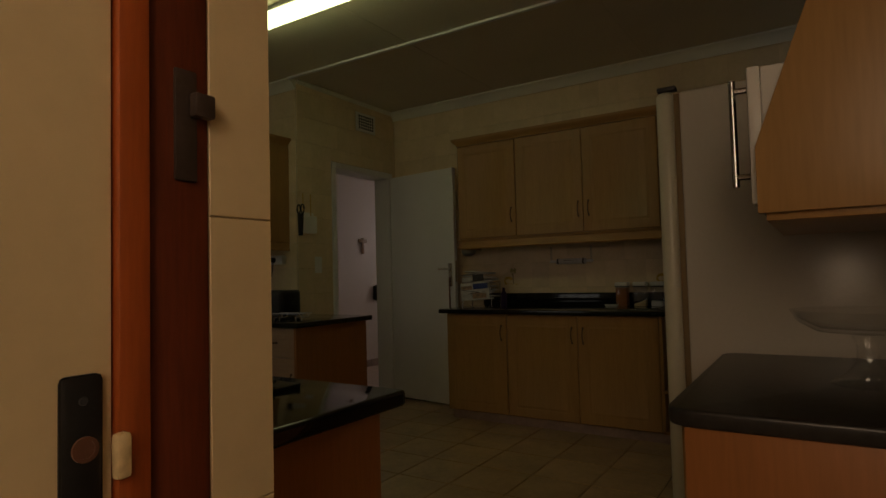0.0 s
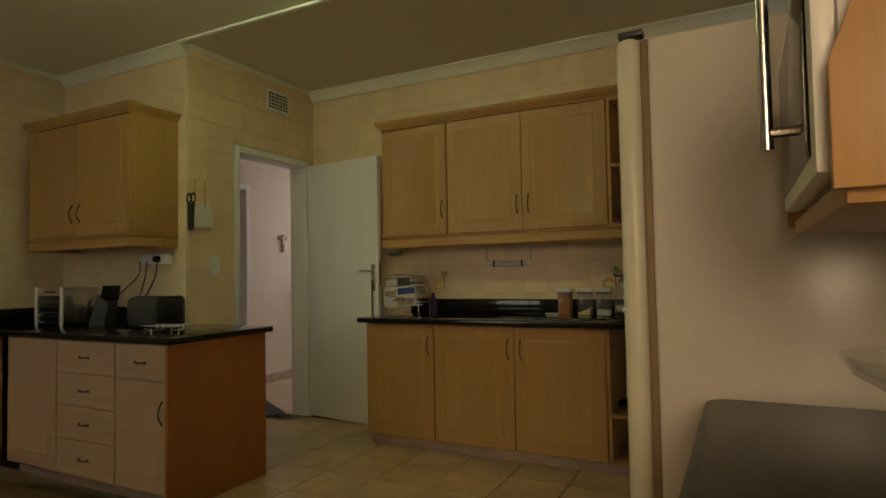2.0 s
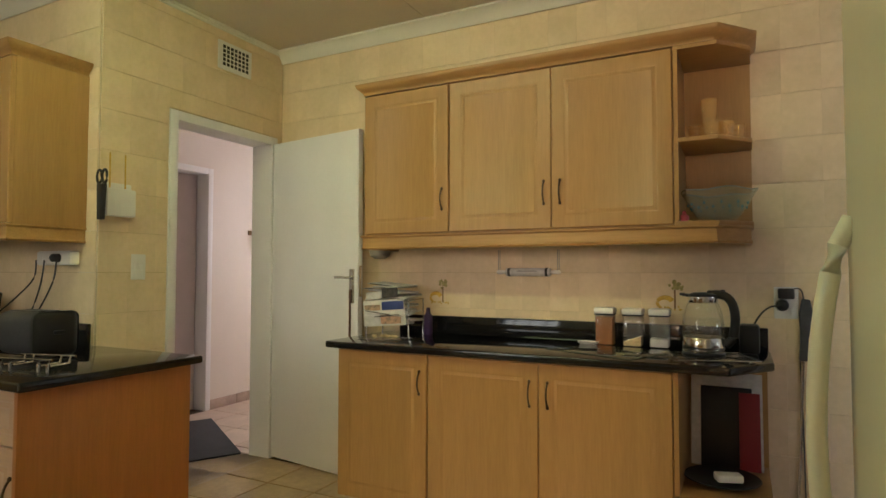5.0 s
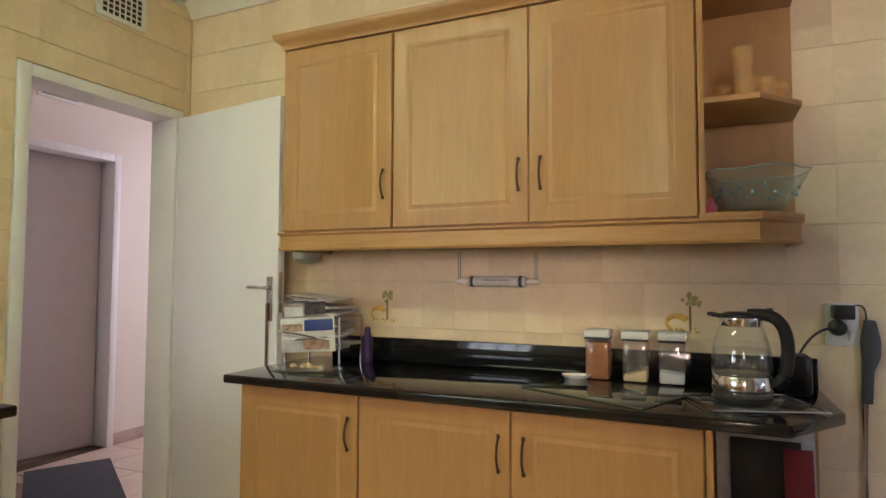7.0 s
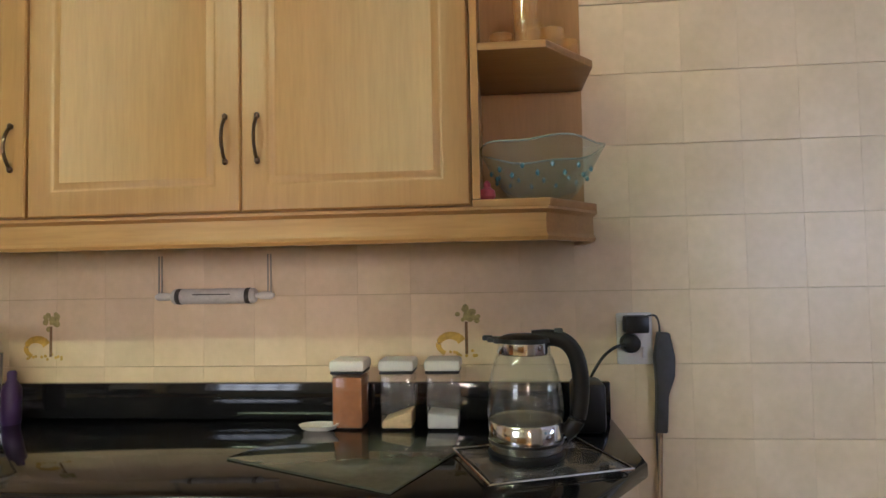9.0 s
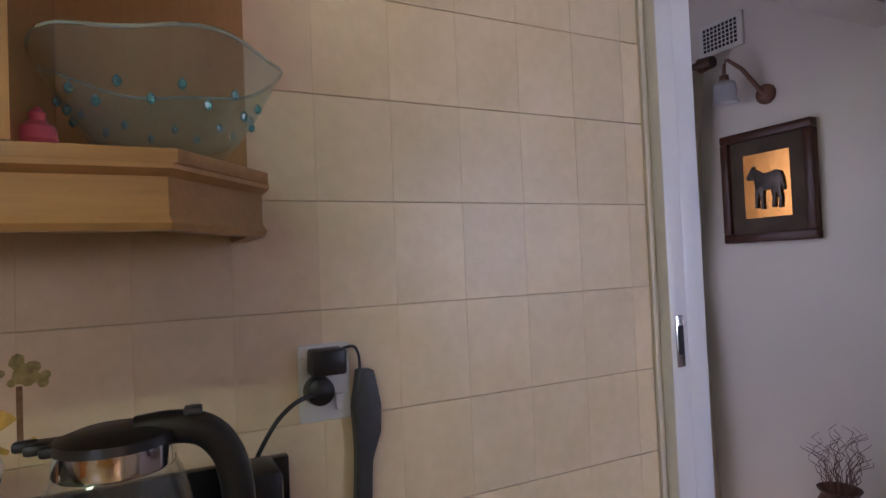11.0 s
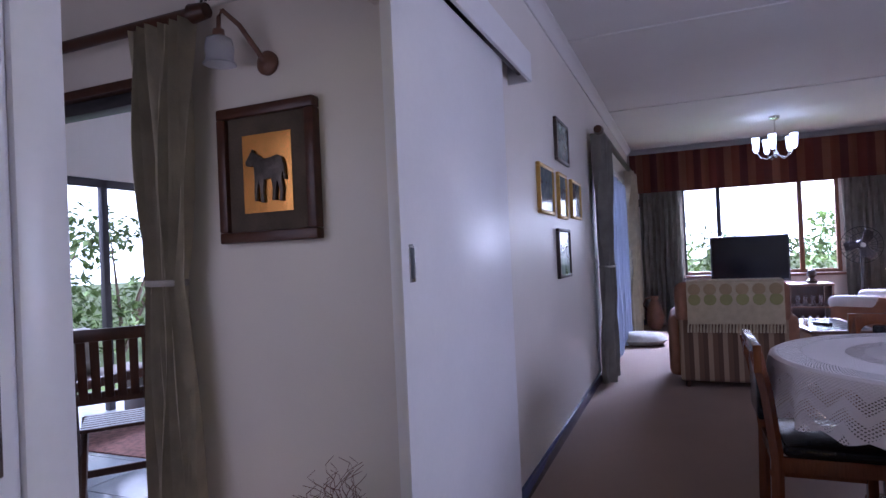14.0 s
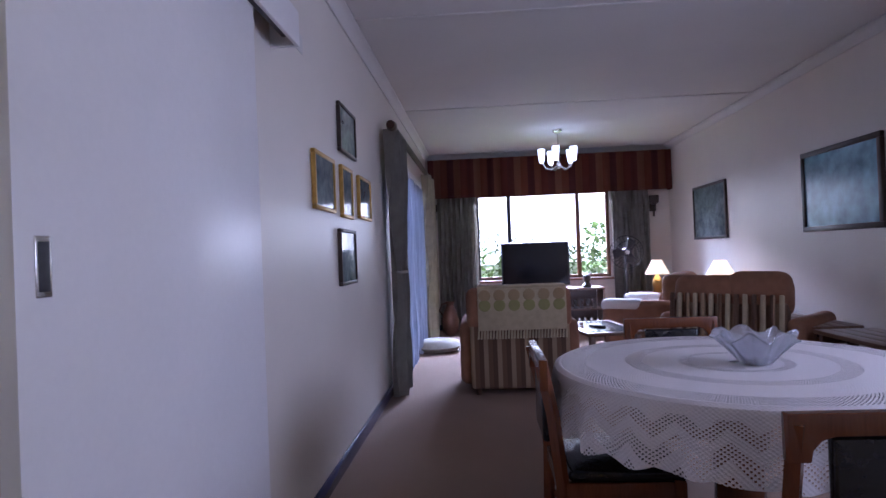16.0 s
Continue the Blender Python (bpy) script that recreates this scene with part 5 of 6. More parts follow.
# horse relief, facing -x: local x runs towards -y
hp = wall_art(pose(2.279, 5.055, 1.569) @ FW, 0.435, 0.505, 0.040, 0.045, M_BROWNFRAME, M_COPPER, "copper relief of a horse in a dark walnut frame", "", 0.068, M_MATBOARD)
horse = [(-0.088, 0.030), (-0.090, 0.044), (-0.070, 0.070), (-0.058, 0.090), (-0.052, 0.076), (-0.034, 0.066), (-0.012, 0.050), (0.020, 0.052), (0.052, 0.060), (0.074, 0.050), (0.083, 0.020), (0.087, -0.030), (0.080, -0.034), (0.076, -0.004), (0.070, -0.030), (0.076, -0.062), (0.070, -0.108), (0.056, -0.108), (0.060, -0.066), (0.050, -0.036), (0.044, -0.070), (0.040, -0.104), (0.026, -0.104), (0.030, -0.060), (0.024, -0.022), (-0.008, -0.026), (-0.012, -0.066), (-0.010, -0.108), (-0.026, -0.108), (-0.026, -0.064), (-0.032, -0.030), (-0.040, -0.062), (-0.040, -0.102), (-0.054, -0.102), (-0.052, -0.058), (-0.050, -0.012), (-0.052, 0.020), (-0.062, 0.034), (-0.074, 0.026)]
part("horse_relief", turned(prism(horse, 0.0, 0.012, 0.003), pose(0, -0.028, 0.0, 90)), M_PEWTER, hp, "dark relief of a horse")
u = thing("wall_lamp", pose(2.279, 5.05, 1.975) @ FW, "dark wooden wall lamp with a frosted glass shade", "wall lamp")
part("rosette", turned(lathe([(0.045, 0), (0.045, 0.012), (0.03, 0.026), (0.01, 0.03)], 20), pose(0, 0, 0, 90)), M_TERRA, u)
part("arm", pipe([(0, -0.02, 0.0), (-0.02, -0.05, 0.05), (-0.05, -0.09, 0.12), (-0.10, -0.12, 0.175)], 0.011, 10, None, 0.008), M_TERRA, u)
sh = part("shade", lathe([(0.02, 0.0), (0.045, -0.015), (0.052, -0.05), (0.048, -0.085), (0.058, -0.105), (0.055, -0.106), (0.045, -0.086), (0.049, -0.05), (0.042, -0.018)], 28, None, (-0.115, -0.125, 0.085)), M_FROST, u, "frosted glass shade")
part("cap", lathe([(0.022, 0.0), (0.020, 0.022), (0.006, 0.028)], 16, None, (-0.115, -0.125, 0.083)), M_TERRA, u)
part("stem", pipe([(-0.10, -0.12, 0.175), (-0.112, -0.125, 0.15), (-0.115, -0.125, 0.10)], 0.008, 8), M_TERRA, u)
vent("passage_air_vent", pose(2.279, 5.26, 2.315) @ FW, 0.24, 0.16, 9, 6, "white slotted air vent high on the passage wall")
u = thing("twig_pot", at(2.10, 4.73, 0.0), "brown pottery pot of dry curly twigs on a stand", "pot plant")
part("stand", lathe([(0.11, 0), (0.11, 0.02), (0.03, 0.05), (0.03, 0.15), (0.09, 0.18)], 20), M_DARKWOOD, u)
part("pot", lathe([(0.06, 0.18), (0.085, 0.22), (0.09, 0.28), (0.06, 0.345), (0.075, 0.365), (0.07, 0.365), (0.05, 0.34), (0.02, 0.25)], 28), M_TERRA, u)
random.seed(11)
for i in range(30):
    a, l = random.uniform(0, 6.28), random.uniform(0.16, 0.32)
    ph, q = random.uniform(0, 6), random.uniform(0.012, 0.03)
    pts = [(0.03 * math.cos(a) * (1 + 2.2 * k / 9) + q * math.sin(ph + k * 1.3) * k / 9, 0.03 * math.sin(a) * (1 + 2.2 * k / 9) + q * math.cos(ph + k * 1.5) * k / 9, 0.33 + l * k / 9 * (1 - 0.2 * (k / 9))) for k in range(10)]
    part("twig", pipe(pts, 0.0022, 4, None, 0.0009), M_TWIG, u)


def drape(name, m, w, h, folds, depth, tie, material, label, group="", tie_w=0.45, gather=0.0):
    """A hanging curtain along local x, its top at z = h, drawn in at the height tie (0: straight)."""
    u = thing(name, m, label, "curtain", group)
    bm = bmesh.new()
    nx, nz = folds * 8, 36
    rows = []
    for j in range(nz + 1):
        z = h * j / nz
        k = 1.0
        if tie:
            d = (z - tie) / (h - tie) if z > tie else (tie - z) / tie * 0.75
            k = tie_w + (1 - tie_w) * min(1, max(0, d)) ** 0.65
        row = []
        for i in range(nx + 1):
            s = i / nx
            x = (s - 0.5) * w * k + gather * (1 - k) * w
            y = depth * (0.5 + 0.5 * k) * (0.5 * math.sin(2 * math.pi * folds * s + 0.5 * math.sin(5 * z)) + 0.22 * math.sin(2 * math.pi * folds * 2.3 * s + z * 1.7))
            row.append(bm.verts.new((x, y, z)))
        rows.append(row)
    for p, q in zip(rows, rows[1:]):
        for i in range(nx):
            bm.faces.new((p[i], p[i + 1], q[i + 1], q[i]))
    g0 = bmesh.ops.solidify(bm, geom=list(bm.faces), thickness=0.003)
    part("cloth", bm, material, u)
    if tie:
        part("tieback", turned(lathe([(0.49, -0.012), (0.505, -0.006), (0.505, 0.006), (0.49, 0.012)], 24), pose(gather * (1 - tie_w) * w, 0, tie) @ Matrix.Diagonal((w * tie_w * 1.04, depth * 1.5, 1, 1))), M_GREYCURT, u, "thin grey cloth tieback")
    return u


def rod(name, p, q, label, r=0.022):
    u = thing(name, Matrix.Identity(4), label, "curtain rod")
    p, q = Vector(p), Vector(q)
    part("pole", pipe([p, q], r, 14), M_DARKWOOD, u)
    for a, d in ((p, (p - q).normalized()), (q, (q - p).normalized())):
        part("finial", pipe([a, a + d * 0.02, a + d * 0.05, a + d * 0.07], r * 1.5, 14, None, r * 1.15), M_DARKWOOD, u)
    return u


rod("passage_curtain_rod", (2.17, 5.30, 2.17), (2.17, 7.7, 2.17), "dark wooden curtain rod over the sunroom opening", 0.024)
drape("passage_curtain", pose(2.17, 5.46, 0.02, 0, 0, 90), 0.31, 2.13, 6, 0.085, 1.16, M_CURTAIN, "beige curtain tied back beside the sunroom opening", "", 0.55, 0.12)
u = thing("curtain_hook", pose(2.279, 5.50, 1.16) @ FW, "small brass curtain hook on the wall", "hook")
part("hook", pipe([(0, 0, 0), (0, -0.05, 0), (0, -0.06, 0.02)], 0.007, 8), M_BRASS, u)
u = tagged(new("door_frame_sunroom"), "dark timber frame of the sunroom opening", "", "", "structure")
part("head_bar", B(2.27, 5.60, 1.99, 2.41, 7.6, 2.03, 0.004), M_DARKWOOD, u)
part("track_bar", B(2.30, 5.63, 1.93, 2.38, 7.57, 1.985, 0.004), M_ALU, u)
part("side_post", B(2.29, 5.565, 0.0, 2.39, 5.595, 1.93, 0.004), M_DARKWOOD, u)

# ---- sunroom ----
def folding_chair(m):
    u = thing("folding_chair", m, "dark slatted wooden folding chair in the sunroom", "chair")
    for x in (-0.24, 0.24):
        part("back_leg", pipe([(x, 0.28, 0.0), (x, -0.05, 0.45), (x, -0.22, 0.92)], 0.018, 6), M_DARKWOOD, u)
        part("front_leg", pipe([(x * 0.9, -0.25, 0.0), (x * 0.9, 0.22, 0.45)], 0.018, 6), M_DARKWOOD, u)
    for i in range(7):
        part("seat_slat", B(-0.22, -0.10 + i * 0.05, 0.44, 0.22, -0.06 + i * 0.05, 0.458, 0.003), M_DARKWOOD, u)
    for z, y in ((0.58, -0.11), (0.90, -0.215)):
        part("back_rail", B(-0.235, y - 0.012, z, 0.235, y + 0.012, z + 0.06, 0.004), M_DARKWOOD, u)
    for i in range(8):
        x = -0.195 + i * 0.056
        part("back_slat", turned(B(-0.02, -0.006, 0, 0.02, 0.006, 0.31, 0.002), pose(x, -0.125, 0.61, 17)), M_DARKWOOD, u)
    part("stretcher", B(-0.22, 0.16, 0.14, 0.22, 0.18, 0.18, 0.003), M_DARKWOOD, u)
    return u


folding_chair(at(2.72, 6.38, 0, -40))
solid("sunroom_rug", B(3.3, 6.8, 0.0, 4.9, 8.0, 0.01, 0.003), M_PATTERN, "patterned red and grey rug on sunroom tiles", "rug")
u = thing("sunroom_cushion_bench", at(3.9, 8.0, 0.0), "low bench with cushions by the sunroom glazing", "bench")
part("seat", B(-0.7, -0.22, 0.36, 0.3, 0.2, 0.44, 0.02), M_DARKWOOD, u)
for x in (-0.65, 0.25):
    part("leg", B(x - 0.03, -0.2, 0, x + 0.03, 0.18, 0.36, 0.004), M_DARKWOOD, u)
part("cushion", turned(B(-0.2, -0.08, 0, 0.2, 0.08, 0.36, 0.06, 3), pose(-0.3, 0.05, 0.44, -15)), M_GREYCURT, u)
part("red_cushion", turned(B(-0.12, -0.05, 0, 0.12, 0.05, 0.25, 0.04, 3), pose(-0.62, -0.02, 0.44, -10)), mat("red_cloth", (0.35, 0.04, 0.04), 0.9), u)
u = tagged(new("window_sunroom"), "dark framed full-height sunroom glazing", "window", "", "structure")
for x in (3.07, 4.2, 5.3, 6.38):
    part("window_frame", B(x - 0.03, 8.42, 0.0, x + 0.03, 8.48, 2.05, 0.004), M_ALU, u)
part("window_frame", B(3.1, 8.42, 1.98, 6.35, 8.48, 2.05, 0.004), M_ALU, u)
drape("sunroom_net_curtain", at(3.25, 8.34, 0.02), 0.3, 2.0, 4, 0.05, 0, M_SHEER, "white net curtain at the sunroom glazing")

# ---- living room ----
PIC = "small pictures on the long wall"
for x0, x1, z0, z1, f, lab in ((4.50, 4.95, 1.855, 2.155, M_FRAMEDARK, "dark-framed small picture high on the wall"), (3.93, 4.34, 1.465, 1.770, M_GOLD, "gold-framed small picture on the wall"), (4.51, 4.80, 1.455, 1.775, M_GOLD, "narrow gold-framed picture on the wall"), (5.00, 5.42, 1.475, 1.775, M_GOLD, "gold-framed small picture beside the narrow one"), (4.42, 4.84, 1.045, 1.385, M_FRAMEDARK, "dark-framed small picture low on the wall")):
    wall_art(at((x0 + x1) / 2, 4.4545, (z0 + z1) / 2), x1 - x0, z1 - z0, 0.022, 0.025, f, M_ART, lab, PIC)
solid("wall_patch", B(3.72, 4.4515, 2.21, 3.86, 4.4555, 2.30, 0.001), M_LCEIL, "pale blanking plate on the wall", "plate")

rod("living_curtain_rod", (5.92, 4.33, 2.30), (9.7, 4.33, 2.30), "dark wooden curtain rod over the garden door", 0.03)
# beige like its pair; the greyer cloth carries the shade on this drape
drape("living_curtain", at(6.25, 4.35, 0.015), 0.62, 2.27, 6, 0.10, 1.05, M_GREYCURT, "patterned beige curtain tied back at the garden door, shade in its cloth colour", "garden door curtains", 0.55, -0.05)
drape("living_curtain", at(9.25, 4.33, 0.015), 0.75, 2.27, 7, 0.10, 0, M_CURTAIN, "beige curtain hanging open at the garden door", "garden door curtains")
drape("net_curtain", at(7.32, 4.40, 0.015), 0.95, 2.05, 6, 0.05, 0, M_SHEER, "white net curtain drawn beside the garden door", "net curtains")
drape("net_curtain", at(8.45, 4.40, 0.015), 0.85, 2.05, 7, 0.05, 0, M_SHEER, "white net curtain drawn beside the garden door", "net curtains")
u = tagged(new("door_4"), "wood framed glazed garden door", "door", "", "structure")
for x in (6.78, 7.85, 8.92):
    part("frame_post", B(x - 0.045, 4.49, 0, x + 0.045, 4.56, 2.1, 0.005), M_WINWOOD, u)
part("frame_head", B(6.83, 4.49, 2.02, 8.87, 4.56, 2.1, 0.005), M_WINWOOD, u)
part("lintel_board", B(6.70, 4.40, 2.10, 9.0, 4.4555, 2.17, 0.005), M_WHITE, u)
part("frame_sill", B(6.83, 4.49, 0.0, 8.87, 4.56, 0.06, 0.005), M_WINWOOD, u)
u = tagged(new("window_1"), "wide three-part wooden window with a garden view", "window", "", "structure")
for y in (1.64, 2.10, 3.17, 3.67):
    part("window_frame", B(10.33, y - 0.03, 0.76, 10.40, y + 0.03, 2.12, 0.004), M_WINWOOD if y < 2.3 else M_ALU, u)
for z in (0.785, 2.095):
    part("window_frame", B(10.335, 1.67, z - 0.025, 10.395, 3.64, z + 0.025, 0.004), M_WINWOOD, u)
part("window_sill", B(10.24, 1.55, 0.72, 10.32, 3.76, 0.755, 0.006), M_WINWOOD, u)
u = thing("striped_valance", at(10.1, 2.56, 2.06), "striped red-brown pleated box valance over the window", "valance")
bm = bmesh.new()
n = 160
fr = [[], []]
for i in range(n + 1):
    y = -1.84 + 3.68 * i / n
    for k, z in enumerate((0.0, 0.60)):
        fr[k].append(bm.verts.new((0.010 * math.sin(i * 0.9), y, z)))
for i in range(n):
    bm.faces.new((fr[0][i], fr[0][i + 1], fr[1][i + 1], fr[1][i]))
bmesh.ops.solidify(bm, geom=list(bm.faces), thickness=0.012)
part("skirt", bm, M_VALANCE, u)
part("top_board", B(0.012, -1.84, 0.575, 0.195, 1.84, 0.598), M_DARKWOOD, u)
for s in (-1, 1):
    part("end_cloth", B(0.0, s * 1.84 - 0.01, 0.0, 0.198, s * 1.84 + 0.01, 0.60, 0.004), M_VALANCE, u)
drape("window_curtain", pose(10.18, 3.98, 0.015, 0, 0, 90), 0.62, 2.1, 8, 0.07, 0, M_GREYCURT, "grey-beige curtain drawn beside the window", "window curtains")
drape("window_curtain", pose(10.18, 1.33, 0.015, 0, 0, 90), 0.56, 2.1, 7, 0.07, 0, M_GREYCURT, "grey-beige curtain drawn beside the window", "window curtains")
for y in (0.96, 4.36):
    u = thing("wall_sconce", pose(10.299, y, 1.86, 0, 0, -90), "dark metal wall sconce on the end wall", "wall lamp", "sconces")
    part("back_plate", B(-0.05, -0.02, -0.12, 0.05, 0, 0.12, 0.008), M_FRAMEDARK, u)
    part("cup", lathe([(0.03, 0), (0.07, 0.03), (0.075, 0.14), (0.06, 0.14), (0.03, 0.03)], 16, None, (0, -0.09, -0.02)), M_FRAMEDARK, u)
    part("stem", lathe([(0.015, -0.20), (0.02, -0.02), (0.015, 0.0)], 10, None, (0, -0.06, 0)), M_FRAMEDARK, u)
wall_art(pose(8.70, 0.701, 1.62, 0, 0, 180), 1.06, 0.70, 0.035, 0.03, M_FRAMEDARK, M_ART, "dark-framed landscape picture on the long wall")
wall_art(pose(5.98, 0.701, 1.63, 0, 0, 180), 1.06, 0.70, 0.045, 0.035, M_FRAMEDARK, M_SEA_SHEEN, "dark-framed seascape painting on the long wall, blue sheen in its colour")
wall_art(pose(4.80, 0.701, 1.66, 0, 0, 180), 1.06, 0.78, 0.045, 0.035, M_GOLD, M_SEA_SHEEN, "gold-framed painting on the long wall")

# chandelier
u = thing("chandelier", at(8.72, 2.58, LC) @ Matrix.Diagonal((0.85, 0.85, 0.95, 1)), "small chandelier with five lit frosted glass cups", "chandelier")
part("ceiling_rose", lathe([(0.075, 0), (0.07, -0.03), (0.02, -0.045)], 24), M_STEEL, u)
part("stem", pipe([(0, 0, -0.04), (0, 0, -0.50)], 0.01, 8), M_STEEL, u)
part("hub", lathe([(0.01, -0.44), (0.035, -0.48), (0.035, -0.51), (0.008, -0.54)], 18), M_STEEL, u)
for i in range(5):
    a = 2 * math.pi * i / 5 + 0.35
    c, s = math.cos(a), math.sin(a)
    part("arm", pipe([(0.03 * c, 0.03 * s, -0.50), (0.12 * c, 0.12 * s, -0.545), (0.20 * c, 0.20 * s, -0.52), (0.245 * c, 0.245 * s, -0.45)], 0.007, 7), M_STEEL, u)
    part("glass_cup", lathe([(0.02, -0.45), (0.038, -0.42), (0.048, -0.33), (0.055, -0.26), (0.05, -0.26), (0.042, -0.33), (0.02, -0.43)], 20, None, (0.255 * c, 0.255 * s, 0)), M_BULB, u, "glowing frosted cup")

# armchair with throw
u = thing("striped_armchair", at(6.02, 3.325, 0.0), "striped armchair seen from behind with a fringed throw", "armchair")
bm = B(0.0, -0.42, 0.05, 0.22, 0.42, 0.60, 0.03, 3)
part("back_body", bm, M_STRIPE, u)
part("back_top", B(-0.01, -0.445, 0.55, 0.20, 0.445, 0.905, 0.07, 4), M_VELOUR, u)
part("seat", B(0.22, -0.36, 0.12, 0.86, 0.36, 0.45, 0.06, 3), M_STRIPE, u)
for s in (-1, 1):
    part("armrest", B(0.05, s * 0.44 - 0.07, 0.08, 0.86, s * 0.44 + 0.07, 0.62, 0.06, 3), M_VELOUR, u)
    for x in (0.05, 0.8):
        part("foot", lathe([(0.025, 0), (0.03, 0.12)], 10, None, (x, s * 0.36, 0)), M_DARKWOOD, u)
u = thing("fringed_throw", at(6.0, 3.30, 0.0), "cream knitted throw with rows of green circles", "throw")
bm = bmesh.new()
box(bm, -0.012, -0.37, 0.55, 0.0, 0.37, 0.90, 0.004)
box(bm, -0.012, -0.37, 0.90, 0.22, 0.37, 0.922, 0.006)
part("cloth", bm, M_THROW, u)
for j, (z, mm) in enumerate(((0.845, M_BROWNDOT), (0.76, M_GREENDOT))):
    for i in range(6):
        part("circle_motif", turned(lathe([(0.050, 0), (0.046, 0.004), (0.02, 0.005)], 16), pose(-0.012, -0.31 + i * 0.124, z, 0, -90, 0)), mm, u)
for i in range(30):
    y = -0.365 + i * 0.0252
    part("fringe_tassel", pipe([(-0.010, y, 0.552), (-0.014, y + 0.006, 0.48)], 0.006, 5, None, 0.009), M_THROW, u)

# sofa, seen from behind
u = thing("sofa", at(5.95, 1.70, 0.0, -46), "brown velour sofa with a striped slatted back", "sofa")
bm = B(0.0, -0.47, 0.62, 0.24, 0.47, 0.96, 0.10, 4)
part("back_cushion", turned(bm, pose(0, 0, 0, 0, 6, 0)), M_VELOUR, u)
part("back_cushion", turned(B(-0.01, -0.47, 0.70, 0.2, 0.0, 0.99, 0.09, 4), pose(0, 0, 0, 0, 6, 0)), M_VELOUR, u)
for i in range(14):
    y = -0.44 + i * 0.068
    part("back_slat", turned(B(-0.035, y - 0.017, 0.20, 0.0, y + 0.017, 0.80, 0.01), pose(0, 0, 0, 0, 6, 0)), M_STRIPE if i % 2 else M_THROW, u)
part("back_body", turned(B(0.0, -0.46, 0.2, 0.12, 0.46, 0.74, 0.02), pose(0, 0, 0, 0, 6, 0)), M_STRIPE, u)
part("seat", B(0.0, -0.46, 0.16, 0.8, 0.46, 0.46, 0.07, 3), M_VELOUR, u)
for s in (-1, 1):
    part("armrest", B(0.05, s * 0.52 - 0.07, 0.1, 0.82, s * 0.52 + 0.07, 0.62, 0.06, 3), M_VELOUR, u)
    for x in (0.06, 0.76):
        part("foot", lathe([(0.03, 0), (0.03, 0.17)], 10, None, (x, s * 0.40, 0)), M_DARKWOOD, u)
u = thing("white_armchair", at(8.0, 1.75, 0.0, 150), "armchair with white covers near the window", "armchair")
part("seat", B(-0.4, -0.35, 0.12, 0.4, 0.4, 0.45, 0.08, 3), M_WHITECLOTH, u)
part("back", B(-0.42, 0.28, 0.2, 0.42, 0.52, 0.9, 0.08, 3), M_VELOUR, u)
for s in (-1, 1):
    part("armrest", B(s * 0.43 - 0.09, -0.35, 0.1, s * 0.43 + 0.09, 0.45, 0.62, 0.07, 3), M_VELOUR, u)
    part("arm_cover", B(s * 0.43 - 0.10, -0.36, 0.50, s * 0.43 + 0.10, 0.1, 0.635, 0.06, 3), M_WHITECLOTH, u)
    for y in (-0.3, 0.4):
        part("foot", lathe([(0.03, 0), (0.03, 0.14)], 10, None, (s * 0.32, y, 0)), M_DARKWOOD, u)


def table_lamp(x, y, z):
    u = thing("table_lamp", at(x, y, z), "lit table lamp with a brass base and pale cone shade", "lamp", "table lamps")
    part("base", lathe([(0.06, 0), (0.065, 0.02), (0.05, 0.03), (0.07, 0.10), (0.06, 0.18), (0.025, 0.22), (0.015, 0.26)], 24), M_BRASS, u)
    part("shade", lathe([(0.165, 0.25), (0.065, 0.44), (0.06, 0.44), (0.16, 0.25)], 28), M_LAMPSHADE, u, "glowing cone shade")


def side_table(x, y, w, d, h, label):
    u = thing("side_table", at(x, y), label, "side table")
    part("top", B(-w / 2, -d / 2, h - 0.03, w / 2, d / 2, h, 0.006), M_DARKWOOD, u)
    for sx in (-1, 1):
        for sy in (-1, 1):
            part("leg", B(sx * (w / 2 - 0.04) - 0.02, sy * (d / 2 - 0.04) - 0.02, 0, sx * (w / 2 - 0.04) + 0.02, sy * (d / 2 - 0.04) + 0.02, h - 0.03, 0.004), M_DARKWOOD, u)


side_table(9.3, 1.22, 0.45, 0.45, 0.57, "small dark side table under a lamp")
table_lamp(9.3, 1.22, 0.57)
side_table(7.75, 0.98, 0.45, 0.45, 0.58, "small dark side table behind the sofa")
table_lamp(7.75, 0.98, 0.58)

# pedestal fan
u = thing("pedestal_fan", at(9.75, 1.52, 0.0, 90), "dark pedestal fan with a round wire cage", "fan")
part("base", lathe([(0.2, 0), (0.2, 0.02), (0.05, 0.05)], 28), M_DARKGREY, u)
part("pole", pipe([(0, 0, 0.04), (0, 0, 1.08)], 0.018, 10), M_DARKGREY, u)
part("motor", turned(lathe([(0.06, -0.06), (0.07, 0.0), (0.05, 0.10)], 20), pose(0, 0, 1.13, 90)), M_DARKGREY, u)
bm = bmesh.new()
for k in range(28):
    a = 2 * math.pi * k / 28
    pipe([(0.03 * math.cos(a), 0.09, 1.13 + 0.03 * math.sin(a)), (0.16 * math.cos(a), 0.085, 1.13 + 0.16 * math.sin(a)), (0.24 * math.cos(a), 0.03, 1.13 + 0.24 * math.sin(a))], 0.0036, 4, bm)
for r, y in ((0.24, 0.03), (0.16, 0.085)):
    pipe([(r * math.cos(i * math.pi / 16), y, 1.13 + r * math.sin(i * math.pi / 16)) for i in range(33)], 0.005, 5, bm)
part("cage", bm, M_DARKGREY, u)
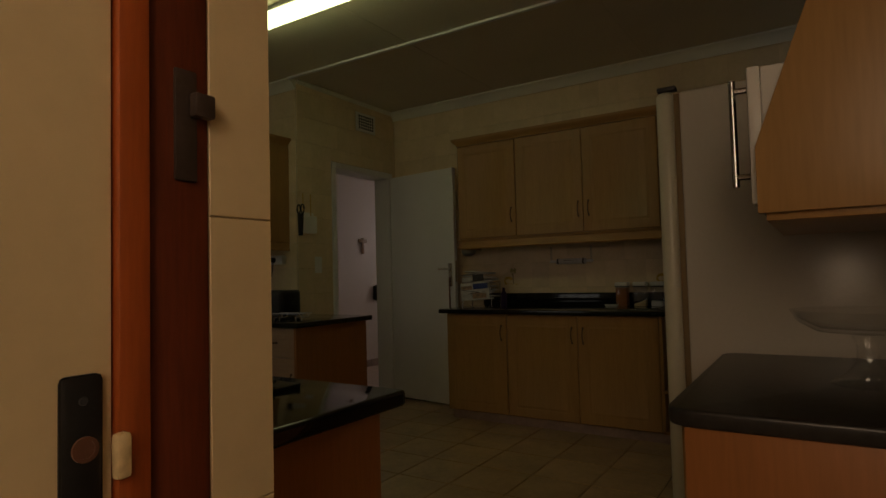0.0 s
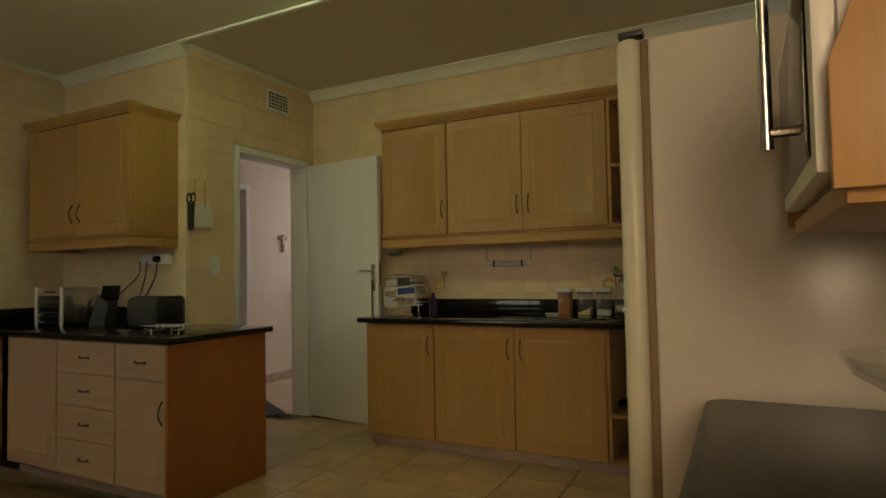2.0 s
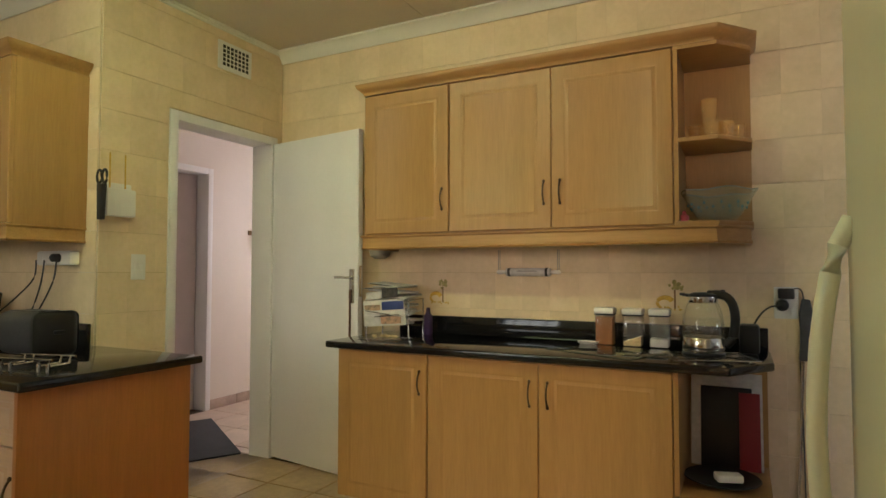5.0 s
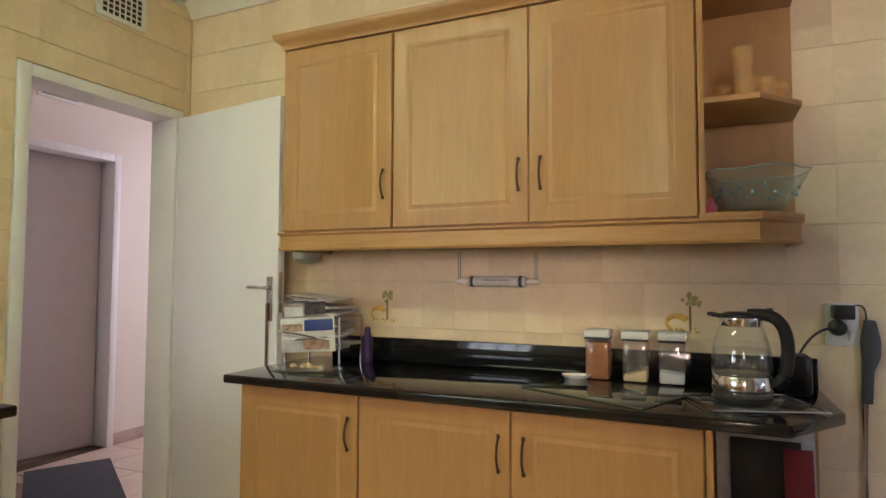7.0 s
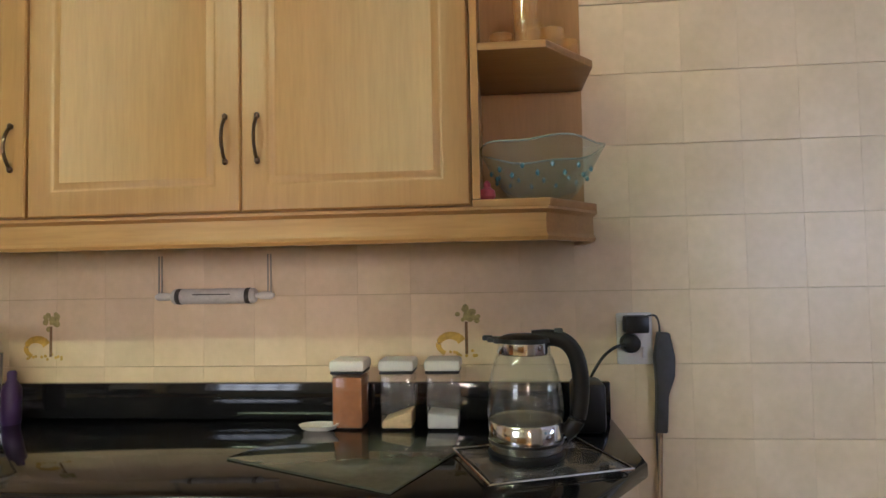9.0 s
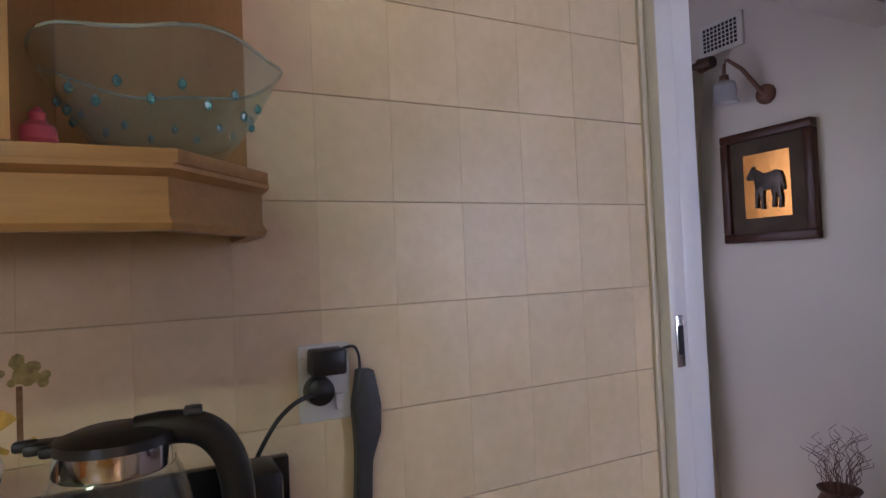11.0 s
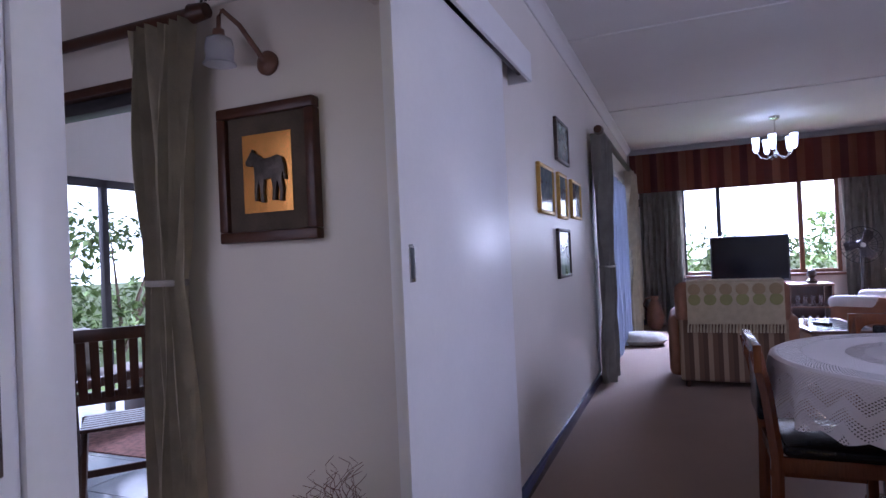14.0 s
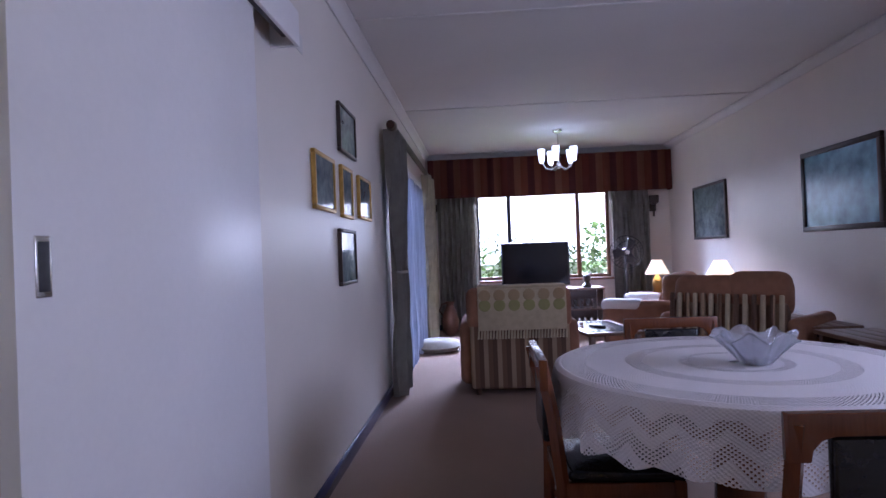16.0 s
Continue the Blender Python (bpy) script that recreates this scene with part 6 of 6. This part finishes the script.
for k in range(3):
    a = 2 * math.pi * k / 3
    part("blade", turned(prism([(0.03, -0.03), (0.19, -0.08), (0.21, 0.03), (0.12, 0.07), (0.03, 0.03)], -0.004, 0.004, 0.001), pose(0, 0.05, 1.13, 90, 0, 0) @ pose(0, 0, 0, 12, 0, math.degrees(a))), M_ALU, u)
part("hub", turned(lathe([(0.04, 0), (0.035, 0.03), (0.01, 0.04)], 16), pose(0, 0.06, 1.13, -90)), M_WPLASTIC, u)

# television and stand
u = thing("tv_cabinet", at(9.68, 2.7, 0.0), "dark wooden television cabinet with open shelves", "cabinet")
part("top", B(-0.24, -0.80, 0.62, 0.24, 0.78, 0.65, 0.005), M_PLANKWOOD, u)
part("shelf", B(-0.22, -0.76, 0.33, 0.22, 0.74, 0.35), M_PLANKWOOD, u)
part("bottom", B(-0.22, -0.76, 0.05, 0.22, 0.74, 0.08), M_PLANKWOOD, u)
for y in (-0.78, -0.30, 0.28, 0.76):
    part("side_panel", B(-0.23, y - 0.012, 0.0, 0.23, y + 0.012, 0.62), M_PLANKWOOD, u)
part("back_panel", B(0.21, -0.76, 0.08, 0.225, 0.74, 0.62), M_DARKWOOD, u)
random.seed(8)
for i in range(9):
    solid("glass_ornament", lathe([(0.03, 0), (0.035, 0.03), (0.02, 0.07), (0.03, 0.11), (0.02, 0.14)], 12, None, (9.55, 2.0 + 0.044 * i, 0.35 if i % 2 else 0.081)), M_FROST if i % 2 else M_STEEL, "small glass ornament in the television cabinet", "ornament", group="cabinet ornaments")
solid("desk_figure", lathe([(0.06, 0), (0.07, 0.03), (0.03, 0.07), (0.06, 0.11), (0.05, 0.17), (0.01, 0.2)], 16, None, (9.62, 2.12, 0.65)), M_FRAMEDARK, "dark small ornament on the television cabinet", "ornament")
u = thing("television", at(9.58, 2.855, 0.65), "black flat television on a short stand", "television")
part("bezel", B(-0.03, -0.485, 0.045, 0.03, 0.485, 0.675, 0.008), M_BLACK, u)
part("screen", B(-0.033, -0.465, 0.07, -0.029, 0.465, 0.655), M_SCREEN, u)
part("stand", B(-0.12, -0.22, 0.0, 0.12, 0.22, 0.012, 0.004), M_STEEL, u)
part("neck", B(-0.02, -0.05, 0.01, 0.03, 0.05, 0.06), M_BLACK, u)
u = thing("floor_cushion", at(8.35, 4.22, 0.0), "grey-brown round floor cushion on the carpet", "cushion")
part("pillow", lathe([(0.10, 0.0), (0.26, 0.02), (0.31, 0.07), (0.25, 0.13), (0.10, 0.155), (0.01, 0.15)], 28), M_GREYCURT, u)
u = thing("tall_vase", at(9.75, 4.12, 0.0), "dark sculpted vase on the floor by the curtain", "vase")
part("body", lathe([(0.07, 0), (0.11, 0.06), (0.13, 0.22), (0.09, 0.36), (0.05, 0.44), (0.07, 0.50), (0.06, 0.50)], 24), M_TERRA, u)
part("handle", pipe([(0, 0.10, 0.28), (0, 0.16, 0.36), (0, 0.12, 0.46), (0, 0.06, 0.47)], 0.014, 8), M_TERRA, u)
u = thing("coffee_table", at(6.75, 2.52, 0.0, 8), "dark low coffee table with a magazine on top", "coffee table")
part("top", B(-0.45, -0.26, 0.43, 0.45, 0.26, 0.46, 0.006), M_PLANKWOOD, u)
part("glass_inset", B(-0.38, -0.20, 0.46, 0.38, 0.20, 0.464), M_SCREEN, u)
for sx in (-1, 1):
    for sy in (-1, 1):
        part("leg", B(sx * 0.40 - 0.025, sy * 0.21 - 0.025, 0, sx * 0.40 + 0.025, sy * 0.21 + 0.025, 0.43, 0.004), M_PLANKWOOD, u)
solid("remote_control", turned(B(-0.09, -0.025, 0, 0.09, 0.025, 0.02, 0.005), pose(6.7, 2.55, 0.464, 0, 0, 30)), M_BLACK, "black remote control on the coffee table", "remote control")
for x, w in ((6.35, 1.35), (4.95, 1.2)):
    u = thing("bench_table", at(x, 0.98, 0.0), "long brown slatted low table along the wall", "low table", "low tables")
    for i in range(4):
        part("top_plank", B(-w / 2, -0.22 + i * 0.112, 0.52, w / 2, -0.114 + i * 0.112, 0.55, 0.004), M_PLANKWOOD, u)
    for sx in (-1, 1):
        part("end_rail", B(sx * (w / 2 - 0.08) - 0.02, -0.21, 0.46, sx * (w / 2 - 0.08) + 0.02, 0.21, 0.52), M_DARKWOOD, u)
        for sy in (-1, 1):
            part("leg", B(sx * (w / 2 - 0.08) - 0.03, sy * 0.18 - 0.03, 0, sx * (w / 2 - 0.08) + 0.03, sy * 0.18 + 0.03, 0.46, 0.005), M_DARKWOOD, u)

# ---- dining table ----
TX, TY, TR = 3.43, 2.64, 0.69
u = thing("round_table", at(TX, TY), "round dark wooden dining table under a lace cloth", "dining table")
part("tabletop", lathe([(TR - 0.02, 0.705), (TR - 0.005, 0.715), (TR - 0.005, 0.73), (TR - 0.015, 0.742)], 64), M_CHAIRWOOD, u)
part("pedestal", lathe([(0.10, 0.05), (0.09, 0.3), (0.11, 0.45), (0.16, 0.705)], 28), M_CHAIRWOOD, u)
for k in range(4):
    part("foot", turned(B(0.05, -0.04, 0.0, 0.42, 0.04, 0.07, 0.012), pose(0, 0, 0, 0, 0, 45 + 90 * k)), M_CHAIRWOOD, u)


def lace():
    """White cotton lace: rings of small holes by radius and angle."""
    m = bpy.data.materials.new("crochet_lace")
    m.use_nodes = True
    n, l = m.node_tree.nodes, m.node_tree.links
    b = n["Principled BSDF"]
    b.inputs["Base Color"].default_value = (0.74, 0.70, 0.70, 1)
    b.inputs["Roughness"].default_value = 0.9
    uv = n.new("ShaderNodeUVMap")
    sp = n.new("ShaderNodeSeparateXYZ")
    l.new(uv.outputs[0], sp.inputs[0])

    def math_(op, a, bb=None):
        q = n.new("ShaderNodeMath")
        q.operation = op
        for i, v in enumerate((a, bb)):
            if v is None:
                continue
            if isinstance(v, (int, float)):
                q.inputs[i].default_value = v
            else:
                l.new(v, q.inputs[i])
        return q.outputs[0]

    U, V = sp.outputs[0], sp.outputs[1]
    a = math_("SINE", math_("MULTIPLY", U, 2 * math.pi * 240))
    r = math_("SINE", math_("MULTIPLY", V, 2 * math.pi * 80))
    holes = math_("GREATER_THAN", math_("MULTIPLY", a, r), 0.38)

    def ring(c, w):
        return math_("LESS_THAN", math_("ABSOLUTE", math_("SUBTRACT", V, c)), w)

    zigzag = math_("ABSOLUTE", math_("SUBTRACT", math_("FRACT", math_("MULTIPLY", U, 30)), 0.5))
    skirt = math_("MULTIPLY", math_("GREATER_THAN", V, 0.715), math_("GREATER_THAN", math_("SINE", math_("ADD", math_("MULTIPLY", V, 75.0), math_("MULTIPLY", zigzag, 9.0))), -0.25))
    band = math_("MAXIMUM", math_("MAXIMUM", ring(0.36, 0.035), ring(0.17, 0.02)), math_("MAXIMUM", ring(0.60, 0.05), skirt))
    f = math_("MULTIPLY", holes, band)
    tr = n.new("ShaderNodeBsdfTransparent")
    mx = n.new("ShaderNodeMixShader")
    l.new(f, mx.inputs[0])
    l.new(b.outputs[0], mx.inputs[1])
    l.new(tr.outputs[0], mx.inputs[2])
    l.new(mx.outputs[0], n["Material Output"].inputs[0])
    ns = n.new("ShaderNodeTexNoise")
    ns.inputs["Scale"].default_value = 180
    bp = n.new("ShaderNodeBump")
    bp.inputs["Strength"].default_value, bp.inputs["Distance"].default_value = 0.4, 0.004
    l.new(math_("ADD", ns.outputs[0], math_("MULTIPLY", math_("MULTIPLY", a, r), 0.6)), bp.inputs["Height"])
    l.new(bp.outputs[0], b.inputs["Normal"])
    return m


bm = bmesh.new()
uvl = bm.loops.layers.uv.new("UVMap")
N, rows = 260, []
prof = [(0.02, 0.746), (0.2, 0.746), (0.4, 0.746), (0.58, 0.746), (0.68, 0.7455), (TR - 0.01, 0.745), (TR + 0.008, 0.737), (TR + 0.014, 0.72), (TR + 0.016, 0.68), (TR + 0.02, 0.64), (TR + 0.026, 0.59), (TR + 0.032, 0.535)]
length = [0.0]
for p, q in zip(prof, prof[1:]):
    length.append(length[-1] + math.hypot(q[0] - p[0], q[1] - p[1]))
for r, z in prof:
    ring = []
    for i in range(N):
        a = 2 * math.pi * i / N
        k = max(0.0, (0.735 - z) / 0.17)
        rr = r + k * (0.016 * math.sin(22 * a) + 0.010 * math.sin(9 * a + 1.2))
        zz = z - (0.022 * abs(math.sin(13 * a)) if z < 0.55 else 0)
        ring.append(bm.verts.new((rr * math.cos(a), rr * math.sin(a), zz)))
    rows.append(ring)
for j in range(len(prof) - 1):
    for i in range(N):
        k = (i + 1) % N
        f = bm.faces.new((rows[j][i], rows[j][k], rows[j + 1][k], rows[j + 1][i]))
        for lp, (uu, vv) in zip(f.loops, ((i / N, length[j]), ((i + 1) / N, length[j]), ((i + 1) / N, length[j + 1]), (i / N, length[j + 1]))):
            lp[uvl].uv = (uu, vv)
cloth = solid("lace_tablecloth", bm, lace(), "white crocheted lace tablecloth with a scalloped edge", "tablecloth")
cloth.location = (TX, TY, 0)

bm = lathe([(0.06, 0.0), (0.09, 0.012), (0.13, 0.06), (0.19, 0.125), (0.215, 0.135), (0.21, 0.142), (0.18, 0.13), (0.12, 0.065), (0.07, 0.02), (0.01, 0.012)], 96)
for v in bm.verts:
    a, k = math.atan2(v.co.y, v.co.x), max(0, v.co.z) / 0.14
    w = 1 + 0.13 * k * math.sin(7 * a) + 0.03 * k * math.sin(28 * a)
    v.co.x, v.co.y, v.co.z = v.co.x * w, v.co.y * w, v.co.z + 0.02 * k * math.cos(7 * a + 0.6)
c = solid("crystal_bowl", bm, M_FROST, "frosted wavy crystal bowl on the lace cloth", "bowl")
c.location = (3.36, 2.59, 0.747)
c.scale = (0.66, 0.66, 0.84)


# dining chairs
def dining_chair(m, label):
    """Faces +y; the back stands at y = -0.24."""
    u = thing("dining_chair", m, label, "chair", "chairs round the table")
    for s in (-1, 1):
        part("front_leg", B(s * 0.215 - 0.02, 0.18, 0, s * 0.215 + 0.02, 0.22, 0.43, 0.004), M_CHAIRWOOD, u)
        part("back_post", pipe([(s * 0.22, -0.22, 0.0), (s * 0.22, -0.21, 0.42), (s * 0.22, -0.235, 0.70), (s * 0.22, -0.27, 0.90)], 0.024, 4), M_CHAIRWOOD, u)
        part("side_rail", B(s * 0.215 - 0.014, -0.2, 0.36, s * 0.215 + 0.014, 0.18, 0.425, 0.003), M_CHAIRWOOD, u)
        part("stretcher", B(s * 0.215 - 0.01, -0.2, 0.17, s * 0.215 + 0.01, 0.18, 0.20, 0.003), M_CHAIRWOOD, u)
    part("front_rail", B(-0.195, 0.188, 0.36, 0.195, 0.212, 0.425, 0.003), M_CHAIRWOOD, u)
    part("back_rail", B(-0.195, -0.222, 0.36, 0.195, -0.198, 0.425, 0.003), M_CHAIRWOOD, u)
    part("seat", B(-0.225, -0.19, 0.425, 0.225, 0.235, 0.475, 0.022, 3), M_LEATHER, u, "black leather seat pad")
    top = [(-0.245, 0.925), (-0.245, 0.80), (-0.195, 0.80), (-0.19, 0.83), (-0.17, 0.855), (-0.14, 0.865), (0.14, 0.865), (0.17, 0.855), (0.19, 0.83), (0.195, 0.80), (0.245, 0.80), (0.245, 0.925)]
    part("top_rail", turned(prism(top, -0.016, 0.016, 0.004), pose(0, -0.265, 0.0, 90)), M_CHAIRWOOD, u)
    part("back_pad", B(-0.14, -0.265, 0.56, 0.14, -0.235, 0.858, 0.012, 3), M_LEATHER, u, "black leather back pad")
    return u


LOW = Matrix.Diagonal((1, 1, 0.89, 1))
dining_chair(at(3.39, 3.15, 0, 180) @ LOW, "teak dining chair with black leather pushed under the table")
dining_chair(at(2.70, 2.70, 0, -90) @ LOW, "teak dining chair with an arched top rail at the table")
dining_chair(at(4.02, 2.62, 0, 90) @ LOW, "teak dining chair on the window side of the table")

# ---- garden ----
def bush(x, y, r, h, seed, label):
    u = thing("garden_bush", at(x, y, -0.14), label, "bush", "garden bushes")
    random.seed(seed)
    bm = bmesh.new()
    for i in range(7):
        a = random.uniform(0, 6.28)
        pipe([(0, 0, 0), (0.25 * r * math.cos(a), 0.25 * r * math.sin(a), h * 0.4), (0.6 * r * math.cos(a), 0.6 * r * math.sin(a), h * 0.8)], 0.04, 5, bm, 0.01)
    part("stems", bm, M_BARK, u)
    vs, fs = [], []
    clumps = [(random.uniform(-0.7, 0.7) * r, random.uniform(-0.7, 0.7) * r, random.uniform(0.15, 0.95) * h, random.uniform(0.2, 0.45) * r) for _ in range(26)]
    for cx, cy, cz, cr in clumps:
        for _ in range(75):
            d = Vector((random.gauss(0, 1), random.gauss(0, 1), random.gauss(0, 1))).normalized() * cr * random.uniform(0.5, 1.05)
            p = Vector((cx, cy, max(0.1, cz + d.z * 0.8))) + Vector((d.x, d.y, 0))
            e = Euler((random.uniform(-1, 1), random.uniform(-1, 1), random.uniform(0, 6.3))).to_matrix()
            s = random.uniform(0.05, 0.10)
            k = len(vs)
            vs += [p + e @ Vector(q) for q in ((-s, 0, 0), (0, -s * 0.45, 0.01), (s, 0, 0), (0, s * 0.45, 0.01))]
            fs.append((k, k + 1, k + 2, k + 3))
    me = bpy.data.meshes.new("leaves")
    me.from_pydata(vs, [], fs)
    me.materials.append(M_LEAF)
    ob = new("leaves", me)
    ob.parent = u
    tagged(ob, kind="stuff")


bush(13.5, 4.7, 1.3, 2.0, 1, "leafy green garden bush beyond the wide window")
bush(13.2, 0.7, 1.1, 2.1, 2, "leafy green garden bush beyond the wide window")
bush(16.5, 2.2, 1.5, 1.4, 3, "low leafy garden bush beyond the wide window")
bush(5.0, 11.5, 1.5, 2.0, 4, "leafy garden bush beyond the sunroom")
bush(7.6, 12.5, 1.6, 2.3, 5, "leafy garden bush beyond the sunroom")
bush(-2.8, -4.5, 1.5, 2.4, 6, "leafy garden bush beyond the kitchen window")

# ---- tiles, last ----
def slab(w, h, d, bev=0.0025):
    """A tile lying in x and z, its face towards -y at the origin's plane."""
    bm = B(-w / 2, 0.0, -h / 2, w / 2, d, h / 2)
    bmesh.ops.bevel(bm, geom=[e for e in bm.edges if all(v.co.y < d / 2 for v in e.verts)], offset=bev, segments=1, affect="EDGES")
    return bm


TW, TH = 0.1525, 0.20
TILE = mesh_of("tile", slab(TW - 0.0001, TH - 0.0018, 0.0055, 0.0006), M_TILE, False)


def clipped_tiles(parent, m, u0, u1, v0, v1, uo, vo, holes, near, base_thick=0.006):
    """Tiles on a wall: u along, v up; whole ones become objects, cut ones are joined."""
    rest = bmesh.new()
    i0, j0 = math.floor((u0 - uo) / TW), math.floor((v0 - vo) / TH)
    for i in range(i0, math.ceil((u1 - uo) / TW)):
        for j in range(j0, math.ceil((v1 - vo) / TH)):
            a, b = max(u0, uo + i * TW), min(u1, uo + (i + 1) * TW)
            c, d = max(v0, vo + j * TH), min(v1, vo + (j + 1) * TH)
            if b - a < 0.008 or d - c < 0.008:
                continue
            if any(a > p - 0.001 and b < q + 0.001 and c > r - 0.001 and d < s + 0.001 for p, q, r, s in holes):
                continue
            cut = None
            for p, q, r, s in holes:
                if a < q and b > p and c < s and d > r:
                    cut = (p, q, r, s)
            cells = [(a, b, c, d)]
            if cut:
                p, q, r, s = cut
                cells = []
                if a < p:
                    cells.append((a, p, c, d))
                if b > q:
                    cells.append((q, b, c, d))
                m0, m1 = max(a, p), min(b, q)
                if d > s and m1 > m0:
                    cells.append((m0, m1, s, d))
                if c < r and m1 > m0:
                    cells.append((m0, m1, c, r))
            whole = not cut and b - a > TW - 0.001 and d - c > TH - 0.001
            if whole and near(a, c):
                ob = new("tile", TILE)
                ob.parent = parent
                ob.matrix_world = m @ Matrix.Translation(((a + b) / 2, -0.0055, (c + d) / 2))
                continue
            for a2, b2, c2, d2 in cells:
                if b2 - a2 > 0.006 and d2 - c2 > 0.006:
                    vs = [rest.verts.new(m @ Vector(p)) for p in ((a2 + 0.0001, -0.0055, c2 + 0.0014), (b2 - 0.0001, -0.0055, c2 + 0.0014), (b2 - 0.0001, -0.0055, d2 - 0.0014), (a2 + 0.0001, -0.0055, d2 - 0.0014))]
                    ws = [rest.verts.new(v.co + m.to_3x3() @ Vector((0, 0.005, 0))) for v in vs]
                    rest.faces.new(vs)
                    for k in range(4):
                        rest.faces.new((vs[(k + 1) % 4], vs[k], ws[k], ws[(k + 1) % 4]))
    if rest.verts:
        ob = new("cut_tiles", mesh_of("cut_tiles", rest, M_TILE_REST, False))
        ob.parent = parent
        tagged(ob, kind="stuff")


M_TILE_REST = mat("wall_tile_glaze_joined", (0.78, 0.62, 0.42), 0.38, scale=5, amount=0.06, fine=40, bump=0.02, rnd=0.045, tint=(0.74, 0.58, 0.35), per_island=True)
struct("grout_north", B(-2.85, 4.4500, 0, 0.925, 4.4555, KC), M_GROUT, "grout bed of the tiled kitchen wall")
clipped_tiles(W_N, Matrix.Translation((0, 4.4498, 0)), -2.84, 0.889, 0, KC, 0.07 - 25 * TW, 1.0 - 10 * TH, [], lambda a, c: a > -1.95 and c < 2.5)
M90 = pose(-2.8498, 0, 0, 0, 0, 90)
struct("grout_door_wall", box(box(B(-2.8555, 3.2, 0, -2.8500, 3.575, KC), -2.8555, 4.405, 0, -2.85, 4.449, KC), -2.8555, 3.575, 2.095, -2.85, 4.405, KC), M_GROUT, "grout bed of the tiled door wall")
clipped_tiles(W_D, M90, 3.2, 4.445, 0, KC, 3.2, 1.0 - 10 * TH, [(3.575, 4.405, 0, 2.095)], lambda a, c: False)
struct("grout_peninsula", B(-4.2, 3.2000, 0, -2.857, 3.2055, KC), M_GROUT, "grout bed of the tiled peninsula wall")
clipped_tiles(W_P, Matrix.Translation((0, 3.1998, 0)), -4.195, -2.858, 0.85, KC, -4.2, 1.0 - 10 * TH, [], lambda a, c: False)
struct("grout_west", B(-4.2055, 0.42, 0, -4.2000, 3.19, KC), M_GROUT, "grout bed of the tiled west wall")
clipped_tiles(W_W, M90 @ Matrix.Translation((0, 1.35, 0)), 0.42, 3.19, 0.85, KC, 0.42, 1.0 - 10 * TH, [], lambda a, c: False)
# tiles round the back doorway
MB = pose(0.0342, 0, 0, 0, 0, 90)
struct("grout_doorway", box(B(0.0335, 0.345, 0, 0.0345, 0.412, 2.1), 0.0335, 0.10, 0, 0.0345, 0.25, 2.1), M_GROUT, "grout bed of the doorway tiles")
for a, b, zo, th in ((0.10, 0.25, 0.94, 0.60), (0.343, 0.418, 0.895, 0.285)):
    for j in range(11):
        z0, z1 = zo + (j - 5) * th, zo + (j - 4) * th
        if z1 < 0.3 or z0 > 2.05:
            continue
        ob = new("tile", mesh_of("tile", turned(slab(b - a - 0.0006, th - 0.0014, 0.006, 0.0008), MB @ Matrix.Translation(((a + b) / 2, -0.006, (z0 + z1) / 2))), M_TILE_OLD, False))
        ob.parent = W_S

FT = 0.335
FTILE = mesh_of("floor_tile", turned(slab(FT - 0.007, FT - 0.007, 0.008, 0.002), Matrix.Rotation(radians(-90), 4, "X")), M_FLOORTILE, False)
FLOOR = bpy.data.objects["floor"]
for i in range(-13, 4):
    for j in range(0, 14):
        x, y = -0.02 + i * FT, 0.17 + j * FT
        if -4.1 < x < 0.87 and 0.3 < y < 4.35:
            ob = new("floor_tile", FTILE)
            ob.parent = FLOOR
            ob.matrix_world = Matrix.Translation((x, y, 0.0))


def joined_floor(name, parent, x0, y0, x1, y1, s, material):
    bm = bmesh.new()
    x = x0
    while x < x1:
        y = y0
        while y < y1:
            box(bm, x + 0.003, y + 0.003, -0.007, min(x + s, x1) - 0.003, min(y + s, y1) - 0.003, 0.0)
            y += s
        x += s
    ob = new(name, mesh_of(name, bm, material, False))
    ob.parent = bpy.data.objects[parent]
    tagged(ob, kind="stuff")


joined_floor("hall_tiles", "floor_hall", -4.26, 3.36, -2.85, 4.45, 0.335, M_HALLTILE)
joined_floor("hall_tiles", "floor_hall", -4.26, 4.46, -2.12, 7.0, 0.335, M_HALLTILE)
joined_floor("sunroom_tiles", "floor_sunroom", 2.35, 4.62, 6.6, 9.1, 0.45, M_BLUETILE)
